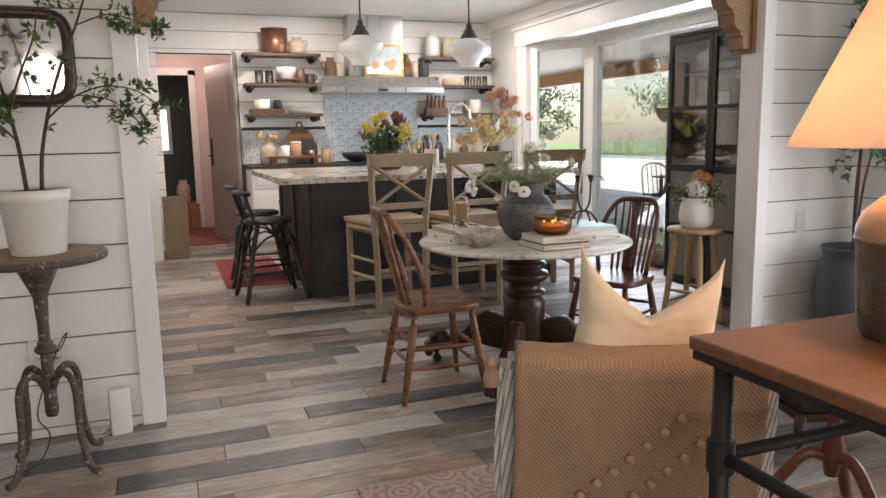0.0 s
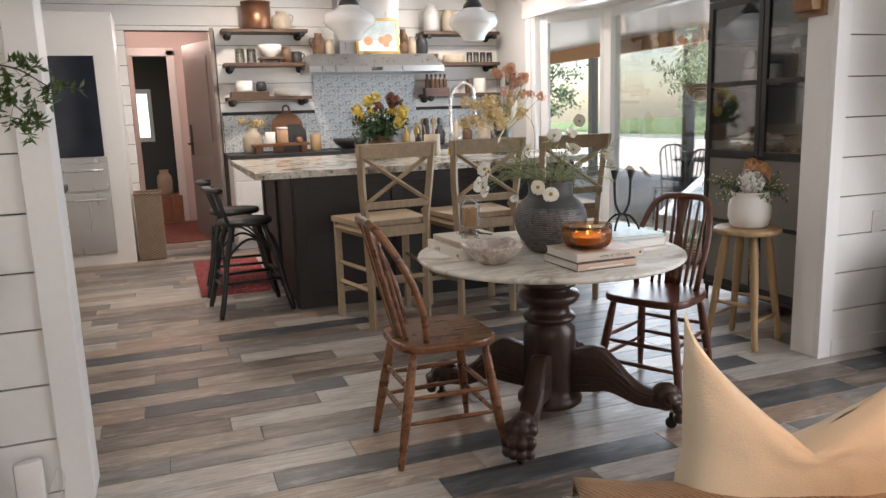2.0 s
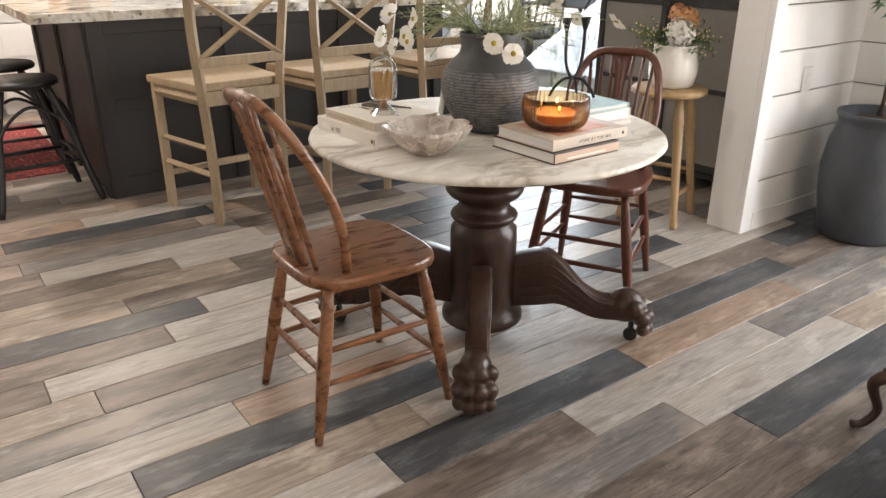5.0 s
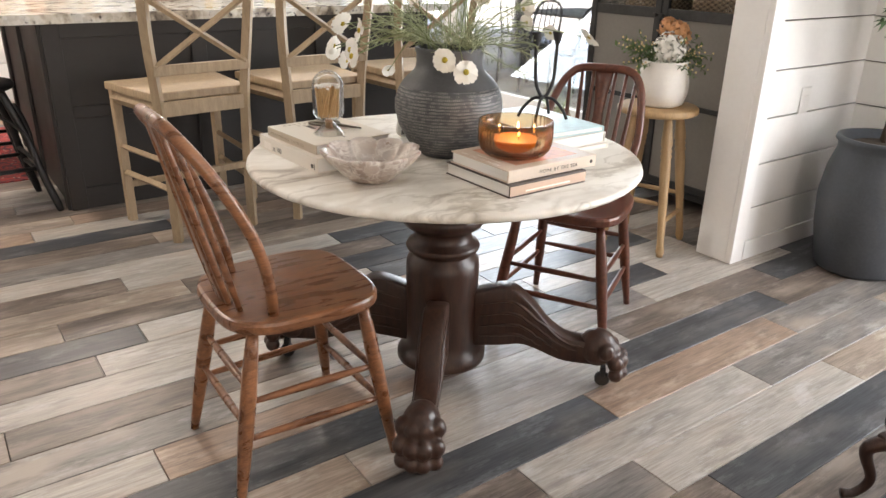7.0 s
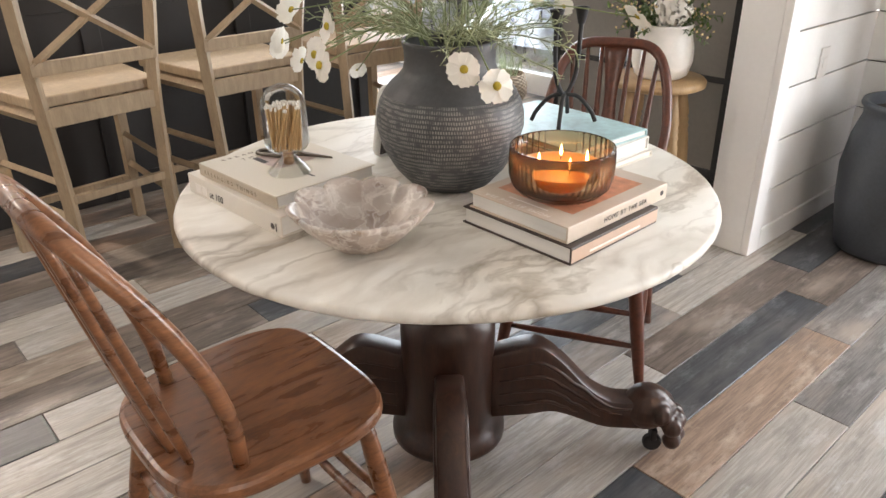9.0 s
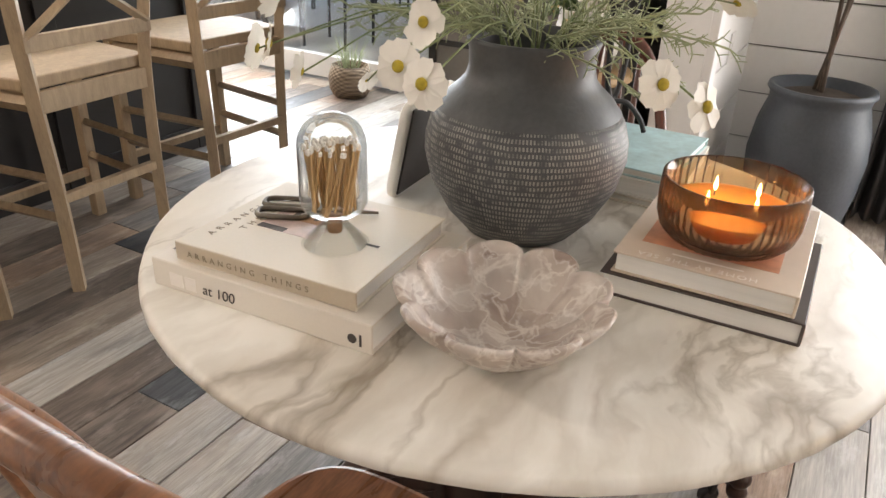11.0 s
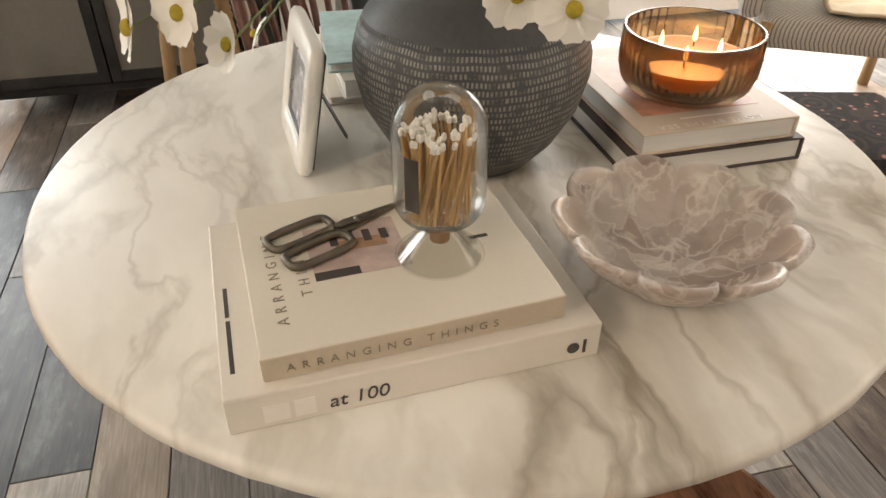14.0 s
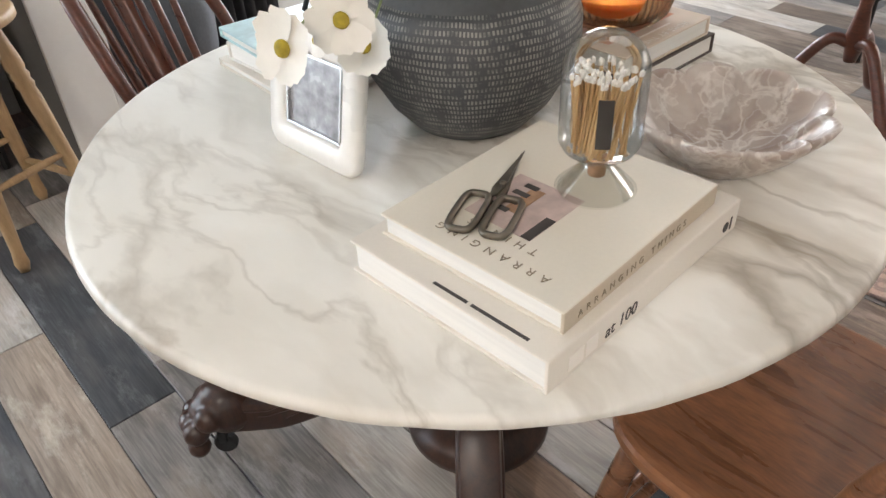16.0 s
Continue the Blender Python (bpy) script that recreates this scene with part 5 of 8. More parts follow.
def leaves(bm, start, way, length, rnd, n=8, size=0.02, thick=0.0018, droop=0.05, shape=None):
    p, d = Vector(start), Vector(way).normalized()
    pts = [p.copy()]
    spots = []
    for k in range(n):
        d = (d + Vector((rnd.uniform(-0.15, 0.15), rnd.uniform(-0.15, 0.15), rnd.uniform(-0.15, 0.12) - droop))).normalized()
        p = p + d * (length / n)
        pts.append(p.copy())
        spots.append((p.copy(), d.copy()))
    for p, d in spots[n // 4:]:
        for s in range(3):
            e = d.cross(Vector((rnd.uniform(-1, 1), rnd.uniform(-1, 1), rnd.uniform(-1, 1)))).normalized()
            w = (d * rnd.uniform(-0.1, 0.8) + e).normalized()
            side = w.cross(Vector((rnd.uniform(-0.5, 0.5), rnd.uniform(-0.5, 0.5), 1))).normalized()
            L = size * rnd.uniform(0.7, 1.25)
            (shape or oval)(bm, p, w, side, L)
    return pts


def oval(bm, p, w, side, L):
    n = w.cross(side)
    vs = [bm.verts.new(p), bm.verts.new(p + w * L * 0.5 + side * L * 0.24 + n * L * 0.05), bm.verts.new(p + w * L - n * L * 0.1), bm.verts.new(p + w * L * 0.5 - side * L * 0.24 + n * L * 0.05)]
    bm.faces.new(vs)


def maple(bm, p, w, side, L):
    n = w.cross(side)
    c = bm.verts.new(p + w * L * 0.3)
    ring = []
    for a, r in ((-2.2, 0.35), (-1.75, 0.18), (-1.15, 0.62), (-0.75, 0.26), (0, 0.85), (0.75, 0.26), (1.15, 0.62), (1.75, 0.18), (2.2, 0.35)):
        ring.append(bm.verts.new(p + w * L * 0.3 + (w * math.cos(a) + side * math.sin(a)) * L * r - n * L * 0.12 * r))
    for a, q in zip(ring, ring[1:]):
        bm.faces.new((c, a, q))


bq = thing("mixed_bouquet", "white and peach flowers with greenery in a pot", "flowers", pose(3.55, 3.14, 0.84))
flower_ball(bq, "white_bloom", (-0.05, -0.05, 0.07), 0.07, M_petal, 170, 1, 0.022)
flower_ball(bq, "white_bloom", (0.0, -0.03, 0.05), 0.06, M_petal, 120, 2, 0.022)
for i, (x, y, z) in enumerate(((0.05, -0.02, 0.14), (0.1, 0.0, 0.11), (0.07, 0.05, 0.15), (0.02, 0.03, 0.15))):
    flower_ball(bq, "peach_bloom", (x, y, z), 0.042, M_peach, 70, 5 + i, 0.02)
b, b2 = bmesh.new(), bmesh.new()
for k in range(26):
    a = rnd.uniform(0, TAU)
    pts = leaves(b, (0.03 * math.cos(a), 0.03 * math.sin(a), 0), (math.cos(a), math.sin(a), rnd.uniform(0.1, 1.2)), rnd.uniform(0.1, 0.22), rnd, 7, 0.026)
    tube(pts, 0.0013, 4, b)
    for q in pts[4:]:
        bmesh.ops.create_icosphere(b2, subdivisions=1, radius=0.005, matrix=Matrix.Translation(q + Vector((rnd.uniform(-.01, .01), rnd.uniform(-.01, .01), 0.01))))
part("greenery", b, M_leaf, bq)
part("small_buds", b2, M_dried, bq)["kind"] = "stuff"


def metal_cabinet():
    X0, X1, Y0, Y1, H = 3.98, 4.42, 3.06, 4.02, 1.985
    t = thing("display_cabinet", "tall dark metal cabinet with glass upper doors", "cabinet", pose(0, 0, 0))
    b = box(X0 + 0.02, X1, Y0, Y0 + 0.012, 0.1, H)
    box(X0 + 0.02, X1, Y1 - 0.012, Y1, 0.1, H, bm=b)
    part("back_panel", box(X1 - 0.012, X1 - 0.002, Y0 + 0.012, Y1 - 0.012, 0.13, H), M_panel, t, smooth=False)
    box(X0 + 0.02, X1, Y0, Y1, 0.1, 0.13, bm=b)
    box(X0 + 0.0, X1, Y0 - 0.008, Y1 + 0.008, H, H + 0.025, 0.004, b)
    part("body", b, M_cabinet, t, smooth=False)
    for z in (0.98, 1.42):
        part("shelf", box(X0 + 0.03, X1 - 0.014, Y0 + 0.014, Y1 - 0.014, z, z + 0.015), M_cabinet, t, smooth=False)
    for x in (X0 + 0.035, X1 - 0.03):
        for y in (Y0 + 0.02, Y1 - 0.02):
            part("leg", tube([(x, y, 0), (x, y, 0.11)], [0.012, 0.018], 4), M_cabinet, t, smooth=False)
    ym = (Y0 + Y1) / 2
    for y0, y1 in ((Y0, ym - 0.003), (ym + 0.003, Y1)):
        b = bmesh.new()
        e = 0.038
        for a in ((y0, y0 + e, 0.14, H - 0.005), (y1 - e, y1, 0.14, H - 0.005)):
            box(X0 - 0.004, X0 + 0.018, a[0], a[1], a[2], a[3], 0.003, b)
        for z0, z1 in ((0.14, 0.18), (0.985, 1.035), (1.44, 1.47), (H - 0.05, H - 0.005), (0.56, 0.585)):
            box(X0 - 0.002, X0 + 0.016, y0 + e, y1 - e, z0, z1, 0.002, b)
        d = part("door", b, M_cabinet, t, "dark metal door frame", False)
        part("panel", box(X0 + 0.006, X0 + 0.011, y0 + e, y1 - e, 0.18, 0.985), M_panel, d, "taupe lower panel", False)
        for z0, z1 in ((1.035, 1.44), (1.47, H - 0.05)):
            g = part("pane", box(X0 + 0.006, X0 + 0.01, y0 + e, y1 - e, z0, z1), M_cabglass, d, "", False)
            g.visible_shadow = False
        part("knob", lathe([(0, 0), (0.006, 0), (0.006, 0.015), (0.012, 0.02), (0.012, 0.028), (0, 0.03)], 14, m=axes((X0 - 0.004, (y1 - 0.02) if y0 == Y0 else (y0 + 0.02), 1.0), (0, 1, 0), (0, 0, 1)) @ pose(0, 0, 0, 0, 180)), M_cabinet, d)
    for y in (1.75, 1.1):
        part("hinge", tube([(X0 - 0.006, Y1 - 0.004, y), (X0 - 0.006, Y1 - 0.004, y + 0.06)], 0.007, 8), M_cabinet, t)


metal_cabinet()


def jar(name, label, cat, x, y, z, prof, material, n=24, lid=None, handle=None, spout=False, group=""):
    t = thing(name, label, cat, pose(x, y, z), group)
    part("body", lathe(prof, n), material, t)
    if lid:
        part("lid", lathe(lid[0], n), lid[1], t)
    if handle:
        r, z0, z1, reach, way = handle
        c, s = math.cos(way), math.sin(way)
        p = curve_points([(r * c, r * s, z1), ((r + reach) * c, (r + reach) * s, z1 - 0.01), ((r + reach) * c, (r + reach) * s, (z0 + z1) / 2), (r * c, r * s, z0)], 5)
        part("handle", tube(p, 0.006, 8), material, t)
    return t


def round_jar(r, h, neck=0.6):
    return [(0, 0), (r * 0.8, 0), (r, h * 0.12), (r, h * 0.62), (r * 0.9, h * 0.75), (r * neck, h * 0.86), (r * neck, h * 0.96), (r * neck * 1.08, h), (r * neck * 0.9, h), (r * neck * 0.85, h * 0.88), (0, h * 0.8)]


def straight(r, h, wall=0.004):
    return [(0, 0), (r * 0.96, 0), (r, 0.006), (r, h), (r - wall, h), (r - wall, 0.01), (0, 0.01)]


def open_bowl(r, h):
    return [(0, 0), (r * 0.45, 0), (r * 0.5, h * 0.08), (r * 0.85, h * 0.5), (r, h), (r * 0.96, h), (r * 0.8, h * 0.52), (r * 0.4, h * 0.14), (0, h * 0.12)]


def box_basket(name, label, x, y, z, sx, sy, sz, material, rz=0):
    t = thing(name, label, "basket", pose(x, y, z, 0, 0, rz))
    b = bmesh.new()
    outer = box(-sx / 2, sx / 2, -sy / 2, sy / 2, 0, sz, 0.015, b)
    top = [f for f in b.faces if f.normal.z > 0.9 and f.calc_center_median().z > sz - 0.001]
    bmesh.ops.inset_region(b, faces=top, thickness=0.012)
    for f in top:
        for v in f.verts:
            v.co.z = 0.02
    part("body", b, material, t, smooth=False)
    rim = [(-sx / 2, -sy / 2, sz), (sx / 2, -sy / 2, sz), (sx / 2, sy / 2, sz), (-sx / 2, sy / 2, sz)]
    part("rim", tube(rim, 0.009, 8, closed=True), material, t)
    return t


# inside and on the cabinet
box_basket("wicker_basket", "small wicker basket with folded linen in a cabinet", 4.18, 3.72, 0.996, 0.22, 0.3, 0.11, M_wicker)
t = thing("folded_linen", "crumpled white linen in a wicker basket", "linen", pose(4.18, 3.72, 1.08))
b = bmesh.new()
bmesh.ops.create_grid(b, x_segments=16, y_segments=20, size=1)
for v in b.verts:
    x, y = v.co.x, v.co.y
    v.co = Vector((x * 0.12, y * 0.17, 0.05 + 0.035 * noise.noise((x * 3, y * 3, 2)) - 0.05 * max(abs(x), abs(y)) ** 4))
part("cloth", b, M_petal, t)
box_basket("wicker_basket", "brown wicker basket behind glass", 4.18, 3.3, 0.996, 0.22, 0.28, 0.14, M_wicker)
box_basket("wicker_basket", "brown wicker box behind glass", 4.18, 3.3, 1.436, 0.22, 0.32, 0.2, M_wicker)
t = thing("mantel_clock", "dark round clock on a stand in a cabinet", "clock", pose(4.12, 3.78, 1.4352))
part("case", lathe([(0, -0.02), (0.055, -0.02), (0.06, -0.012), (0.06, 0.012), (0.055, 0.02), (0, 0.02)], 28, m=pose(0, 0, 0.17, 0, 90)), M_darkjug, t)
part("stand", box(-0.03, 0.03, -0.06, 0.06, 0, 0.11, 0.01), M_darkjug, t)
jar("candle_pillar", "white pillar candle in a cabinet", "candle", 4.14, 3.6, 1.4352, straight(0.035, 0.13), M_ceramic)
jar("glass_bottle", "pale bottle in a cabinet", "bottle", 4.2, 3.5, 1.4352, round_jar(0.045, 0.28, 0.35), M_ceramic)
jar("ceramic_bowl", "white bowl in a cabinet", "bowl", 4.18, 3.66, 1.72, [(0, 0), (0.05, 0), (0.09, 0.06), (0.085, 0.06), (0.045, 0.01), (0, 0.01)], M_ceramic)
t = thing("hanging_shelf", "dark inner shelf of the cabinet", "shelf", pose(0, 0, 0))
part("board", box(4.02, 4.4, 3.08, 4.0, 1.705, 1.72), M_cabinet, t, smooth=False)
t = thing("wicker_basket", "dark wicker basket on top of the cabinet", "basket", pose(4.16, 3.5, 2.0101))
part("body", lathe([(0, 0), (0.12, 0), (0.135, 0.02), (0.16, 0.2), (0.165, 0.21), (0.15, 0.21), (0.125, 0.03), (0, 0.02)], 28), M_wickerdark, t)
part("handle", tube(curve_points([(0.155, 0, 0.2), (0.12, 0, 0.33), (0, 0, 0.39), (-0.12, 0, 0.33), (-0.155, 0, 0.2)], 6), 0.01, 8), M_wickerdark, t)


# ---- corbels and living room wall things ----
def corbel(label, x, s):
    """A bracket on the jamb at x, stepping out towards s under the header."""
    out = [(0, 2.2), (0, 1.77), (0.075, 1.77), (0.085, 1.795), (0.085, 1.84), (0.1, 1.85), (0.1, 1.87), (0.13, 1.885), (0.15, 1.92), (0.15, 1.965), (0.165, 1.975), (0.165, 1.995), (0.2, 2.01), (0.225, 2.05), (0.225, 2.1), (0.245, 2.11), (0.245, 2.13), (0.28, 2.15), (0.29, 2.2)]
    t = thing("corbel", label, "bracket")
    b = prism([(a, c) for a, c in out], 0, 0.125, 0.003)
    part("block", b, M_corbel, t, m=axes((x, YP0 + 0.075 if s < 0 else YP0 - 0.05, 0), (s, 0, 0), (0, 0, 1)))
    b = prism([(0, 2.2), (0, 1.745), (0.025, 1.745), (0.025, 2.2)], -0.02, 0.145, 0.003)
    part("back_plate", b, M_corbel, t, m=axes((x, YP0 + 0.075 if s < 0 else YP0 - 0.05, 0), (s, 0, 0), (0, 0, 1)))


corbel("stepped brown wooden corbel on the opening's jamb", XR, -1)
corbel("stepped brown wooden corbel on the opening's jamb", XL, 1)


def plate(name, label, cat, m, parts):
    t = thing(name, label, cat, m)
    part("plate", box(-0.036, 0.036, -0.006, 0, -0.058, 0.058, 0.003), M_plastic, t, smooth=False)
    for z in parts:
        part("socket" if len(parts) > 1 else "rocker", box(-0.016, 0.016, -0.009, -0.0062, z - 0.02, z + 0.02, 0.002), M_plastic, t, smooth=False)
        if len(parts) > 1:
            for q in (-0.006, 0.006):
                part("slot", box(q - 0.0012, q + 0.0012, -0.0095, -0.0088, z - 0.006, z + 0.006), M_ink, t, smooth=False)


plate("light_switch", "white light switch on shiplap", "switch", pose(4.02, YP0 - 0.0005, 0.7), (0,))
plate("wall_outlet", "white double wall outlet on shiplap", "outlet", pose(-0.29, YP0 - 0.0005, 0.39), (0.025, -0.025))
plate("wall_outlet", "white double wall outlet on shiplap", "outlet", pose(-0.21, YP0 - 0.0005, 0.39), (0.025, -0.025))
t = thing("wifi_extender", "small white upright network box on the floor", "router", pose(0.022, 2.655, 0, 0, 0, 8))
part("case", box(-0.045, 0.045, -0.022, 0.022, 0, 0.215, 0.014), M_plastic, t)
t = thing("power_cable", "coiled white power cable on the floor", "cable", pose(-0.08, 2.665, 0))
pts = [(0.03 * math.cos(a) * (1 + 0.3 * math.sin(a * 0.37)), 0.045 * math.sin(a * 1.03) * 0.8, 0.005 + 0.0014 * a) for a in [k * 0.35 for k in range(70)]]
part("coil", tube([(p[0] * 1.5, p[1], p[2]) for p in pts], 0.0025, 6), M_plastic, t)
part("lead", tube(curve_points([(0.1, 0, 0.02), (0.16, 0.0, 0.03), (0.2, 0.03, 0.1), (0.18, 0.07, 0.14), (0.14, 0.06, 0.05)], 6), 0.0022, 6), M_plastic, t)
t = thing("black_cable", "loose black cable hanging behind the plant stand", "cable", pose(-0.26, 2.56, 0))
part("lead", tube(curve_points([(0.05, 0.17, 0.36), (0.0, 0.05, 0.42), (0.08, -0.06, 0.45), (0.12, -0.05, 0.52), (0.09, -0.02, 0.48), (0.02, -0.02, 0.32), (-0.01, -0.1, 0.2), (0.03, -0.12, 0.12), (-0.02, -0.15, 0.02), (-0.15, -0.22, 0.004), (-0.3, -0.24, 0.004)], 8), 0.003, 6), M_ink, t)


def wall_mirror():
    t = thing("wall_mirror", "dark wooden mirror with rounded corners on shiplap", "mirror", pose(-0.225, YP0 - 0.022, 1.643))
    ring = []
    for k in range(48):
        a = TAU * k / 48
        c, s = math.cos(a), math.sin(a)
        ring.append((0.17 * math.copysign(abs(c) ** 0.42, c), 0, 0.175 * math.copysign(abs(s) ** 0.42, s)))
    part("frame", tube(ring, 0.024, 10, closed=True), M_mahog, t)
    part("glass", prism([(p[0], p[2]) for p in ring[::-1]], -0.004, 0.004), M_mirror, t, "silvered glass", False, m=pose(0, 0.008, 0, 90))


wall_mirror()


def plant_stand():
    t = thing("plant_stand", "round-topped plant stand of chipped iron", "plant stand", pose(-0.205, 2.39, 0))
    part("top", lathe([(0, 0.842), (0.24, 0.842), (0.248, 0.848), (0.25, 0.865), (0.246, 0.876), (0, 0.876)], 56, wave=lambda a, i: 1 + 0.006 * noise.noise((math.cos(a) * 5, math.sin(a) * 5, i))), M_standtop, t, "worn wooden top")
    part("rim", lathe([(0.2505, 0.846), (0.2535, 0.85), (0.2535, 0.868), (0.2505, 0.873)], 56), M_iron, t, "chipped painted edge band")
    part("column", lathe([(0, 0.22), (0.02, 0.22), (0.026, 0.24), (0.024, 0.32), (0.022, 0.42), (0.021, 0.6), (0.025, 0.66), (0.026, 0.7), (0.036, 0.73), (0.062, 0.79), (0.085, 0.842), (0, 0.842)], 28), M_iron, t)
    part("collar", lathe([(0.02, 0.475), (0.034, 0.48), (0.042, 0.492), (0.036, 0.505), (0.026, 0.51), (0.03, 0.52), (0.022, 0.528)], 24), M_iron, t)
    for k in range(4):
        a = radians(-42 + 90 * k)
        c, s = math.cos(a), math.sin(a)
        p = curve_points([(r * c, r * s, z) for r, z in ((0.02, 0.34), (0.045, 0.385), (0.085, 0.405), (0.12, 0.385), (0.138, 0.33), (0.14, 0.22), (0.15, 0.12), (0.175, 0.045), (0.2, 0.02), (0.225, 0.018))], 5)
        part("leg", tube(p, [0.014] * (len(p) - 4) + [0.014, 0.015, 0.016, 0.013], 10), M_iron, t)


plant_stand()
PX, PY = -0.19, 2.38
t = thing("plant_pot", "white plastic pot with dark soil on a stand", "pot", pose(PX, PY, 0.876))
part("pot", lathe([(0, 0), (0.092, 0), (0.097, 0.004), (0.118, 0.2), (0.126, 0.205), (0.128, 0.245), (0.121, 0.246), (0.116, 0.22), (0, 0.21)], 44), M_ceramic, t)
part("soil", lathe([(0.119, 0.232), (0.08, 0.24), (0.03, 0.243), (0, 0.243)], 24, wave=lambda a, i: 1), M_soil, t)
rnd = random.Random(9)
t = thing("potted_tree", "slim indoor tree with small green leaves", "plant", pose(PX, PY, 1.11))
b = bmesh.new()
trunks = [[(-0.02, 0, 0), (-0.035, 0.01, 0.18), (-0.06, 0.0, 0.35), (-0.1, -0.02, 0.55), (-0.14, 0.0, 0.75)], [(0.03, 0.0, 0), (0.045, 0, 0.15), (0.085, 0.0, 0.32), (0.14, 0.0, 0.48), (0.2, 0.0, 0.62), (0.26, -0.02, 0.78)], [(0.07, 0.0, 0.27), (0.16, -0.03, 0.345), (0.27, -0.05, 0.39), (0.38, -0.06, 0.38), (0.46, -0.07, 0.33)], [(0.19, -0.035, 0.36), (0.3, -0.04, 0.34), (0.38, -0.05, 0.27), (0.42, -0.05, 0.22)], [(-0.05, 0, 0.3), (0.0, -0.05, 0.42), (0.06, -0.06, 0.56), (0.09, -0.06, 0.7)], [(-0.04, 0, 0.2), (-0.1, -0.03, 0.27), (-0.16, -0.05, 0.3)], [(0.2, 0, 0.62), (0.32, -0.02, 0.66), (0.43, -0.03, 0.63), (0.5, -0.02, 0.6)]]
rad = [0.0085, 0.008, 0.004, 0.0028, 0.005, 0.004, 0.003]
for p, r in zip(trunks, rad):
    q = curve_points(p, 6)
    part("branch", tube(q, [r * (1 - 0.6 * i / len(q)) for i in range(len(q))], 8), M_bark, t)
for p, dens, sz in ((trunks[0], 12, 0.04), (trunks[2], 26, 0.03), (trunks[3], 22, 0.03), (trunks[4], 8, 0.035), (trunks[5], 26, 0.035), (trunks[6], 22, 0.03), (trunks[1], 6, 0.03)):
    q = curve_points(p, 6)
    for k in range(dens):
        s = q[rnd.randrange(len(q) // 3, len(q))]
        pts = leaves(b, s, (rnd.uniform(-0.6, 0.8), rnd.uniform(-0.8, 0.5), rnd.uniform(-0.8, 0.7)), rnd.uniform(0.03, 0.085), rnd, 4, sz)
        tube(pts, 0.0008, 3, b)
part("leaves", b, M_leaf, t, "small oval leaves", False)

# planter with maple by the right wall
t = thing("tall_planter", "tall blue-grey ceramic planter with dark soil", "planter", pose(4.11, 2.4, 0))
part("pot", lathe([(0, 0), (0.155, 0), (0.175, 0.02), (0.205, 0.2), (0.215, 0.33), (0.2, 0.45), (0.175, 0.535), (0.178, 0.56), (0.19, 0.575), (0.186, 0.59), (0.17, 0.59), (0.16, 0.55), (0, 0.54)], 48), M_pot, t)
part("soil", lathe([(0.162, 0.548), (0.1, 0.565), (0, 0.575)], 24, wave=lambda a, i: 1), M_soil, t)
t = thing("maple_tree", "indoor tree with maple-shaped green leaves", "plant", pose(4.11, 2.4, 0.56))
b = bmesh.new()
for i, (top, r) in enumerate((((0.06, 0.05, 1.3), 0.009), ((-0.05, -0.05, 1.4), 0.008), ((0.12, -0.08, 1.5), 0.008))):
    q = curve_points([(0.02 * i - 0.02, 0.015 * i, 0), (top[0] * 0.2 - 0.02, top[1] * 0.3, 0.4), (top[0] * 0.7, top[1] * 0.6, 0.85), top], 6)
    part("stem", tube(q, [r * (1 - 0.5 * k / len(q)) for k in range(len(q))], 8), M_bark, t)
    for k in range(34):
        s = q[rnd.randrange(len(q) * 5 // 9, len(q))]
        pts = leaves(b, s, (rnd.uniform(-1, 0.6), rnd.uniform(-1, 0.15), rnd.uniform(-0.5, 0.5)), rnd.uniform(0.12, 0.34), rnd, 5, 0.062, shape=maple)
        tube(pts, 0.0016, 3, b)
b.verts.ensure_lookup_table()
for v in b.verts:
    v.co.x = min(v.co.x, 0.32)
    v.co.y = min(v.co.y, 0.3)
part("leaves", b, M_leaf2, t, "pointed maple leaves", False)

# curtain at the patio door
t = thing("curtain", "dark grey floor-length curtain beside the patio door", "curtain", pose(0, 0, 0))
b = bmesh.new()
cols = []
for k in range(90):
    y = 1.74 + 0.42 * k / 89
    x = 4.40 + 0.035 * math.sin(k * 0.62) + 0.012 * math.sin(k * 0.23 + 1)
    cols.append([b.verts.new((x + 0.01 * math.sin(k * 0.4 + z * 3) * (1 - z / 2.4), y + 0.05 * (k / 89 - 0.5) * (1 - z / 2.4), z)) for z in (0.015, 0.5, 1.1, 1.7, 2.35)])
for p, q in zip(cols, cols[1:]):
    for i in range(4):
        b.faces.new((p[i], q[i], q[i + 1], p[i + 1]))
c = part("cloth", b, M_curtain, t)
c.modifiers.new("thick", "SOLIDIFY").thickness = 0.004
t = thing("curtain_rod", "black iron curtain rod over the patio door", "curtain rod")
part("rod", tube([(4.40, 2.3, 2.37), (4.40, -0.6, 2.37)], 0.012, 10), M_black, t)
part("bracket", tube([(4.40, 2.2, 2.37), (4.485, 2.2, 2.37)], 0.008, 8), M_black, t)

# ---- armchair, throw, pillow ----
AM = axes((1.02, 0.81, 0), (0.9, -0.43, 0), (0.43, 0.9, 0))    # x along the back, y towards the seat


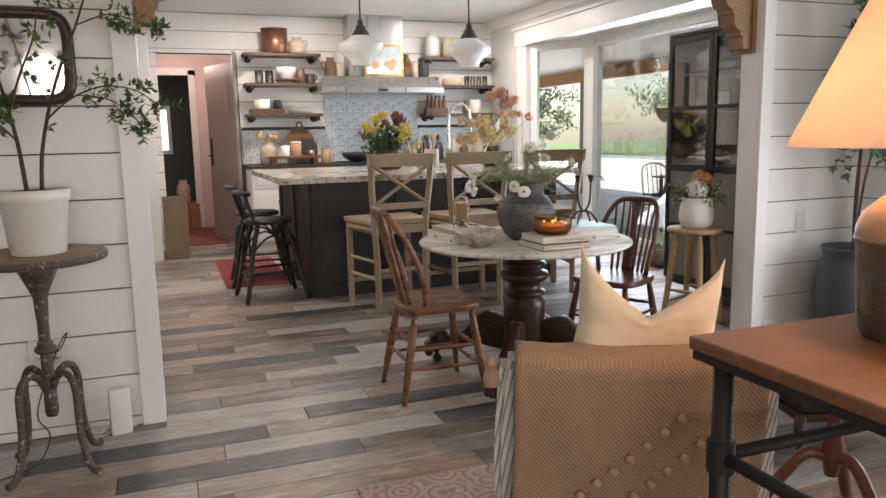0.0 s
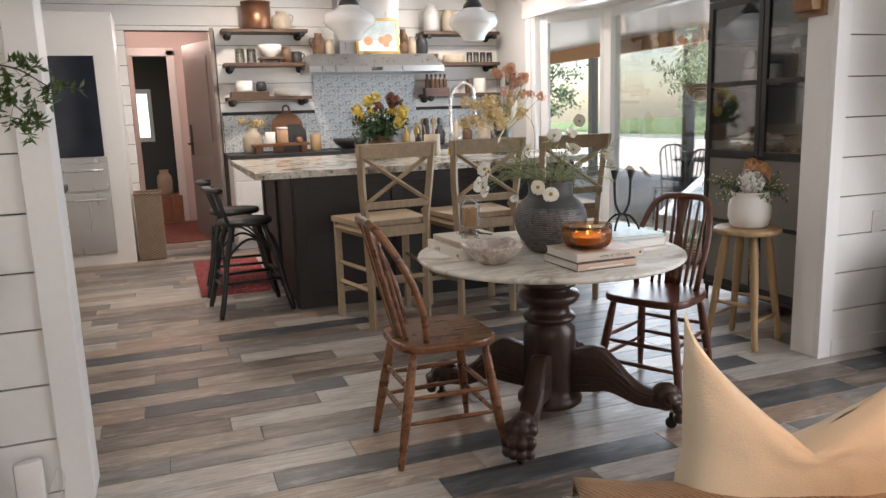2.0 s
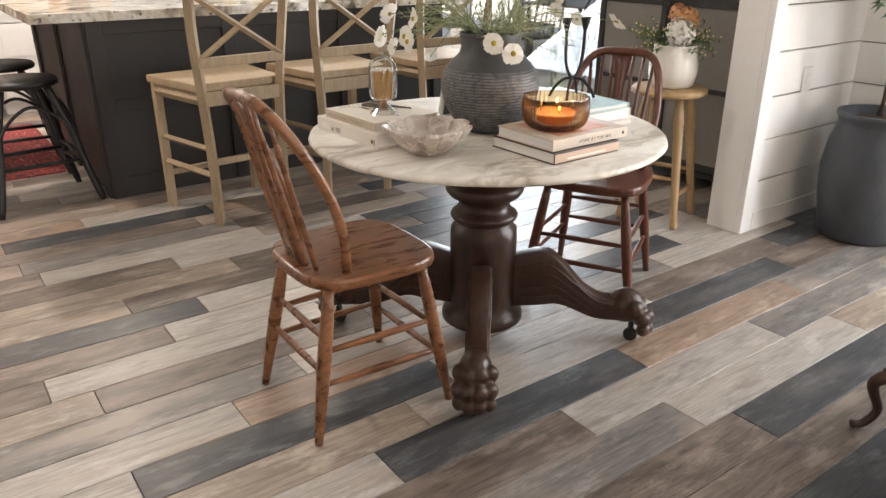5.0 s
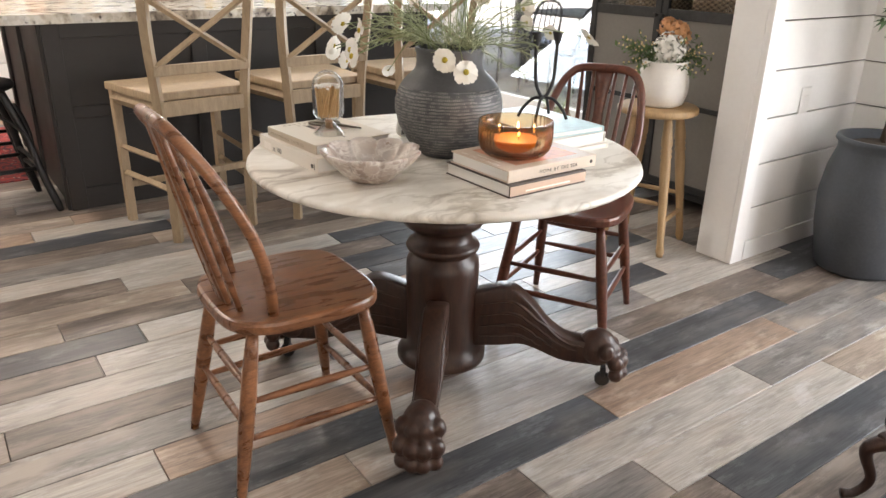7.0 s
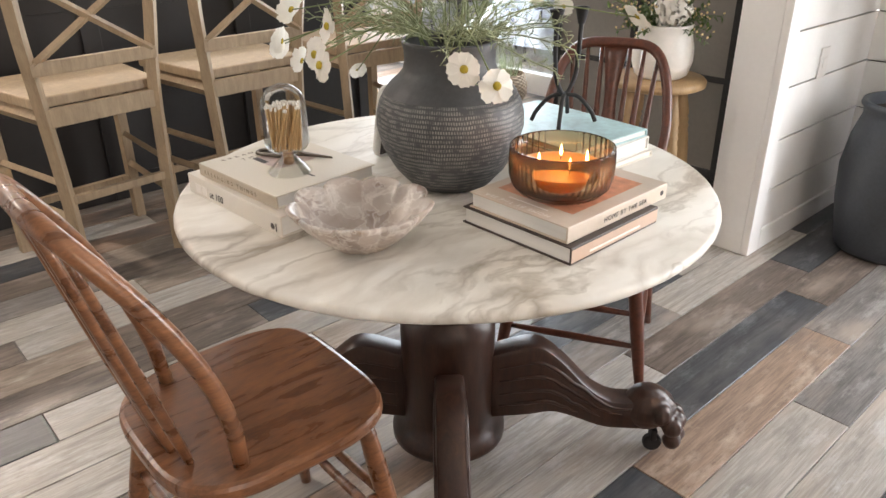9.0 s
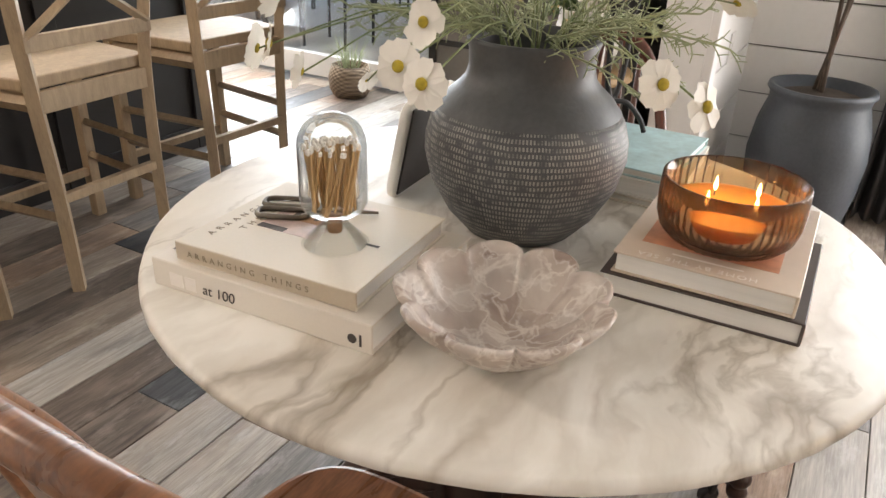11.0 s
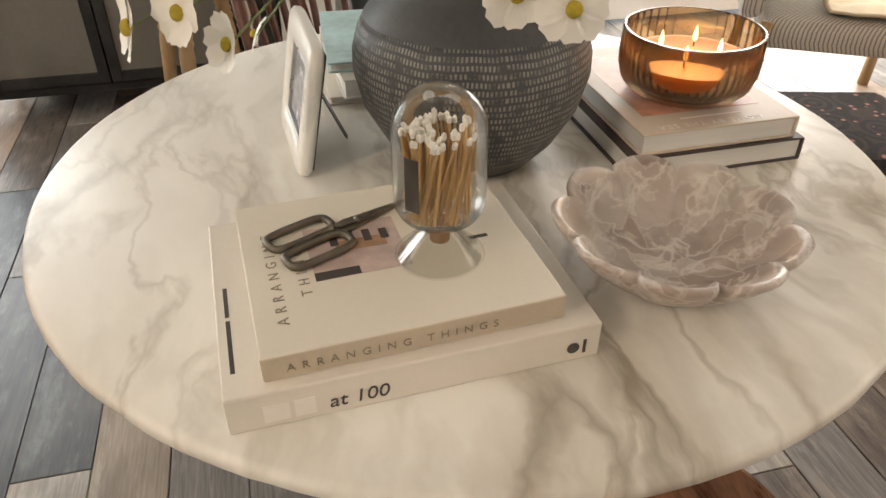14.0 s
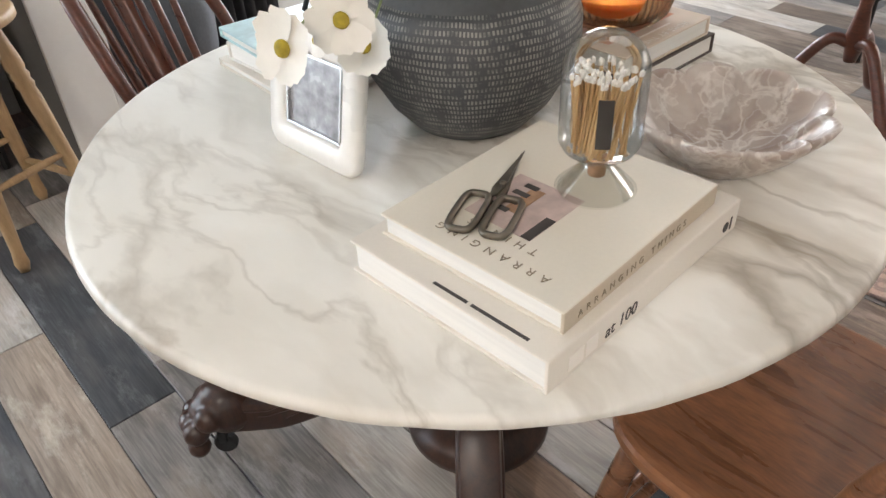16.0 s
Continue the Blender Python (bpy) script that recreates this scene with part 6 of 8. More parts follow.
def armchair():
    t = thing("armchair", "armchair in striped ticking with a wooden frame", "armchair", AM)
    W, H = 0.68, 0.735
    b = bmesh.new()
    rows = []
    for i in range(13):
        z = 0.12 + (H - 0.12) * i / 12
        y0 = 0.10 - 0.10 * (i / 12) ** 1.2
        rows.append([(x, y, z) for x, y in ((-0.02 * math.sin(math.pi * i / 12), y0 + 0.01), (W * 0.5, y0 - 0.02), (W + 0.02 * math.sin(math.pi * i / 12), y0 + 0.01), (W, y0 + 0.13), (0.0, y0 + 0.13))])
    vs = [[b.verts.new(p) for p in r] for r in rows]
    for p, q in zip(vs, vs[1:]):
        for k in range(5):
            b.faces.new((p[k], p[(k + 1) % 5], q[(k + 1) % 5], q[k]))
    b.faces.new(vs[0][::-1])
    b.faces.new(vs[-1])
    bmesh.ops.bevel(b, geom=b.edges[:], offset=0.02, segments=2, affect="EDGES")
    part("backrest", b, M_stripe, t)
    b = box(0.0, W, 0.1, 0.5, 0.14, 0.34, 0.03)
    part("seat_base", b, M_stripe, t)
    part("seat_cushion", box(0.07, W - 0.07, 0.2, 0.52, 0.34, 0.46, 0.04), M_stripe, t)
    for x in (0.03, W - 0.03):
        p = curve_points([(x, 0.08, 0.52), (x, 0.2, 0.53), (x, 0.36, 0.52), (x, 0.42, 0.5), (x, 0.44, 0.44), (x, 0.43, 0.3)], 6)
        part("arm", tube(p, 0.026, 10), M_stool, t, "pale wooden arm")
    for x in (0.05, W - 0.05):
        for y in (0.14, 0.46):
            part("leg", tube([(x, y, 0.15), (x, y, 0)], [0.028, 0.018], 10), M_stool, t)
    part("finial", lathe([(0, 0), (0.02, 0.002), (0.024, 0.02), (0.02, 0.04), (0.012, 0.046), (0.018, 0.06), (0.01, 0.075), (0, 0.078)], 18, m=pose(-0.02, 0.05, 0.66)), M_throwflat, t, "knotted corner tassel")


armchair()
t = thing("throw_blanket", "tan woven throw with pompoms over the armchair", "blanket", AM)
b = bmesh.new()
cols = []
N, K = 40, 34
for i in range(N):
    u = i / (N - 1)
    col = []
    for k in range(K):
        s = -0.62 + 1.0 * k / (K - 1)      # below zero: down the outside; above: over the top and inside
        x = 0.04 + 0.6 * u + 0.012 * noise.noise((u * 5, s * 4, 0)) - 0.05 * max(0, -s - 0.2) * (1 - u)
        if s < 0:
            hh = 0.75 + s
            y = -0.012 + 0.10 * (max(0, -s) / 0.67) ** 1.1 - 0.012
            y += 0.012 * noise.noise((u * 7, s * 6, 3)) + 0.014 * math.sin(u * 9 + s * 2) * min(1, -s * 2)
        else:
            a = min(s / 0.15, 1)
            y = -0.02 + 0.17 * a
            hh = 0.75 + 0.02 * math.sin(a * math.pi) - max(0, s - 0.15) * 0.95
        hh += 0.008 * noise.noise((u * 6, 1.7, 0)) * (1 if s > -0.1 else 0)
        col.append(b.verts.new((x, y - 0.01, hh)))
    cols.append(col)
for p, q in zip(cols, cols[1:]):
    for k in range(K - 1):
        b.faces.new((p[k], q[k], q[k + 1], p[k + 1]))
c = part("cloth", b, M_throw, t, "honeycomb-woven tan cloth")
c.modifiers.new("thick", "SOLIDIFY").thickness = 0.012
b = bmesh.new()
bmesh.ops.create_icosphere(b, subdivisions=2, radius=0.0125)
for v in b.verts:
    v.co *= 1 + 0.12 * noise.noise(v.co * 300)
pom = bpy.data.meshes.new("pompom")
for f in b.faces:
    f.smooth = True
b.to_mesh(pom), pom.materials.append(M_throwflat)
rnd = random.Random(3)
for lane in range(2):
    for k in range(9):
        f = k / 8
        u = 0.14 + 0.52 * f + lane * 0.15
        s = -0.44 + 0.3 * f - lane * 0.03
        if u > 0.99:
            continue
        o = new("pompom", pom)
        o.parent = t
        y = -0.034 + 0.10 * (-s / 0.67) ** 1.1
        o.location = (0.04 + 0.6 * u, y - 0.012 + 0.014 * math.sin(u * 9 + s * 2) * min(1, -s * 2), 0.75 + s)
t = thing("throw_pillow", "cream linen pillow with a dented top", "pillow", AM @ pose(0.375, 0.13, 0.775, -14, 7, 0))
b = bmesh.new()
bmesh.ops.create_grid(b, x_segments=28, y_segments=28, size=1)
bot = b.copy()
for g, side in ((b, 1), (bot, -1)):
    for v in g.verts:
        x, y = v.co.x, v.co.y
        e = (1 - x ** 4) * (1 - y ** 4)
        pinch = 1 - 0.09 * (1 - abs(x * y) ** 0.7)
        dent = 0.165 * max(0, y) ** 1.2 * (1 - abs(x)) ** 0.58
        v.co = Vector((x * 0.192 * (0.97 if y > 0 else 1) * pinch, side * (0.07 * max(0, e) ** 0.6) + 0.006 * noise.noise((x * 4, y * 4, side)), y * 0.225 * pinch - dent + 0.0))
tmp = bpy.data.meshes.new("pillow_back")
bot.to_mesh(tmp)
bot.free()
b.from_mesh(tmp)
bpy.data.meshes.remove(tmp)
bmesh.ops.remove_doubles(b, verts=b.verts[:], dist=0.002)
bmesh.ops.recalc_face_normals(b, faces=b.faces[:])
part("cushion", b, M_linen, t)

# ---- console table with lamp ----
t = thing("console_table", "console table with a wooden top and black pipe frame", "console table", pose(1.25, -0.4, 0))
part("top", box(0, 1.15, 0, 0.8, 0.858, 0.886, 0.005), M_top, t, "warm brown plank top", False)
part("apron", box(0.006, 1.144, 0.006, 0.794, 0.838, 0.857, 0.003), M_black, t, "dark metal edge frame", False)
for x in (0.05, 1.1):
    for y in (0.05, 0.75):
        part("leg", tube([(x, y, 0), (x, y, 0.84)], 0.021, 12), M_black, t)
        for z in (0.28, 0.64):
            part("fitting", lathe([(0.021, -0.035), (0.028, -0.033), (0.028, 0.033), (0.021, 0.035)], 16, m=pose(x, y, z)), M_black, t)
for z in (0.28, 0.64):
    for y in (0.05, 0.75):
        part("rail", tube([(0.07, y, z), (1.08, y, z)], 0.014, 10), M_black, t)
    for x in (0.05, 1.1):
        part("rail", tube([(x, 0.07, z), (x, 0.73, z)], 0.014, 10), M_black, t)
LX, LY = 1.64, 0.2
t = thing("table_lamp", "lit table lamp with a cone shade and stoneware base", "lamp", pose(LX, LY, 0.886))
part("base", lathe([(0, 0), (0.095, 0), (0.105, 0.01), (0.112, 0.05), (0.118, 0.15), (0.12, 0.185), (0.124, 0.19), (0.124, 0.2), (0, 0.2)], 48), M_lampbase, t, "dark brown glazed base")
part("shoulder", lathe([(0.122, 0.2), (0.122, 0.215), (0.112, 0.245), (0.08, 0.275), (0.04, 0.295), (0.022, 0.305), (0.02, 0.33), (0, 0.33)], 48), M_lampshoulder, t, "tan glazed shoulder")
part("stem", tube([(0, 0, 0.33), (0, 0, 0.46)], 0.008, 10), M_brass, t)
b = lathe([(0.255, 0.375), (0.11, 0.68), (0.107, 0.68), (0.252, 0.375)], 56)
sh = part("shade", b, M_shade, t, "cream linen cone shade")
b = lathe([(0.105, 0.676), (0.1, 0.676), (0.1, 0.679), (0.105, 0.679)], 40)
part("shade_ring", b, M_brass, t)

# ---- footstool, side table, rug ----
t = thing("rug", "faded rose and beige patterned area rug", "rug", pose(0, 0, 0))
part("rug_cloth", box(0.86, 1.8, -2.2, 1.72, 0.001, 0.012, 0.004), M_rug, t, smooth=False)
t = thing("footstool", "black footstool with floral needlepoint and curved legs", "footstool", pose(2.763, 1.374, 0, 0, 0, -15))
part("cushion", box(-0.23, 0.23, -0.19, 0.19, 0.2, 0.31, 0.04), M_needle, t, "floral needlepoint cushion")
part("frame", box(-0.225, 0.225, -0.185, 0.185, 0.17, 0.205, 0.008), M_mahog, t, "dark wooden frame")
for sx in (-1, 1):
    for sy in (-1, 1):
        p = curve_points([(sx * 0.2, sy * 0.16, 0.19), (sx * 0.235, sy * 0.19, 0.15), (sx * 0.215, sy * 0.175, 0.07), (sx * 0.235, sy * 0.19, 0.02), (sx * 0.265, sy * 0.205, 0.014)], 6)
        part("leg", tube(p, [0.024 - 0.012 * math.sin(math.pi * 0.5 * min(1, 1.5 * i / len(p))) for i in range(len(p))], 10), M_mahog, t, "curved cabriole leg")
t = thing("tripod_table", "small red mahogany tripod side table", "side table", pose(2.2, 0.85, 0))
part("top", lathe([(0, 0.6), (0.22, 0.6), (0.235, 0.608), (0.235, 0.62), (0, 0.622)], 40), M_chair2, t)
part("column", lathe([(0, 0.2), (0.02, 0.2), (0.035, 0.28), (0.02, 0.38), (0.028, 0.5), (0.03, 0.6), (0, 0.6)], 24), M_chair2, t)
for k in range(3):
    a = TAU * k / 3 + 0.5
    p = curve_points([(r * math.cos(a), r * math.sin(a), z) for r, z in ((0.01, 0.26), (0.08, 0.27), (0.16, 0.17), (0.24, 0.05), (0.28, 0.02))], 5)
    part("leg", tube(p, 0.02, 8), M_chair2, t)

# ---- kitchen: island, seats ----
IZ = 0.98
t = thing("kitchen_island", "large espresso-painted kitchen island", "kitchen island", pose(0, 0, 0))
part("body", box(1.365, 3.56, 5.05, 6.7, 0.0, 0.934, 0.004), M_island, t, smooth=False)
for x0, x1 in ((1.36, 1.44), (2.06, 2.14), (2.78, 2.86), (3.49, 3.565)):
    part("stile", box(x0, x1, 5.03, 5.05, 0.0, 0.934, 0.003), M_island, t, smooth=False)
for x0, x1 in ((1.44, 2.06), (2.14, 2.78), (2.86, 3.49)):
    for z0, z1 in ((0.0, 0.11), (0.47, 0.53), (0.86, 0.934)):
        part("rail", box(x0, x1, 5.034, 5.05, z0, z1, 0.003), M_island, t, smooth=False)
for y0, y1 in ((5.05, 5.13), (5.84, 5.92), (6.62, 6.7)):
    part("stile", box(1.345, 1.364, y0, y1, 0.0, 0.934, 0.003), M_island, t, smooth=False)
t = thing("island_worktop", "speckled cream and black granite worktop with a rough edge", "worktop", pose(0, 0, 0))
b = box(1.105, 3.68, 4.93, 6.86, 0.936, IZ)
bmesh.ops.subdivide_edges(b, edges=b.edges[:], cuts=24, use_grid_fill=True)
for v in b.verts:
    if v.co.z < IZ - 0.002:
        d = Vector((v.co.x - 2.4, v.co.y - 5.9, 0)).normalized()
        v.co += d * 0.006 * noise.noise(v.co * 28)
part("slab", b, M_granite, t)


def bar_chair(m):
    t = thing("bar_chair", "weathered oak counter chair with a crossed back", "bar chair", m, "chairs at the island")
    w0, w1 = 0.19, 0.265
    posts = {}
    for s in (-1, 1):
        p = curve_points([(s * w0, -0.215, 0), (s * w0, -0.215, 0.3), (s * 0.205, -0.215, 0.66), (s * 0.225, -0.235, 0.9), (s * 0.24, -0.275, 1.16)], 5)
        b = tube(p, 0.026, 4)
        part("back_post", b, M_bar, t, smooth=False)
        part("front_leg", box(s * 0.245 - 0.02, s * 0.245 + 0.02, 0.2, 0.24, 0, 0.65, 0.003), M_bar, t, smooth=False)
    part("seat", prism([(-0.225, -0.2), (0.225, -0.2), (0.275, 0.25), (-0.275, 0.25)], 0.65, 0.688, 0.006), M_bar, t, smooth=False)
    part("apron", box(-0.24, 0.24, 0.205, 0.228, 0.585, 0.65, 0.002), M_bar, t, smooth=False)
    part("apron", box(-0.2, 0.2, -0.228, -0.205, 0.585, 0.65, 0.002), M_bar, t, smooth=False)
    for s in (-1, 1):
        part("apron", tube([(s * 0.2, -0.2, 0.617), (s * 0.245, 0.21, 0.617)], 0.026, 4, flat=1.2), M_bar, t, smooth=False)
        part("stretcher", tube([(s * 0.192, -0.2, 0.25), (s * 0.245, 0.21, 0.25)], 0.017, 4), M_bar, t, smooth=False)
        part("stretcher", tube([(s * 0.194, -0.2, 0.38), (s * 0.245, 0.21, 0.38)], 0.015, 4), M_bar, t, smooth=False)
    part("stretcher", box(-0.245, 0.245, 0.208, 0.232, 0.17, 0.2, 0.002), M_bar, t, smooth=False)
    part("stretcher", box(-0.19, 0.19, -0.227, -0.203, 0.3, 0.33, 0.002), M_bar, t, smooth=False)
    rail = prism([(-0.262, 0), (0.262, 0), (0.268, 0.09), (-0.268, 0.09)], -0.013, 0.013, 0.003)
    part("top_rail", rail, M_bar, t, smooth=False, m=axes((0, -0.262, 1.075), (1, 0, 0), (0, -0.15, 1)))
    part("lower_rail", box(-0.22, 0.22, -0.25, -0.225, 0.765, 0.81, 0.003), M_bar, t, smooth=False)
    for s in (-1, 1):
        part("cross_brace", tube([(-s * 0.205, -0.24 + 0.003 * s, 0.8), (s * 0.222, -0.262 + 0.003 * s, 1.085)], 0.0155, 4, flat=0.9), M_bar, t, smooth=False)
    return t


first = bar_chair(pose(1.854, 4.548, 0, 0, 0, 6))
copy_thing(first, pose(2.475, 4.54, 0, 0, 0, 2))
copy_thing(first, pose(3.14, 4.555, 0, 0, 0, -2))


def bentwood_stool(m):
    t = thing("bentwood_stool", "black bentwood counter stool with a low back", "stool", m, "black stools at the island end")
    part("seat", lathe([(0, 0.615), (0.175, 0.615), (0.19, 0.622), (0.192, 0.64), (0.182, 0.652), (0, 0.645)], 36), M_blackwood, t)
    at = []
    for a in (45, 135, 225, 315):
        c, s = math.cos(radians(a)), math.sin(radians(a))
        back = c < 0
        top = Vector((0.145 * c / 0.707 * 0.72, 0.145 * s / 0.707 * 0.72, 0.62))
        foot = Vector((0.26 * c / 0.707 * 0.98 if not back else -0.245, 0.21 * s / 0.707, 0))
        p = curve_points([top, top.lerp(foot, 0.35) + Vector((0.015 * c, 0.01 * s, 0)), top.lerp(foot, 0.7), foot], 5)
        part("leg", tube(p, [0.019] * (len(p) - 1) + [0.016], 10), M_blackwood, t)
        at.append((top, foot))
    for k in range(4):
        p, q = at[k], at[(k + 1) % 4]
        for z in (0.2, 0.27) if k % 2 else (0.23,):
            part("stretcher", tube([p[1].lerp(p[0], z / 0.62), q[1].lerp(q[0], z / 0.62)], 0.011, 8), M_blackwood, t)
        a, c = p[1].lerp(p[0], 0.42), q[1].lerp(q[0], 0.42)
        mid = (a + c) / 2
        part("bentwood_arch", tube(curve_points([a, a.lerp(mid, 0.2) + Vector((0, 0, 0.16)), mid * 0.92 + Vector((0, 0, 0.285)), c.lerp(mid, 0.2) + Vector((0, 0, 0.16)), c], 6), 0.0085, 8), M_blackwood, t)
    for s in (-1, 1):
        part("back_post", tube(curve_points([(-0.13, s * 0.13, 0.62), (-0.165, s * 0.14, 0.72), (-0.21, s * 0.145, 0.88)], 6), 0.0145, 10), M_blackwood, t)
    p = curve_points([(-0.185, -0.165, 0.865), (-0.225, -0.1, 0.87), (-0.24, 0, 0.872), (-0.225, 0.1, 0.87), (-0.185, 0.165, 0.865)], 6)
    part("back_rail", tube(p, 0.036, 10, flat=0.55), M_blackwood, t)
    return t


first = bentwood_stool(pose(1.04, 5.26, 0, 0, 0, 6))
copy_thing(first, pose(1.03, 5.92, 0, 0, 0, -3))
t = thing("red_rug", "small red patterned rug beside the island", "rug", pose(0, 0, 0))
part("mat", box(0.72, 1.3, 5.75, 7.3, 0.001, 0.009, 0.003), M_redrug, t, smooth=False)


# ---- back run: cabinets, worktop, tiles, hood ----
def base_cabinet(x0, x1, drawers):
    t = thing("base_cabinet", "white painted base cabinet with drawers", "cabinet", pose(0, 0, 0), "kitchen base cabinets")
    part("body", box(x0, x1, 7.76, 8.33, 0.1, 0.935, 0.002), M_white, t, smooth=False)
    part("plinth", box(x0, x1, 7.82, 8.33, 0, 0.099), M_white, t, smooth=False)
    z = 0.12
    for h in drawers:
        d = part("drawer", box(x0 + 0.012, x1 - 0.012, 7.738, 7.758, z, z + h - 0.012, 0.004), M_white, t, smooth=False)
        part("inset", box(x0 + 0.06, x1 - 0.06, 7.733, 7.737, z + 0.04, z + h - 0.052, 0.002), M_white, d, smooth=False)
        part("knob", lathe([(0, 0), (0.006, 0), (0.006, 0.014), (0.014, 0.02), (0.012, 0.028), (0, 0.03)], 12, m=pose((x0 + x1) / 2, 7.737, z + h / 2, 90)), M_black, d)
        z += h


for x0, x1 in ((1.2, 1.78), (1.785, 2.32), (3.28, 3.85), (3.855, 4.42)):
    base_cabinet(x0, x1, (0.3, 0.3, 0.2))
t = thing("cooking_range", "steel cooking range with a black top", "range", pose(0, 0, 0))
part("body", box(2.325, 3.275, 7.72, 8.33, 0.03, 0.94, 0.004), M_steel, t, smooth=False)
part("cooktop", box(2.325, 3.275, 7.72, 8.33, 0.941, 0.99, 0.004), M_black, t, "black cooktop", False)
for x in (2.45, 2.62, 2.98, 3.15):
    part("dial", lathe([(0, 0), (0.022, 0), (0.02, 0.03), (0, 0.031)], 16, m=pose(x, 7.72, 0.87, 90)), M_black, t)
part("handle", tube([(2.42, 7.67, 0.76), (3.18, 7.67, 0.76)], 0.012, 10), M_chrome, t)
for x0, x1 in ((1.18, 2.322), (3.278, 4.44)):
    t = thing("worktop", "black stone worktop along the back wall", "worktop", pose(0, 0, 0))
    part("slab", box(x0, x1, 7.71, 8.33, 0.937, IZ, 0.004), M_slate, t, smooth=False)
bs = structure("backsplash", box(1.18, 4.44, 8.3262, 8.333, 0.981, 1.42), M_sub, "blue-grey patterned cement tiles", "tiles")
tile_me = bpy.data.meshes.new("tile")
b = box(-0.0993, 0.0993, -0.004, 0.004, -0.0993, 0.0993, 0.0015)
b.to_mesh(tile_me)
b.free()
tile_me.materials.append(M_tile)
k = 0
for i in range(16):
    for j in range(5):
        x, z = 1.285 + 0.2 * i, 1.085 + 0.2 * j
        if j >= 2 and not 2.1 < x < 3.45:
            continue
        o = new("tile", tile_me)
        o.parent = bs
        o.location = (x, 8.3215, z)
t = thing("pot_filler", "chrome wall-mounted pot filler tap", "tap", pose(2.62, 8.317, 1.32))
part("arm", tube(curve_points([(0, 0, 0), (0, -0.05, 0), (0.02, -0.07, 0.0), (0.22, -0.08, 0.0), (0.24, -0.08, -0.02), (0.24, -0.08, -0.1)], 5), 0.009, 8), M_chrome, t)
part("flange", lathe([(0, 0), (0.03, 0), (0.03, 0.008), (0, 0.01)], 20, m=pose(0, 0, 0, 90)), M_chrome, t)
part("valve", tube([(0.0, -0.05, 0.0), (0.0, -0.05, 0.06)], 0.007, 8), M_chrome, t)

t = thing("range_hood", "wide stainless range hood with a chimney", "range hood", pose(0, 0, 0))
b = bmesh.new()
lo = [(2.05, 7.78, 1.80), (3.55, 7.78, 1.80), (3.55, 8.33, 1.80), (2.05, 8.33, 1.80)]
mid = [(2.05, 7.78, 1.86), (3.55, 7.78, 1.86), (3.55, 8.33, 1.86), (2.05, 8.33, 1.86)]
hi = [(2.12, 7.95, 2.0), (3.48, 7.95, 2.0), (3.48, 8.33, 2.0), (2.12, 8.33, 2.0)]
vs = [[b.verts.new(p) for p in r] for r in (lo, mid, hi)]
for p, q in zip(vs, vs[1:]):
    for i in range(4):
        b.faces.new((p[i], p[(i + 1) % 4], q[(i + 1) % 4], q[i]))
b.faces.new(vs[0][::-1])
b.faces.new(vs[2])
part("canopy", b, M_steel, t, smooth=False)
part("chimney", box(2.45, 3.13, 8.06, 8.33, 2.0, CEIL - 0.001, 0.003), M_steel, t, "steel chimney", False)
part("badge", box(2.72, 2.84, 7.776, 7.7795, 1.815, 1.845), M_chrome, t, "small maker's badge", False)


def pipe_shelf(x0, x1, z, label):
    t = thing("wall_shelf", label, "shelf", pose(0, 0, 0), "shelves by the hood")
    part("board", box(x0, x1, 8.06, 8.33, z, z + 0.036, 0.004), M_shelf, t, smooth=False)
    for x in (x0 + 0.07, x1 - 0.07):
        br = part("bracket", tube([(x, 8.333, z - 0.02), (x, 8.07, z - 0.02)], 0.014, 10), M_black, t, "black pipe bracket")
        part("flange", lathe([(0, 0), (0.042, 0), (0.042, 0.01), (0.022, 0.014), (0.02, 0.03), (0, 0.03)], 20, m=pose(x, 8.333, z - 0.02, 90)), M_black, br)
        part("end_cap", lathe([(0, 0), (0.024, 0.0), (0.03, 0.012), (0.03, 0.035), (0.024, 0.046), (0, 0.048)], 20, m=pose(x, 8.09, z - 0.02, 90)), M_black, br)


SL, SR = (1.225, 2.115), (3.42, 4.37)
SZ = (1.54, 1.89, 2.235)
for z in SZ:
    pipe_shelf(*SL, z - 0.005, "dark walnut wall shelf on black pipe brackets")
    pipe_shelf(*SR, z - 0.015, "dark walnut wall shelf on black pipe brackets")
T3, T2, T1 = SZ[2] + 0.0312, SZ[1] + 0.0312, SZ[0] + 0.0312
G = 8.19
jar("copper_pot", "tall aged copper pot on the top shelf", "pot", 1.6, G, T3, straight(0.15, 0.27), M_copper, lid=([(0, 0.272), (0.155, 0.272), (0.157, 0.282), (0, 0.29)], M_copper))
jar("stoneware_jug", "beige stoneware jug on the top shelf", "jug", 1.86, G, T3, round_jar(0.1, 0.19, 0.55), M_stone, handle=(0.08, 0.05, 0.16, 0.04, 0))
for x in (1.4, 1.52):
    jar("glass_jar", "clear glass storage jar on a shelf", "jar", x, G, T2, straight(0.05, 0.15), M_glass)
t = jar("mixing_bowl", "white footed mixing bowl on a wooden riser", "bowl", 1.72, G, T2 + 0.06, open_bowl(0.125, 0.13), M_ceramic)
t = thing("wooden_riser", "small brown wooden riser on a shelf", "riser", pose(1.72, G, T2))
part("top", box(-0.13, 0.13, -0.07, 0.07, 0.038, 0.059, 0.004), M_shelf, t, smooth=False)
for s in (-0.1, 0.1):
    part("foot", box(s - 0.012, s + 0.012, -0.05, 0.05, 0, 0.037), M_shelf, t, smooth=False)
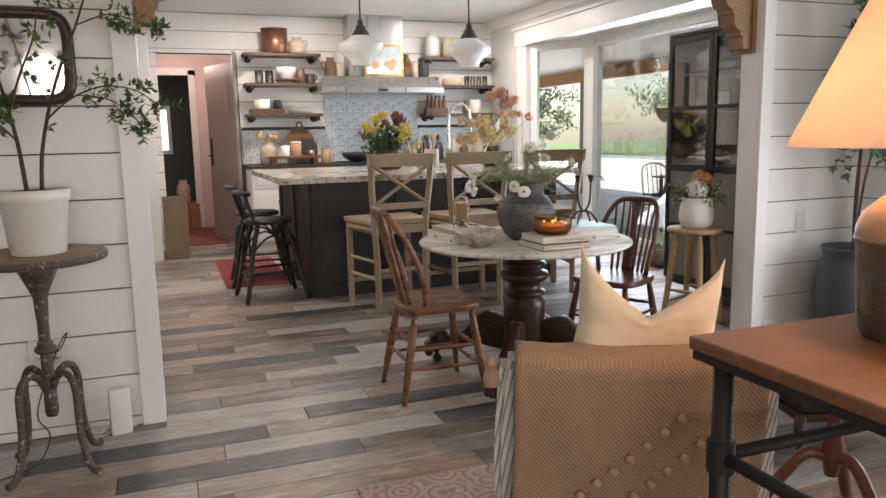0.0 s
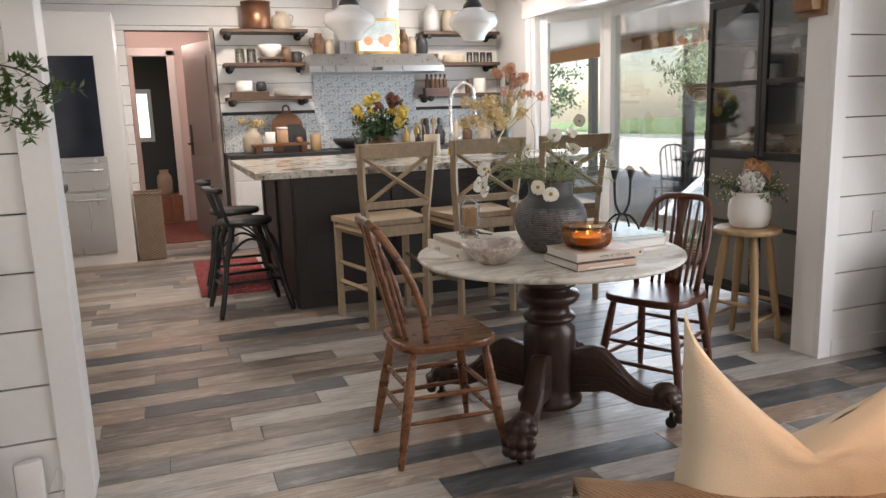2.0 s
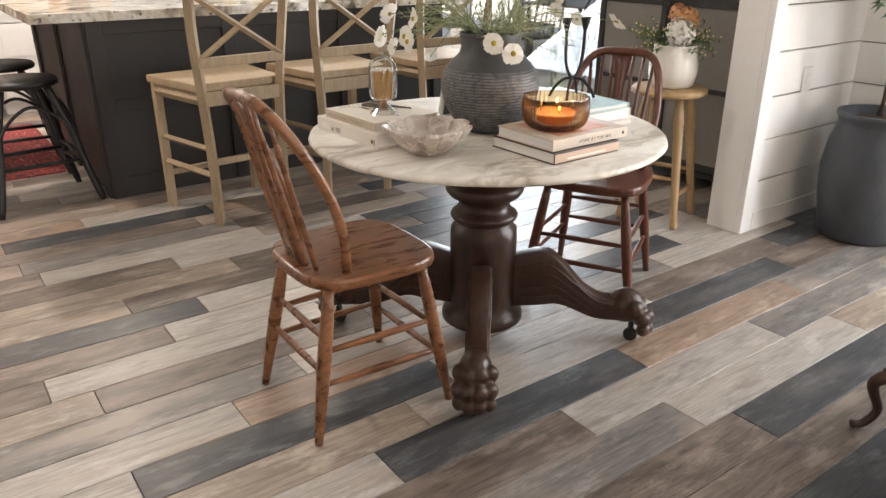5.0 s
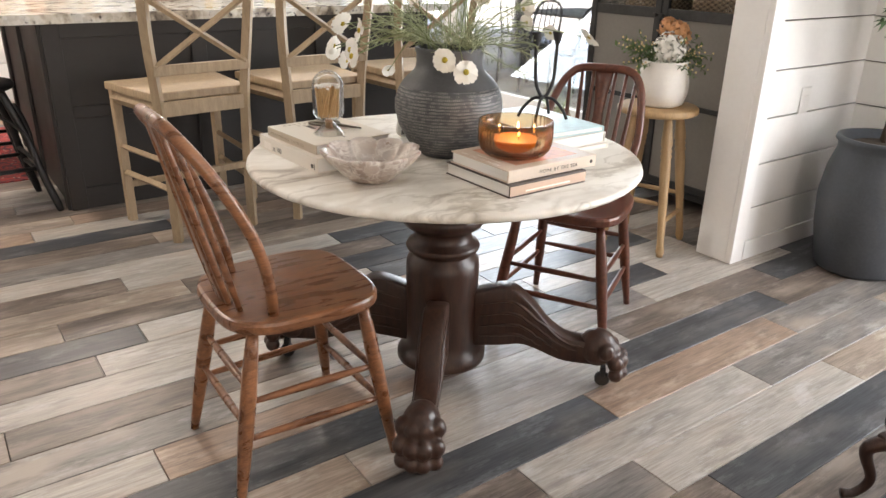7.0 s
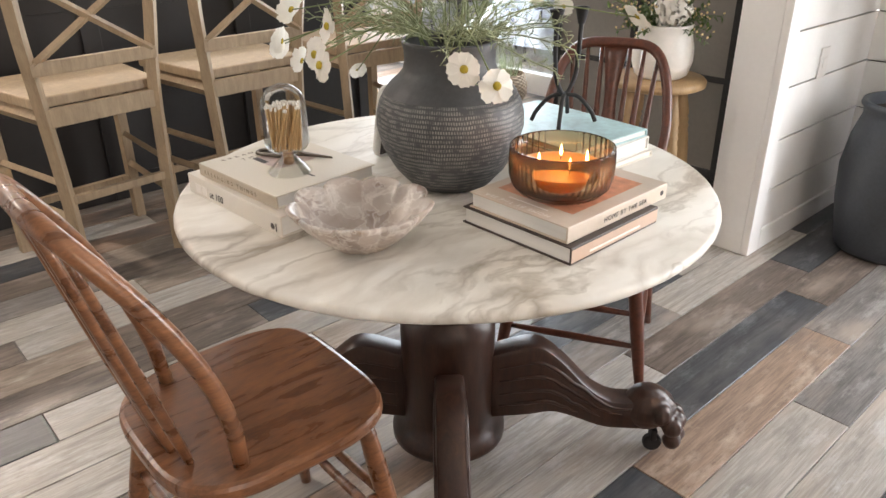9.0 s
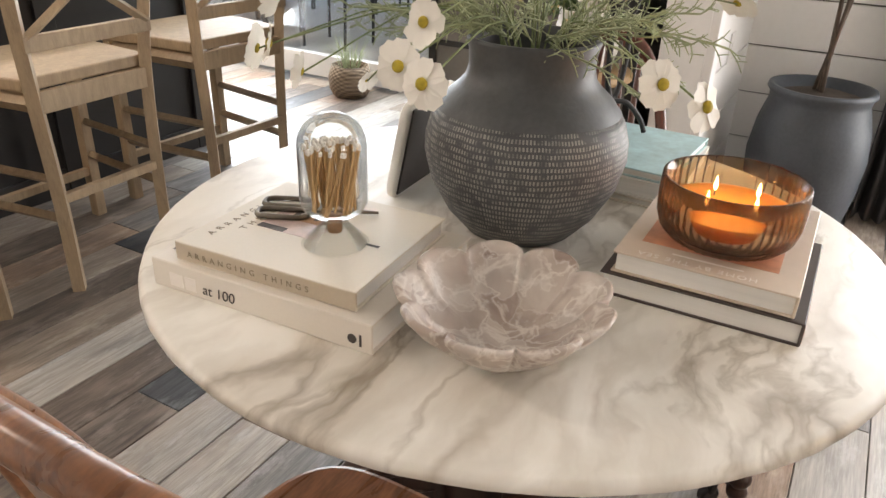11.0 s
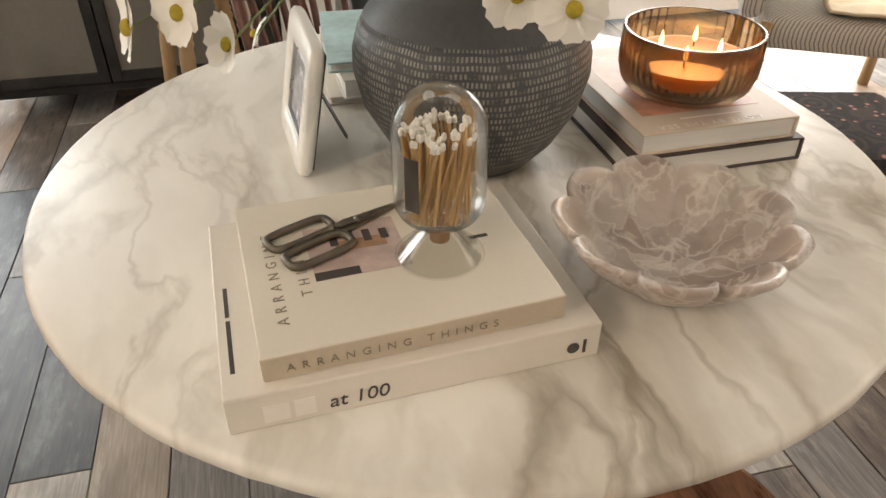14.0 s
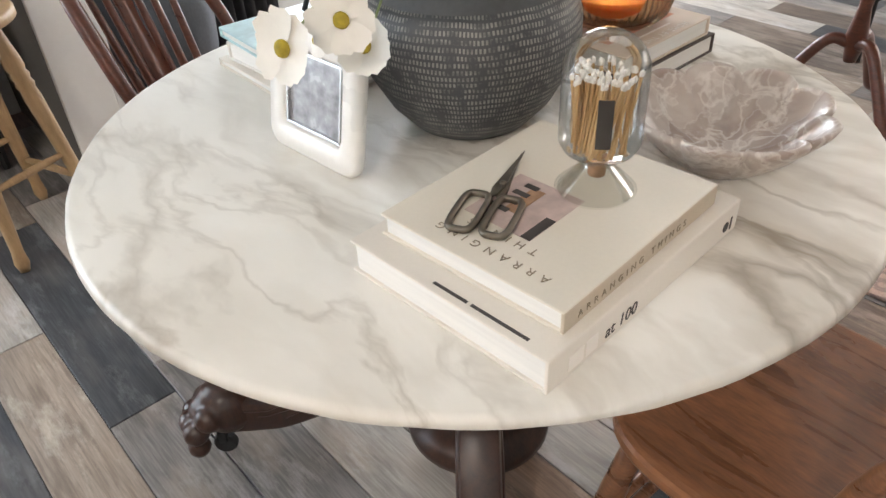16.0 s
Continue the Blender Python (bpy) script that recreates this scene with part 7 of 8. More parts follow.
jar("brown_crock", "brown stoneware crock on a shelf", "crock", 1.89, G, T2, round_jar(0.06, 0.17, 0.75), M_brownjug)
jar("dark_mug", "dark glazed mug on a shelf", "mug", 2.0, G, T2, straight(0.055, 0.12), M_darkjug, handle=(0.055, 0.03, 0.1, 0.03, -0.6))
jar("speckled_canister", "white and brown speckled canister on a shelf", "canister", 1.42, G, T1 + 0.06, straight(0.09, 0.11), M_ceramic)
t = thing("wooden_tray", "low brown wooden tray on a shelf", "tray", pose(1.47, G, T1))
part("tray", box(-0.2, 0.2, -0.09, 0.09, 0, 0.055, 0.006), M_shelf, t, smooth=False)
jar("black_pot", "small black lidded pot on a tray", "pot", 1.6, G, T1 + 0.06, round_jar(0.055, 0.1, 0.8), M_darkjug)
for i in range(5):
    jar("dinner_plate", "white dinner plate in a stack", "plate", 1.87, G, T1 + 0.018 * i, [(0, 0), (0.09, 0), (0.15, 0.014), (0.15, 0.0175), (0.09, 0.005), (0, 0.004)], M_ceramic, group="stacked plates")
# on and above the hood
jar("dark_pitcher", "tall dark glazed pitcher on the hood", "pitcher", 2.24, 8.16, 2.0005, round_jar(0.07, 0.23, 0.6), M_brownjug, handle=(0.06, 0.06, 0.18, 0.035, 3.1))
jar("cream_jar", "cream stoneware jar on the hood", "jar", 2.36, 8.18, 2.0005, round_jar(0.055, 0.17, 0.7), M_stone)
jar("white_bottle", "white ceramic bottle behind a pitcher", "bottle", 2.28, 8.27, 2.0005, round_jar(0.05, 0.3, 0.4), M_ceramic)
t = thing("still_life_painting", "gold-framed still life of orange fruit leaning on the chimney", "painting", axes((2.62, 8.0, 2.0006), (1, 0, 0), (0, 0.13, 1)))
b = bmesh.new()
for a in ((0, 0.5, 0, 0.03), (0, 0.5, 0.36, 0.39), (0, 0.03, 0.03, 0.36), (0.47, 0.5, 0.03, 0.36)):
    box(a[0], a[1], a[2], a[3], -0.012, 0.012, 0.004, b)
part("frame", b, M_brass, t, "narrow gilt frame", False)
cv = part("canvas", box(0.03, 0.47, 0.03, 0.36, -0.008, 0.004), plain("sky_blue_oil_paint", (0.45, 0.55, 0.56), 0.5, var=0.25, scale=9), t, "", False)
part("painted_table", box(0.03, 0.47, 0.03, 0.14, 0.0042, 0.005), M_ceramic, cv, "", False)
for x, y, r in ((0.14, 0.14, 0.05), (0.3, 0.15, 0.045), (0.37, 0.17, 0.048), (0.34, 0.11, 0.04)):
    part("painted_fruit", lathe([(0, 0), (r, 0), (r, 0.0012), (0, 0.0012)], 20, m=pose(x, y, 0.0052 + r * 0.004)), M_photo2, cv)
for x, h, r, mat, lab in ((3.2, 0.28, 0.06, M_brownjug, "brown glazed bottle on the hood"), (3.3, 0.2, 0.05, M_stone, "beige jar on the hood"), (3.15, 0.13, 0.06, M_brownjug, "low brown jar on the hood"), (3.42, 0.22, 0.07, M_darkjug, "dark jug on the hood")):
    jar("stoneware_jar", lab, "jar", x, 8.14 if x != 3.15 else 8.04, 2.0006, round_jar(r, h, 0.55), mat)
jar("white_pitcher", "tall pale pitcher on the top shelf", "pitcher", 3.56, G, T3 - 0.01, round_jar(0.09, 0.3, 0.6), M_wall, handle=(0.08, 0.08, 0.24, 0.05, 3.1))
jar("tan_crock", "tall tan crock on the top shelf", "crock", 3.78, G, T3 - 0.01, round_jar(0.08, 0.25, 0.8), M_stone)
jar("copper_bowl", "small copper bowl on a shelf", "bowl", 3.55, G, T2 - 0.01, open_bowl(0.09, 0.1), M_copper)
jar("round_tin", "brown round wooden tin on a shelf", "tin", 3.83, G, T2 - 0.01, straight(0.13, 0.09), M_stone)
for i in range(4):
    jar("drinking_glass", "clear drinking glass on a shelf", "glass", 4.03 + 0.085 * i, G, T2 - 0.01, straight(0.035, 0.12), M_glass, group="glasses on the shelf")
t = thing("spice_rack", "reddish wooden spice rack with small bottles", "spice rack", pose(3.6, G, T1 - 0.01))
part("crate", box(-0.15, 0.15, -0.05, 0.05, 0, 0.07, 0.004), M_chair2, t, smooth=False)
for i in range(5):
    bt = part("bottle", lathe(round_jar(0.024, 0.13, 0.5), 16, m=pose(-0.11 + 0.055 * i, 0, 0.0705)), M_brownjug, t)
    part("cap", lathe([(0, 0.2), (0.015, 0.2), (0.015, 0.225), (0, 0.226)], 14, m=pose(-0.11 + 0.055 * i, 0, 0.0005)), M_darkjug, bt)
jar("white_canister", "white lidded canister on a shelf", "canister", 4.15, G, T1 - 0.01, straight(0.075, 0.17), M_ceramic)
jar("small_bottle", "small dark bottle on a shelf", "bottle", 4.0, G, T1 - 0.01, round_jar(0.035, 0.16, 0.45), M_brownjug)
t = thing("small_picture", "small dark framed picture on the window wall", "picture", pose(XW - 0.0145, 7.93, 1.74, 0, 0, -90))
part("frame", box(-0.11, 0.11, -0.012, 0.012, -0.1, 0.1, 0.004), M_darkjug, t, smooth=False)
part("print", box(-0.085, 0.085, -0.0145, -0.0122, -0.075, 0.075), M_greyphoto, t, smooth=False)

# back worktop
t = thing("wooden_stand", "low wooden counter stand with feet", "stand", pose(1.72, 7.95, IZ))
part("board", box(-0.3, 0.3, -0.1, 0.1, 0.07, 0.1, 0.006), M_top, t, smooth=False)
for x in (-0.24, 0.24):
    part("foot", box(x - 0.03, x + 0.03, -0.08, 0.08, 0, 0.069, 0.004), M_top, t, smooth=False)
jar("white_cup", "white cup on a wooden stand", "cup", 1.62, 7.92, IZ + 0.1005, straight(0.05, 0.12), M_ceramic)
jar("cork_jar", "tan lidded jar on a wooden stand", "jar", 1.75, 7.95, IZ + 0.1005, straight(0.06, 0.14), M_cork, lid=([(0, 0.142), (0.062, 0.142), (0.06, 0.165), (0, 0.168)], M_ceramic))
jar("copper_cup", "small copper cup on a wooden stand", "cup", 1.92, 7.92, IZ + 0.1005, straight(0.04, 0.06), M_copper)
t = thing("bread_board", "round-topped wooden bread board leaning on tiles", "chopping board", axes((1.68, 8.2, IZ), (1, 0, 0), (0, 0.09, 1)))
part("board", prism([(0, 0), (0.34, 0)] + [(0.17 + 0.17 * math.cos(a), 0.27 + 0.15 * math.sin(a)) for a in [math.pi * k / 14 for k in range(15)]], 0, 0.02, 0.003), M_top, t, smooth=False)
part("handle", tube([(0.17 + 0.035 * math.cos(a), 0.455 + 0.04 * math.sin(a), 0.01) for a in [TAU * k / 14 for k in range(14)]], 0.011, 8, closed=True), M_top, t)
t = thing("slate_board", "black slate board leaning on a bread board", "chopping board", axes((1.78, 8.14, IZ), (1, 0, 0), (0, 0.09, 1)))
part("board", prism([(0, 0), (0.26, 0), (0.26, 0.22), (0.2, 0.29), (0.06, 0.29), (0, 0.22)], 0, 0.014, 0.002), M_slate, t, smooth=False)
jar("stone_crock", "pale crock with dried flowers", "crock", 1.45, 8.08, IZ, round_jar(0.1, 0.26, 0.6), M_stone)
t = thing("dried_flowers", "dried beige flowers in a crock", "flowers", pose(1.45, 8.08, IZ + 0.22))
for i in range(7):
    flower_ball(t, "dried_head", (0.1 * math.sin(i * 2.3), 0.05 * math.cos(i * 1.9), 0.08 + 0.02 * (i % 3)), 0.045, M_dried, 40, 40 + i, 0.025)
jar("wooden_block", "pale wooden utensil block", "block", 2.12, 8.05, IZ, straight(0.06, 0.18), M_stool)
jar("black_bowl", "wide black footed bowl on the cooktop", "bowl", 2.48, 7.92, 0.9905, open_bowl(0.2, 0.11), M_darkjug)
jar("black_canister", "black canister by the cooktop", "canister", 2.9, 8.1, 0.9905, straight(0.07, 0.2), M_darkjug)
for i, (x, y, h, r, mat) in enumerate(((3.32, 8.12, 0.26, 0.04, M_brass), (3.42, 8.1, 0.3, 0.045, M_darkjug), (3.6, 8.12, 0.22, 0.06, M_darkjug), (3.8, 8.1, 0.28, 0.05, M_stone), (3.95, 8.12, 0.2, 0.06, M_brownjug), (4.15, 8.1, 0.24, 0.07, M_stone))):
    jar("kitchen_jar", ("brass", "black", "black", "beige", "brown", "beige")[i] + " kitchen jar on the back worktop", "jar", x, y, IZ, round_jar(r, h, 0.5), mat)

# on the island
t = jar("utensil_crock", "cream crock of wooden utensils on the island", "crock", 2.86, 6.35, IZ, straight(0.075, 0.17), M_stone)
for i in range(7):
    a = TAU * i / 7
    part("utensil", tube([(0.03 * math.cos(a), 0.03 * math.sin(a), 0.02), (0.075 * math.cos(a), 0.075 * math.sin(a), 0.26)], [0.006, 0.006], 6), M_stool if i % 2 else M_darkjug, t)
    bb = bmesh.new()
    bmesh.ops.create_uvsphere(bb, u_segments=10, v_segments=6, radius=1, matrix=Matrix.LocRotScale((0.08 * math.cos(a), 0.08 * math.sin(a), 0.285), None, (0.022, 0.012, 0.035)))
    part("spoon_head", bb, M_stool if i % 2 else M_darkjug, t)
for i, x in enumerate((2.66, 2.72, 2.78)):
    jar("oil_bottle", ("amber", "white", "dark")[i] + " bottle on the island", "bottle", x, 6.5, IZ, round_jar(0.028, 0.24 - 0.03 * i, 0.4), (M_brass, M_ceramic, M_darkjug)[i])
t = jar("flower_vase", "dark round vase on the island", "vase", 2.28, 5.95, IZ, round_jar(0.13, 0.19, 0.7), M_brownjug)
bq = thing("yellow_bouquet", "yellow and wine-red flowers with green leaves", "flowers", pose(2.28, 5.95, IZ + 0.17))
rnd = random.Random(17)
for i in range(15):
    a, r = rnd.uniform(0, TAU), rnd.uniform(0.05, 0.26)
    flower_ball(bq, "bloom", (r * math.cos(a), r * 0.7 * math.sin(a), 0.34 - r * 0.75 + rnd.uniform(-0.04, 0.06)), 0.045, (M_yellow, M_yellow, M_red)[i % 3], 55, 60 + i, 0.03)
b = bmesh.new()
for k in range(46):
    a = rnd.uniform(0, TAU)
    pts = leaves(b, (0, 0, 0), (math.cos(a), math.sin(a), rnd.uniform(0.1, 1.6)), rnd.uniform(0.16, 0.3), rnd, 6, 0.06)
    tube(pts, 0.002, 4, b)
part("foliage", b, M_leaf2, bq, "", False)
t = thing("kitchen_faucet", "tall steel spring faucet on the island", "faucet", pose(3.05, 6.35, IZ))
part("base", lathe([(0, 0), (0.032, 0), (0.03, 0.02), (0.022, 0.03), (0.02, 0.16), (0, 0.16)], 20), M_chrome, t)
arc = curve_points([(0, 0, 0.15), (0, 0, 0.45), (0.03, -0.02, 0.57), (0.11, -0.05, 0.62), (0.19, -0.08, 0.57), (0.2, -0.09, 0.42)], 8)
part("hose", tube(arc, 0.012, 8), M_chrome, t)
sp = []
for i in range(len(arc) * 12 - 12):
    p = arc[i // 12].lerp(arc[i // 12 + 1], (i % 12) / 12)
    a = i * TAU / 7
    sp.append(p + Vector((0.017 * math.cos(a), 0.01 * math.sin(a), 0.01 * math.sin(a))))
part("spring", tube(sp, 0.003, 4), M_chrome, t)
part("spray_head", tube([(0.2, -0.09, 0.44), (0.2, -0.09, 0.3)], [0.018, 0.022], 12), M_chrome, t)
part("lever", tube([(0.02, 0, 0.1), (0.09, 0.0, 0.13)], 0.007, 8), M_chrome, t)
t = jar("black_planter", "square black planter of dried flowers on the island", "vase", 3.3, 5.8, IZ, straight(0.1, 0.19), M_darkjug, n=4)
bq = thing("dried_bouquet", "pale straw and coral dried flowers on the island", "flowers", pose(3.3, 5.8, IZ + 0.15))
for i in range(26):
    a, r = rnd.uniform(0, TAU), rnd.uniform(0.03, 0.33)
    z = rnd.uniform(0.1, 0.3)
    flower_ball(bq, "straw_head", (r * math.cos(a) - 0.05, r * math.sin(a) * 0.6, z), 0.05, M_dried, 45, 100 + i, 0.03)
    part("stalk", tube([(0, 0, 0), (r * math.cos(a) - 0.05, r * math.sin(a) * 0.6, z)], 0.002, 4), M_dried, bq)
for i in range(20):
    a, r = rnd.uniform(0, TAU), rnd.uniform(0.02, 0.26)
    z = rnd.uniform(0.36, 0.6) - 0.3 * r
    flower_ball(bq, "coral_head", (r * math.cos(a) + 0.13, r * math.sin(a) * 0.5, z), 0.04, M_coral if i % 3 else M_peach, 40, 140 + i, 0.026)
    part("stalk", tube([(0.02, 0, 0), (r * math.cos(a) + 0.13, r * math.sin(a) * 0.5, z)], 0.002, 4), M_stem, bq)
t = thing("tissue_box", "small yellow box on the island", "box", pose(2.95, 6.0, IZ))
part("box", box(-0.06, 0.06, -0.04, 0.04, 0, 0.06, 0.004), M_yellow, t, smooth=False)


def pendant(x, y):
    t = thing("pendant_lamp", "white opal schoolhouse pendant on a dark rod", "pendant lamp", pose(x, y, 0), "pendants over the island")
    part("shade", lathe([(0.07, 2.185), (0.095, 2.17), (0.105, 2.155), (0.185, 2.118), (0.2, 2.1), (0.203, 2.06), (0.19, 2.035), (0.125, 1.985), (0.1, 1.955), (0.092, 1.925), (0.08, 1.918), (0, 1.916)], 40), M_opal, t, "stepped white glass shade")
    part("cap", lathe([(0.072, 2.17), (0.082, 2.178), (0.078, 2.205), (0.055, 2.23), (0.05, 2.255), (0.03, 2.27), (0.025, 2.31), (0.014, 2.325), (0, 2.325)], 28), M_darkjug, t, "dark bronze fitter cap")
    part("rod", tube([(0, 0, 2.32), (0, 0, CEIL - 0.02)], 0.008, 10), M_darkjug, t)
    part("canopy", lathe([(0, CEIL - 0.035), (0.05, CEIL - 0.03), (0.065, CEIL - 0.01), (0.066, CEIL - 0.001), (0, CEIL - 0.001)], 24), M_darkjug, t)
    return t


first = pendant(2.01, 5.8)
copy_thing(first, pose(3.06, 5.8, 0))
t = thing("ceiling_vent", "white slatted ceiling vent", "vent", pose(1.75, 7.0, CEIL))
part("frame", box(-0.18, 0.18, -0.08, 0.08, -0.012, -0.001, 0.003), M_plastic, t, smooth=False)
for k in range(6):
    part("slat", box(-0.15, 0.15, -0.055 + 0.02 * k, -0.045 + 0.02 * k, -0.018, -0.0125), M_plastic, t, smooth=False)

# ---- left of the kitchen: oven tower, basket, side cabinets ----
t = thing("oven_tower", "white cabinet with built-in steel ovens", "oven", pose(0, 0, 0))
part("body", box(-0.58, 0.215, 7.62, 8.33, 0, 2.35, 0.004), M_white, t, smooth=False)
part("oven_glass", box(-0.5, 0.03, 7.595, 7.618, 1.04, 1.96, 0.004), M_screen, t, "dark reflecting oven glass", False)
part("oven_trim", box(-0.52, 0.05, 7.6, 7.6195, 0.98, 1.035, 0.003), M_steel, t, "", False)
for z0, z1 in ((0.72, 0.975), (0.12, 0.7)):
    d = part("warming_drawer", box(-0.52, 0.05, 7.59, 7.6195, z0, z1, 0.005), M_steel, t, "brushed steel drawer front", False)
    part("handle", tube([(-0.45, 7.55, z1 - 0.06), (0.01, 7.55, z1 - 0.06)], 0.012, 10), M_steel, d)
    for x in (-0.42, -0.02):
        part("handle_post", tube([(x, 7.55, z1 - 0.06), (x, 7.59, z1 - 0.06)], 0.008, 8), M_steel, d)
t = box_basket("laundry_basket", "tall square woven basket by the doorway", 0.365, 7.8, 0, 0.25, 0.3, 0.66, M_wicker)
t = thing("side_cabinet", "white base cabinet with black knobs", "cabinet", pose(0, 0, 0))
part("body", box(-0.58, -0.05, 3.25, 4.95, 0.0, 0.94, 0.003), M_white, t, smooth=False)
for i in range(2):
    y0 = 3.27 + 0.84 * i
    d = part("door", box(-0.049, -0.028, y0, y0 + 0.825, 0.12, 0.72, 0.003), M_white, t, smooth=False)
    part("knob", lathe([(0, 0), (0.007, 0), (0.007, 0.012), (0.016, 0.02), (0.014, 0.03), (0, 0.032)], 14, m=axes((-0.028, y0 + 0.06, 0.66), (0, 1, 0), (0, 0, 1))), M_black, d)
    d = part("drawer", box(-0.049, -0.028, y0, y0 + 0.825, 0.735, 0.925, 0.003), M_white, t, smooth=False)
    part("pull", lathe([(0, 0), (0.007, 0), (0.007, 0.012), (0.016, 0.02), (0.014, 0.03), (0, 0.032)], 14, m=axes((-0.028, y0 + 0.32, 0.83), (0, 1, 0), (0, 0, 1))), M_black, d)
t = thing("side_worktop", "dark stone worktop on the side cabinet", "worktop", pose(0, 0, 0))
part("slab", box(-0.58, -0.01, 3.24, 4.97, 0.942, IZ, 0.004), M_slate, t, smooth=False)
t = thing("door_switch", "white wall switch by the doorway", "switch", pose(0.25, 8.3335, 1.2))
part("plate", box(-0.03, 0.03, -0.006, 0, -0.05, 0.05, 0.003), M_plastic, t, smooth=False)

# hall things
t = thing("hall_door", "open taupe door with black lever hardware", "door", axes((1.14, 8.5, 0), (-0.33, 0.94, 0), (-0.94, -0.33, 0)))
part("leaf", box(0, 0.8, -0.02, 0.02, 0.005, 2.2, 0.003), M_taupe, t, smooth=False)
for z0, z1 in ((0.2, 0.95), (1.1, 2.05)):
    part("panel", box(0.12, 0.68, 0.0202, 0.026, z0, z1, 0.003), M_taupe, t, smooth=False)
part("lock_plate", box(0.69, 0.75, 0.0202, 0.028, 0.95, 1.3, 0.003), M_black, t, "black lock plate", False)
part("lever", tube([(0.72, 0.028, 1.08), (0.72, 0.07, 1.08), (0.6, 0.07, 1.08)], 0.01, 8), M_black, t)
t = thing("hall_rug", "long rust-red runner rug in the hall", "rug", pose(0, 0, 0))
part("mat", box(0.3, 0.98, 8.62, 10.4, 0.001, 0.01, 0.003), M_hallrug, t, smooth=False)
t = thing("brick_step", "terracotta brick step at the end of the hall", "step", pose(0, 0, 0))
for i in range(3):
    part("brick", box(0.285 + 0.152 * i, 0.433 + 0.152 * i, 10.5, 10.95, 0.0, 0.36, 0.006), plain("terracotta", (0.36, 0.17, 0.1), 0.8, var=0.25, scale=12), t, smooth=False)
jar("clay_pot", "tan clay pot on the brick step", "pot", 0.53, 10.75, 0.361, round_jar(0.1, 0.34, 0.6), M_stone)
t = thing("far_window", "small bright window in the dark far room", "window", pose(0.15, 12.39, 1.45))
b = bmesh.new()
for a in ((-0.3, 0.3, -0.4, -0.33), (-0.3, 0.3, 0.33, 0.4), (-0.3, -0.24, -0.33, 0.33), (0.24, 0.3, -0.33, 0.33)):
    box(a[0], a[1], -0.02, 0.0, a[2], a[3], 0.003, b)
part("frame", b, M_trim, t, smooth=False)
# the pane itself emits the daylight; the wall behind is solid
part("pane", box(-0.24, 0.24, -0.012, -0.006, -0.33, 0.33), glow("daylight_glow_pane", (0.6, 0.85, 0.95), 1.2), t, "pane glowing in place of daylight", False)
t = thing("hall_sconce", "small dark picture on the hall wall", "picture", pose(0.98, 10.595, 1.95))
part("frame", box(-0.05, 0.05, -0.012, 0, -0.09, 0.09, 0.003), M_darkjug, t, smooth=False)

# ---- bay: basket of grass, hanging plant ----
t = thing("grass_basket", "woven basket with dry grass on the bay floor", "basket", pose(4.72, 5.02, 0))
part("body", lathe([(0, 0), (0.1, 0), (0.13, 0.05), (0.135, 0.12), (0.115, 0.19), (0.108, 0.19), (0.12, 0.12), (0, 0.1)], 24), M_wicker, t)
b = bmesh.new()
rnd = random.Random(31)
for k in range(70):
    a, r = rnd.uniform(0, TAU), rnd.uniform(0.02, 0.2)
    tube([(0.03 * math.cos(a), 0.03 * math.sin(a), 0.1), (r * 0.6 * math.cos(a), r * 0.6 * math.sin(a), 0.26), (r * math.cos(a), r * math.sin(a), 0.3 + rnd.uniform(-0.06, 0.08))], [0.002, 0.0015, 0.0006], 3, b)
part("grass", b, M_frond, t)
t = thing("hanging_plant", "hanging basket plant in the bay window", "plant", pose(4.74, 4.98, 0))
part("basket", lathe([(0, 1.36), (0.07, 1.37), (0.12, 1.43), (0.14, 1.5), (0.13, 1.5), (0.1, 1.43), (0, 1.4)], 24), M_wicker, t)
for k in range(3):
    a = TAU * k / 3
    part("cord", tube([(0.13 * math.cos(a), 0.13 * math.sin(a), 1.5), (0, 0, 1.95), (0, 0, 2.34)], 0.002, 4), M_stone, t)
b = bmesh.new()
for k in range(60):
    a = rnd.uniform(0, TAU)
    pts = leaves(b, (0.06 * math.cos(a), 0.06 * math.sin(a), 1.47), (math.cos(a), math.sin(a), rnd.uniform(0.2, 2.5)), rnd.uniform(0.15, 0.5), rnd, 7, 0.045)
    tube(pts, 0.0015, 3, b)
part("leaves", b, M_frond, t, "pale drooping leaves", False)

# ---- accent chair in the living room ----
t = thing("accent_chair", "wooden chair with a cream throw over it", "chair", pose(3.45, 0.95, 0, 0, 0, 150))
part("seat", box(-0.28, 0.28, -0.26, 0.28, 0.3, 0.42, 0.04), M_stripe, t)
for sx in (-1, 1):
    part("arm", tube(curve_points([(sx * 0.3, -0.28, 0.75), (sx * 0.31, -0.1, 0.6), (sx * 0.32, 0.2, 0.56), (sx * 0.32, 0.28, 0.5), (sx * 0.31, 0.27, 0.0)], 6), 0.022, 10), M_stool, t)
    part("leg", tube([(sx * 0.28, -0.24, 0.4), (sx * 0.29, -0.3, 0)], 0.02, 8), M_stool, t)
part("backrest", box(-0.28, 0.28, -0.34, -0.26, 0.4, 0.85, 0.03), M_stripe, t)
t = thing("cream_throw", "rumpled cream and brown throw on a chair", "blanket", pose(3.45, 0.95, 0, 0, 0, 150))
b = bmesh.new()
bmesh.ops.create_grid(b, x_segments=30, y_segments=36, size=1)
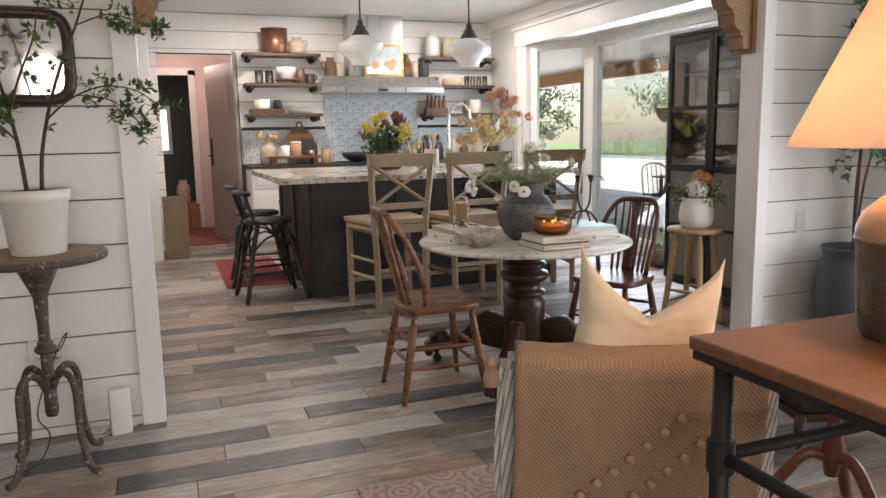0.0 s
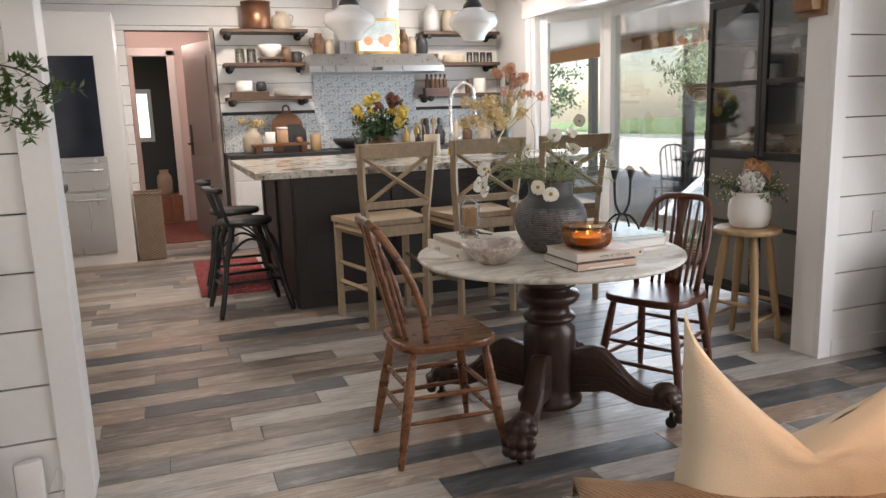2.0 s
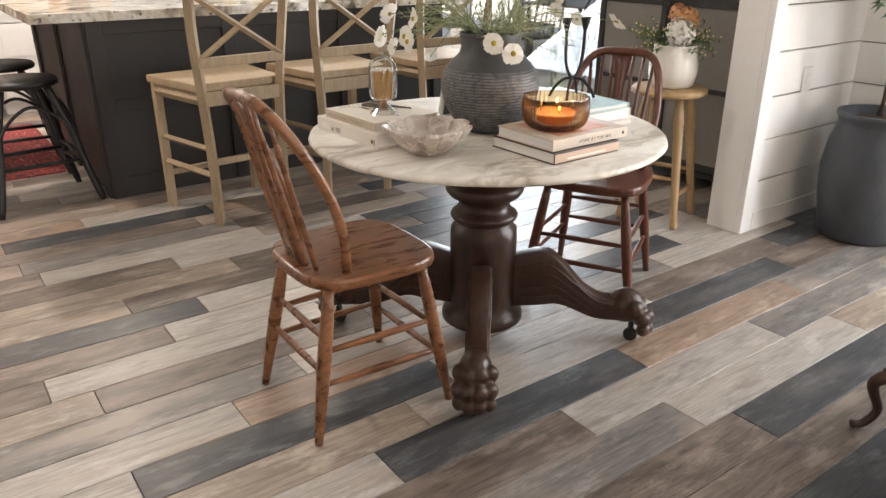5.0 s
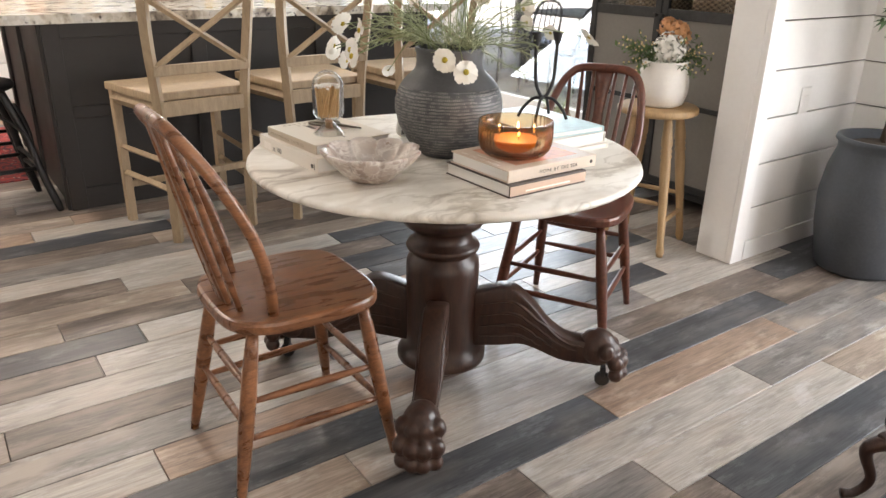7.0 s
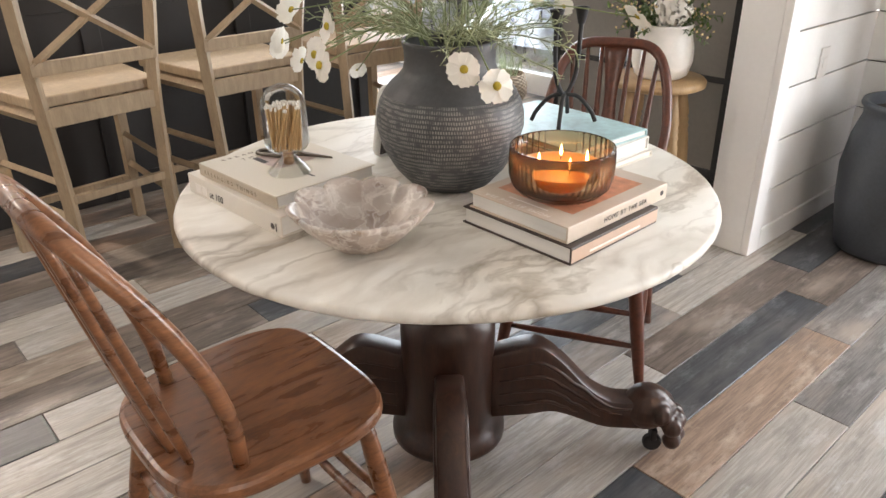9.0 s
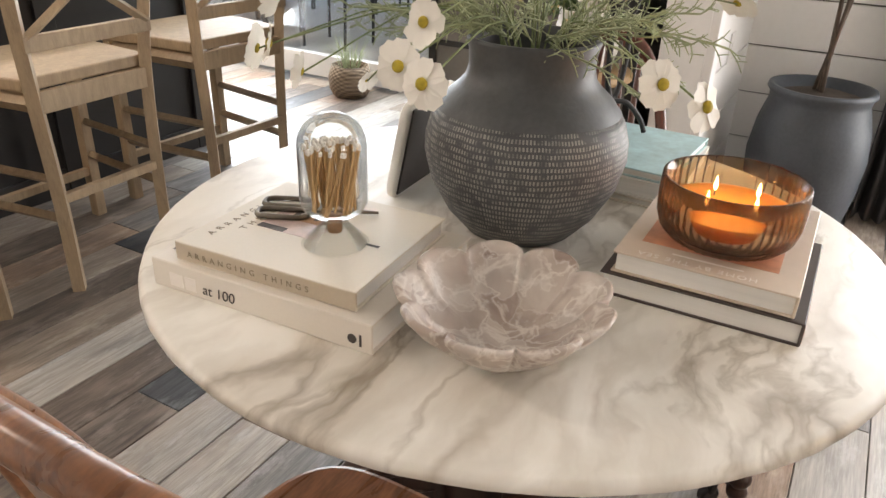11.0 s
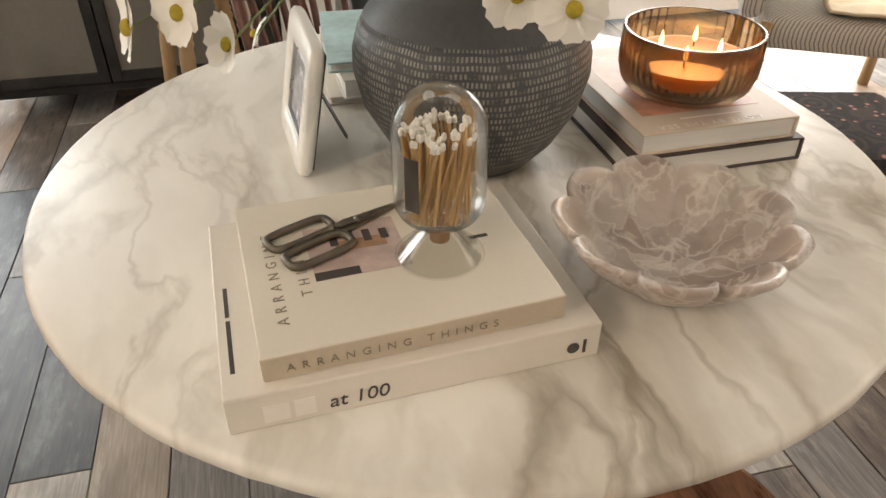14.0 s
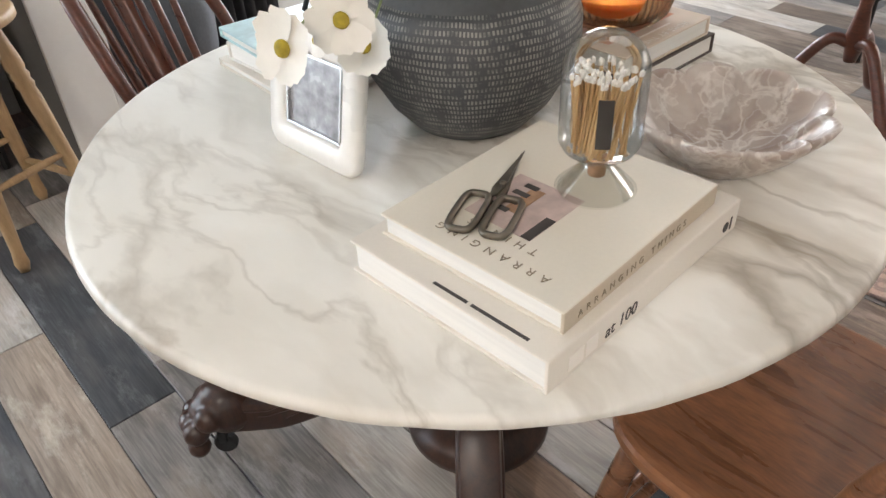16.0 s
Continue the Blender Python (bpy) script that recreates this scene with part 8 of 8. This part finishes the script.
for v in b.verts:
    x, y = v.co.x, v.co.y
    z = 0.44 if y > -0.2 else 0.44 + min(0.44, (-0.2 - y) * 0.9)
    v.co = Vector((x * 0.27 + 0.02 * noise.noise((x * 2, y * 2, 1)), max(-0.24, y * 0.3 - 0.0) if y > -0.7 else -0.24, z + 0.012 + 0.02 * noise.noise((x * 4, y * 4, 5))))
c = part("cloth", b, M_linen, t)
c.modifiers.new("thick", "SOLIDIFY").thickness = 0.01

# ---- outside ----
structure("patio", box(5.1, 9.4, -2.0, 24.0, -0.249, -0.06), M_patio, "pale concrete patio", "patio")
# added pale sheet where the lawn blows out white in the sun
structure("driveway", box(9.41, 24.0, -30, 60, -0.249, -0.22), M_paleground, "pale ground with the glare of the sunlit lawn put into its colour", "drive")
structure("water", box(24.2, 27.5, -30, 70, -0.249, -0.235), M_water, "narrow strip of blue water", "water")
structure("porch_roof", box(5.11, 9.3, -2.0, 24.0, 2.62, 2.74), M_trim, "white boarded porch ceiling", "roof")
for y in (1.0, 4.9, 7.6, 10.4, 13.4, 16.4, 19.4):
    t = thing("porch_post", "square grey wooden porch post", "post", pose(9.0, y, -0.06))
    part("shaft", box(-0.075, 0.075, -0.075, 0.075, 0.0, 2.42, 0.006), M_post, t, smooth=False)
    part("foot", box(-0.1, 0.1, -0.1, 0.1, 0.0, 0.12, 0.006), M_post, t, smooth=False)
t = thing("porch_beam", "orange-brown cedar beam under the porch roof", "beam", pose(9.0, 4.0, 2.3605))
part("timber", box(-0.07, 0.07, -6.0, 19.9, 0, 0.259, 0.006), M_cedar, t, smooth=False)
t = thing("patio_table", "long glass-topped patio table", "table", pose(7.0, 6.6, -0.06))
part("top", box(-0.5, 0.5, -1.0, 1.0, 0.72, 0.745, 0.01), M_panel, t)
for x in (-0.42, 0.42):
    for y in (-0.9, 0.9):
        part("leg", tube([(x, y, 0), (x, y, 0.72)], 0.025, 8), M_black, t)


def patio_chair(m):
    t = thing("patio_chair", "black metal patio chair", "chair", m, "chairs on the patio")
    part("seat", box(-0.22, 0.22, -0.22, 0.22, 0.42, 0.45, 0.01), M_black, t)
    hoop = curve_points([(-0.22, -0.2, 0.0), (-0.22, -0.22, 0.45), (-0.2, -0.28, 0.8), (0, -0.3, 0.88), (0.2, -0.28, 0.8), (0.22, -0.22, 0.45), (0.22, -0.2, 0.0)], 6)
    part("hoop", tube(hoop, 0.013, 8), M_black, t)
    for x in (-0.12, -0.04, 0.04, 0.12):
        part("slat", tube([(x, -0.22, 0.45), (x, -0.29, 0.86)], 0.008, 6), M_black, t)
    for x in (-0.2, 0.2):
        part("leg", tube([(x, 0.2, 0.43), (x, 0.22, 0)], 0.013, 8), M_black, t)
    return t


first = patio_chair(pose(6.15, 6.2, -0.06, 0, 0, 95))
for x, y, a in ((6.15, 7.0, 85), (7.8, 6.2, -90), (7.8, 7.0, -95), (7.0, 5.25, 0), (7.0, 7.95, 180)):
    copy_thing(first, pose(x, y, -0.06, 0, 0, a))


def tree(x, y, h, seed):
    rnd = random.Random(seed)
    t = thing("garden_tree", "leafy green garden tree", "tree", pose(x, y, -0.26), "trees behind the lawn")
    q = curve_points([(0, 0, 0), (0.1, 0.05, h * 0.25), (0.0, 0.1, h * 0.5), (0.1, 0, h * 0.8)], 5)
    part("trunk", tube(q, [0.22 * (1 - 0.8 * i / len(q)) for i in range(len(q))], 8), M_bark, t)
    for k in range(6):
        a = TAU * k / 6 + rnd.uniform(-0.3, 0.3)
        z = h * rnd.uniform(0.3, 0.55)
        part("limb", tube(curve_points([(0, 0, z), (math.cos(a) * h * 0.12, math.sin(a) * h * 0.12, z + h * 0.1), (math.cos(a) * h * 0.26, math.sin(a) * h * 0.26, z + h * 0.24)], 4), [0.07, 0.06, 0.055, 0.05, 0.045, 0.04, 0.03, 0.025, 0.02], 6), M_bark, t)
    vs, fs = [], []
    clumps = []
    for k in range(46):
        a, r = rnd.uniform(0, TAU), math.sqrt(rnd.random()) * h * 0.36
        clumps.append((math.cos(a) * r, math.sin(a) * r, h * rnd.uniform(0.24, 0.98) - r * 0.3))
    for c in clumps:
        for k in range(60):
            o = Vector(c) + Vector((rnd.gauss(0, 1), rnd.gauss(0, 1), rnd.gauss(0, 0.7))) * h * 0.045
            d = Vector((rnd.gauss(0, 1), rnd.gauss(0, 1), rnd.gauss(0, 1))).normalized() * h * 0.014
            e = d.orthogonal() * rnd.uniform(0.6, 1)
            n = len(vs)
            vs += [o - d, o + e, o + d, o - e]
            fs.append((n, n + 1, n + 2, n + 3))
    me = bpy.data.meshes.new("crown")
    me.from_pydata([tuple(v) for v in vs], [], fs)
    me.materials.append(M_tree)
    ob = new("crown", me)
    ob.parent = t


for i, (x, y, h) in enumerate(((30, 12, 7.5), (33, 22, 8.5), (29, 32, 7), (36, 40, 9), (34, 2, 8), (30, -8, 7), (40, 30, 10), (24, 44, 8), (42, 14, 10), (27, 52, 8), (20, 60, 9))):
    tree(x, y, h, i)

# ---- floor planks ----
rng = random.Random(11)
W, L = 0.154, 0.958
tone_pool = [0, 0, 0, 1, 1, 1, 2, 2, 3, 4, 5, 5]
starts = {-1: 0.984, 0: 1.392, 1: 0.63, 2: 0.83, 3: 1.164, 4: 0.462, 5: 0.838, 6: 0.72, 8: 1.315, 11: 1.36}
set_tones = {(-1, 0): 5, (-1, 1): 0, (-1, 2): 2, (0, 0): 3, (0, 1): 4, (0, 2): 2, (1, 0): 1, (1, 1): 0, (1, 2): 3, (2, 0): 3, (2, 1): 0, (2, -1): 0, (3, 0): 4, (3, -1): 0, (3, 1): 2, (4, 0): 2, (5, 0): 5, (5, -1): 1, (6, 0): 0, (6, -1): 5, (8, 0): 0, (8, -1): 3, (11, 0): 0, (11, 1): 3, (6, 1): 2, (5, 1): 2, (8, 1): 3}


def plank_mesh(i):
    bm = box(0.0012, L - 0.0012, 0.0012, W - 0.0012, -0.013, 0.0)
    top = [e for e in bm.edges if all(v.co.z > -0.001 for v in e.verts)]
    bmesh.ops.bevel(bm, geom=top, offset=0.0016, segments=1, affect="EDGES")
    me = bpy.data.meshes.new("plank")
    bm.to_mesh(me)
    bm.free()
    me.materials.append(PLANKS[i])
    return me


plank_meshes = [plank_mesh(i) for i in range(len(PLANKS))]
rest_v, rest_f, rest_m = [], [], []
k = int((-3.5 - 2.195) / W)
last = None
while 2.195 + k * W < 12.3:
    y = 2.195 + k * W
    off = starts.get(k, rng.uniform(0, L))
    j = math.floor((-2.95 - off) / L)
    while off + j * L < 4.98:
        x = off + j * L
        tone = rng.choice(tone_pool)
        while tone == last:
            tone = rng.choice(tone_pool)
        tone = set_tones.get((k, j), tone)
        last = tone
        if -0.9 < x < 4.2 and 0.7 < y < 7.4:
            ob = new("plank", plank_meshes[tone])
            ob.parent = floor
            ob.location = (x, y, 0)
        else:
            n = len(rest_v)
            x, x1, y1 = max(x, -2.995), min(x + L, 4.99) - 0.0015, y + W - 0.0015
            rest_v += [(x, y, -0.013), (x1, y, -0.013), (x1, y1, -0.013), (x, y1, -0.013), (x, y, 0), (x1, y, 0), (x1, y1, 0), (x, y1, 0)]
            rest_f += [(n + 4, n + 5, n + 6, n + 7), (n, n + 1, n + 5, n + 4), (n + 1, n + 2, n + 6, n + 5), (n + 2, n + 3, n + 7, n + 6), (n + 3, n, n + 4, n + 7)]
            rest_m += [tone] * 5
        j += 1
    k += 1
me = bpy.data.meshes.new("far_planks")
me.from_pydata(rest_v, [], rest_f)
for mat in PLANKS:
    me.materials.append(mat)
me.polygons.foreach_set("material_index", rest_m)
ob = new("far_planks", me)
ob.parent = floor
ob["kind"] = "stuff"
ob["label"] = "grey and brown planks further off"
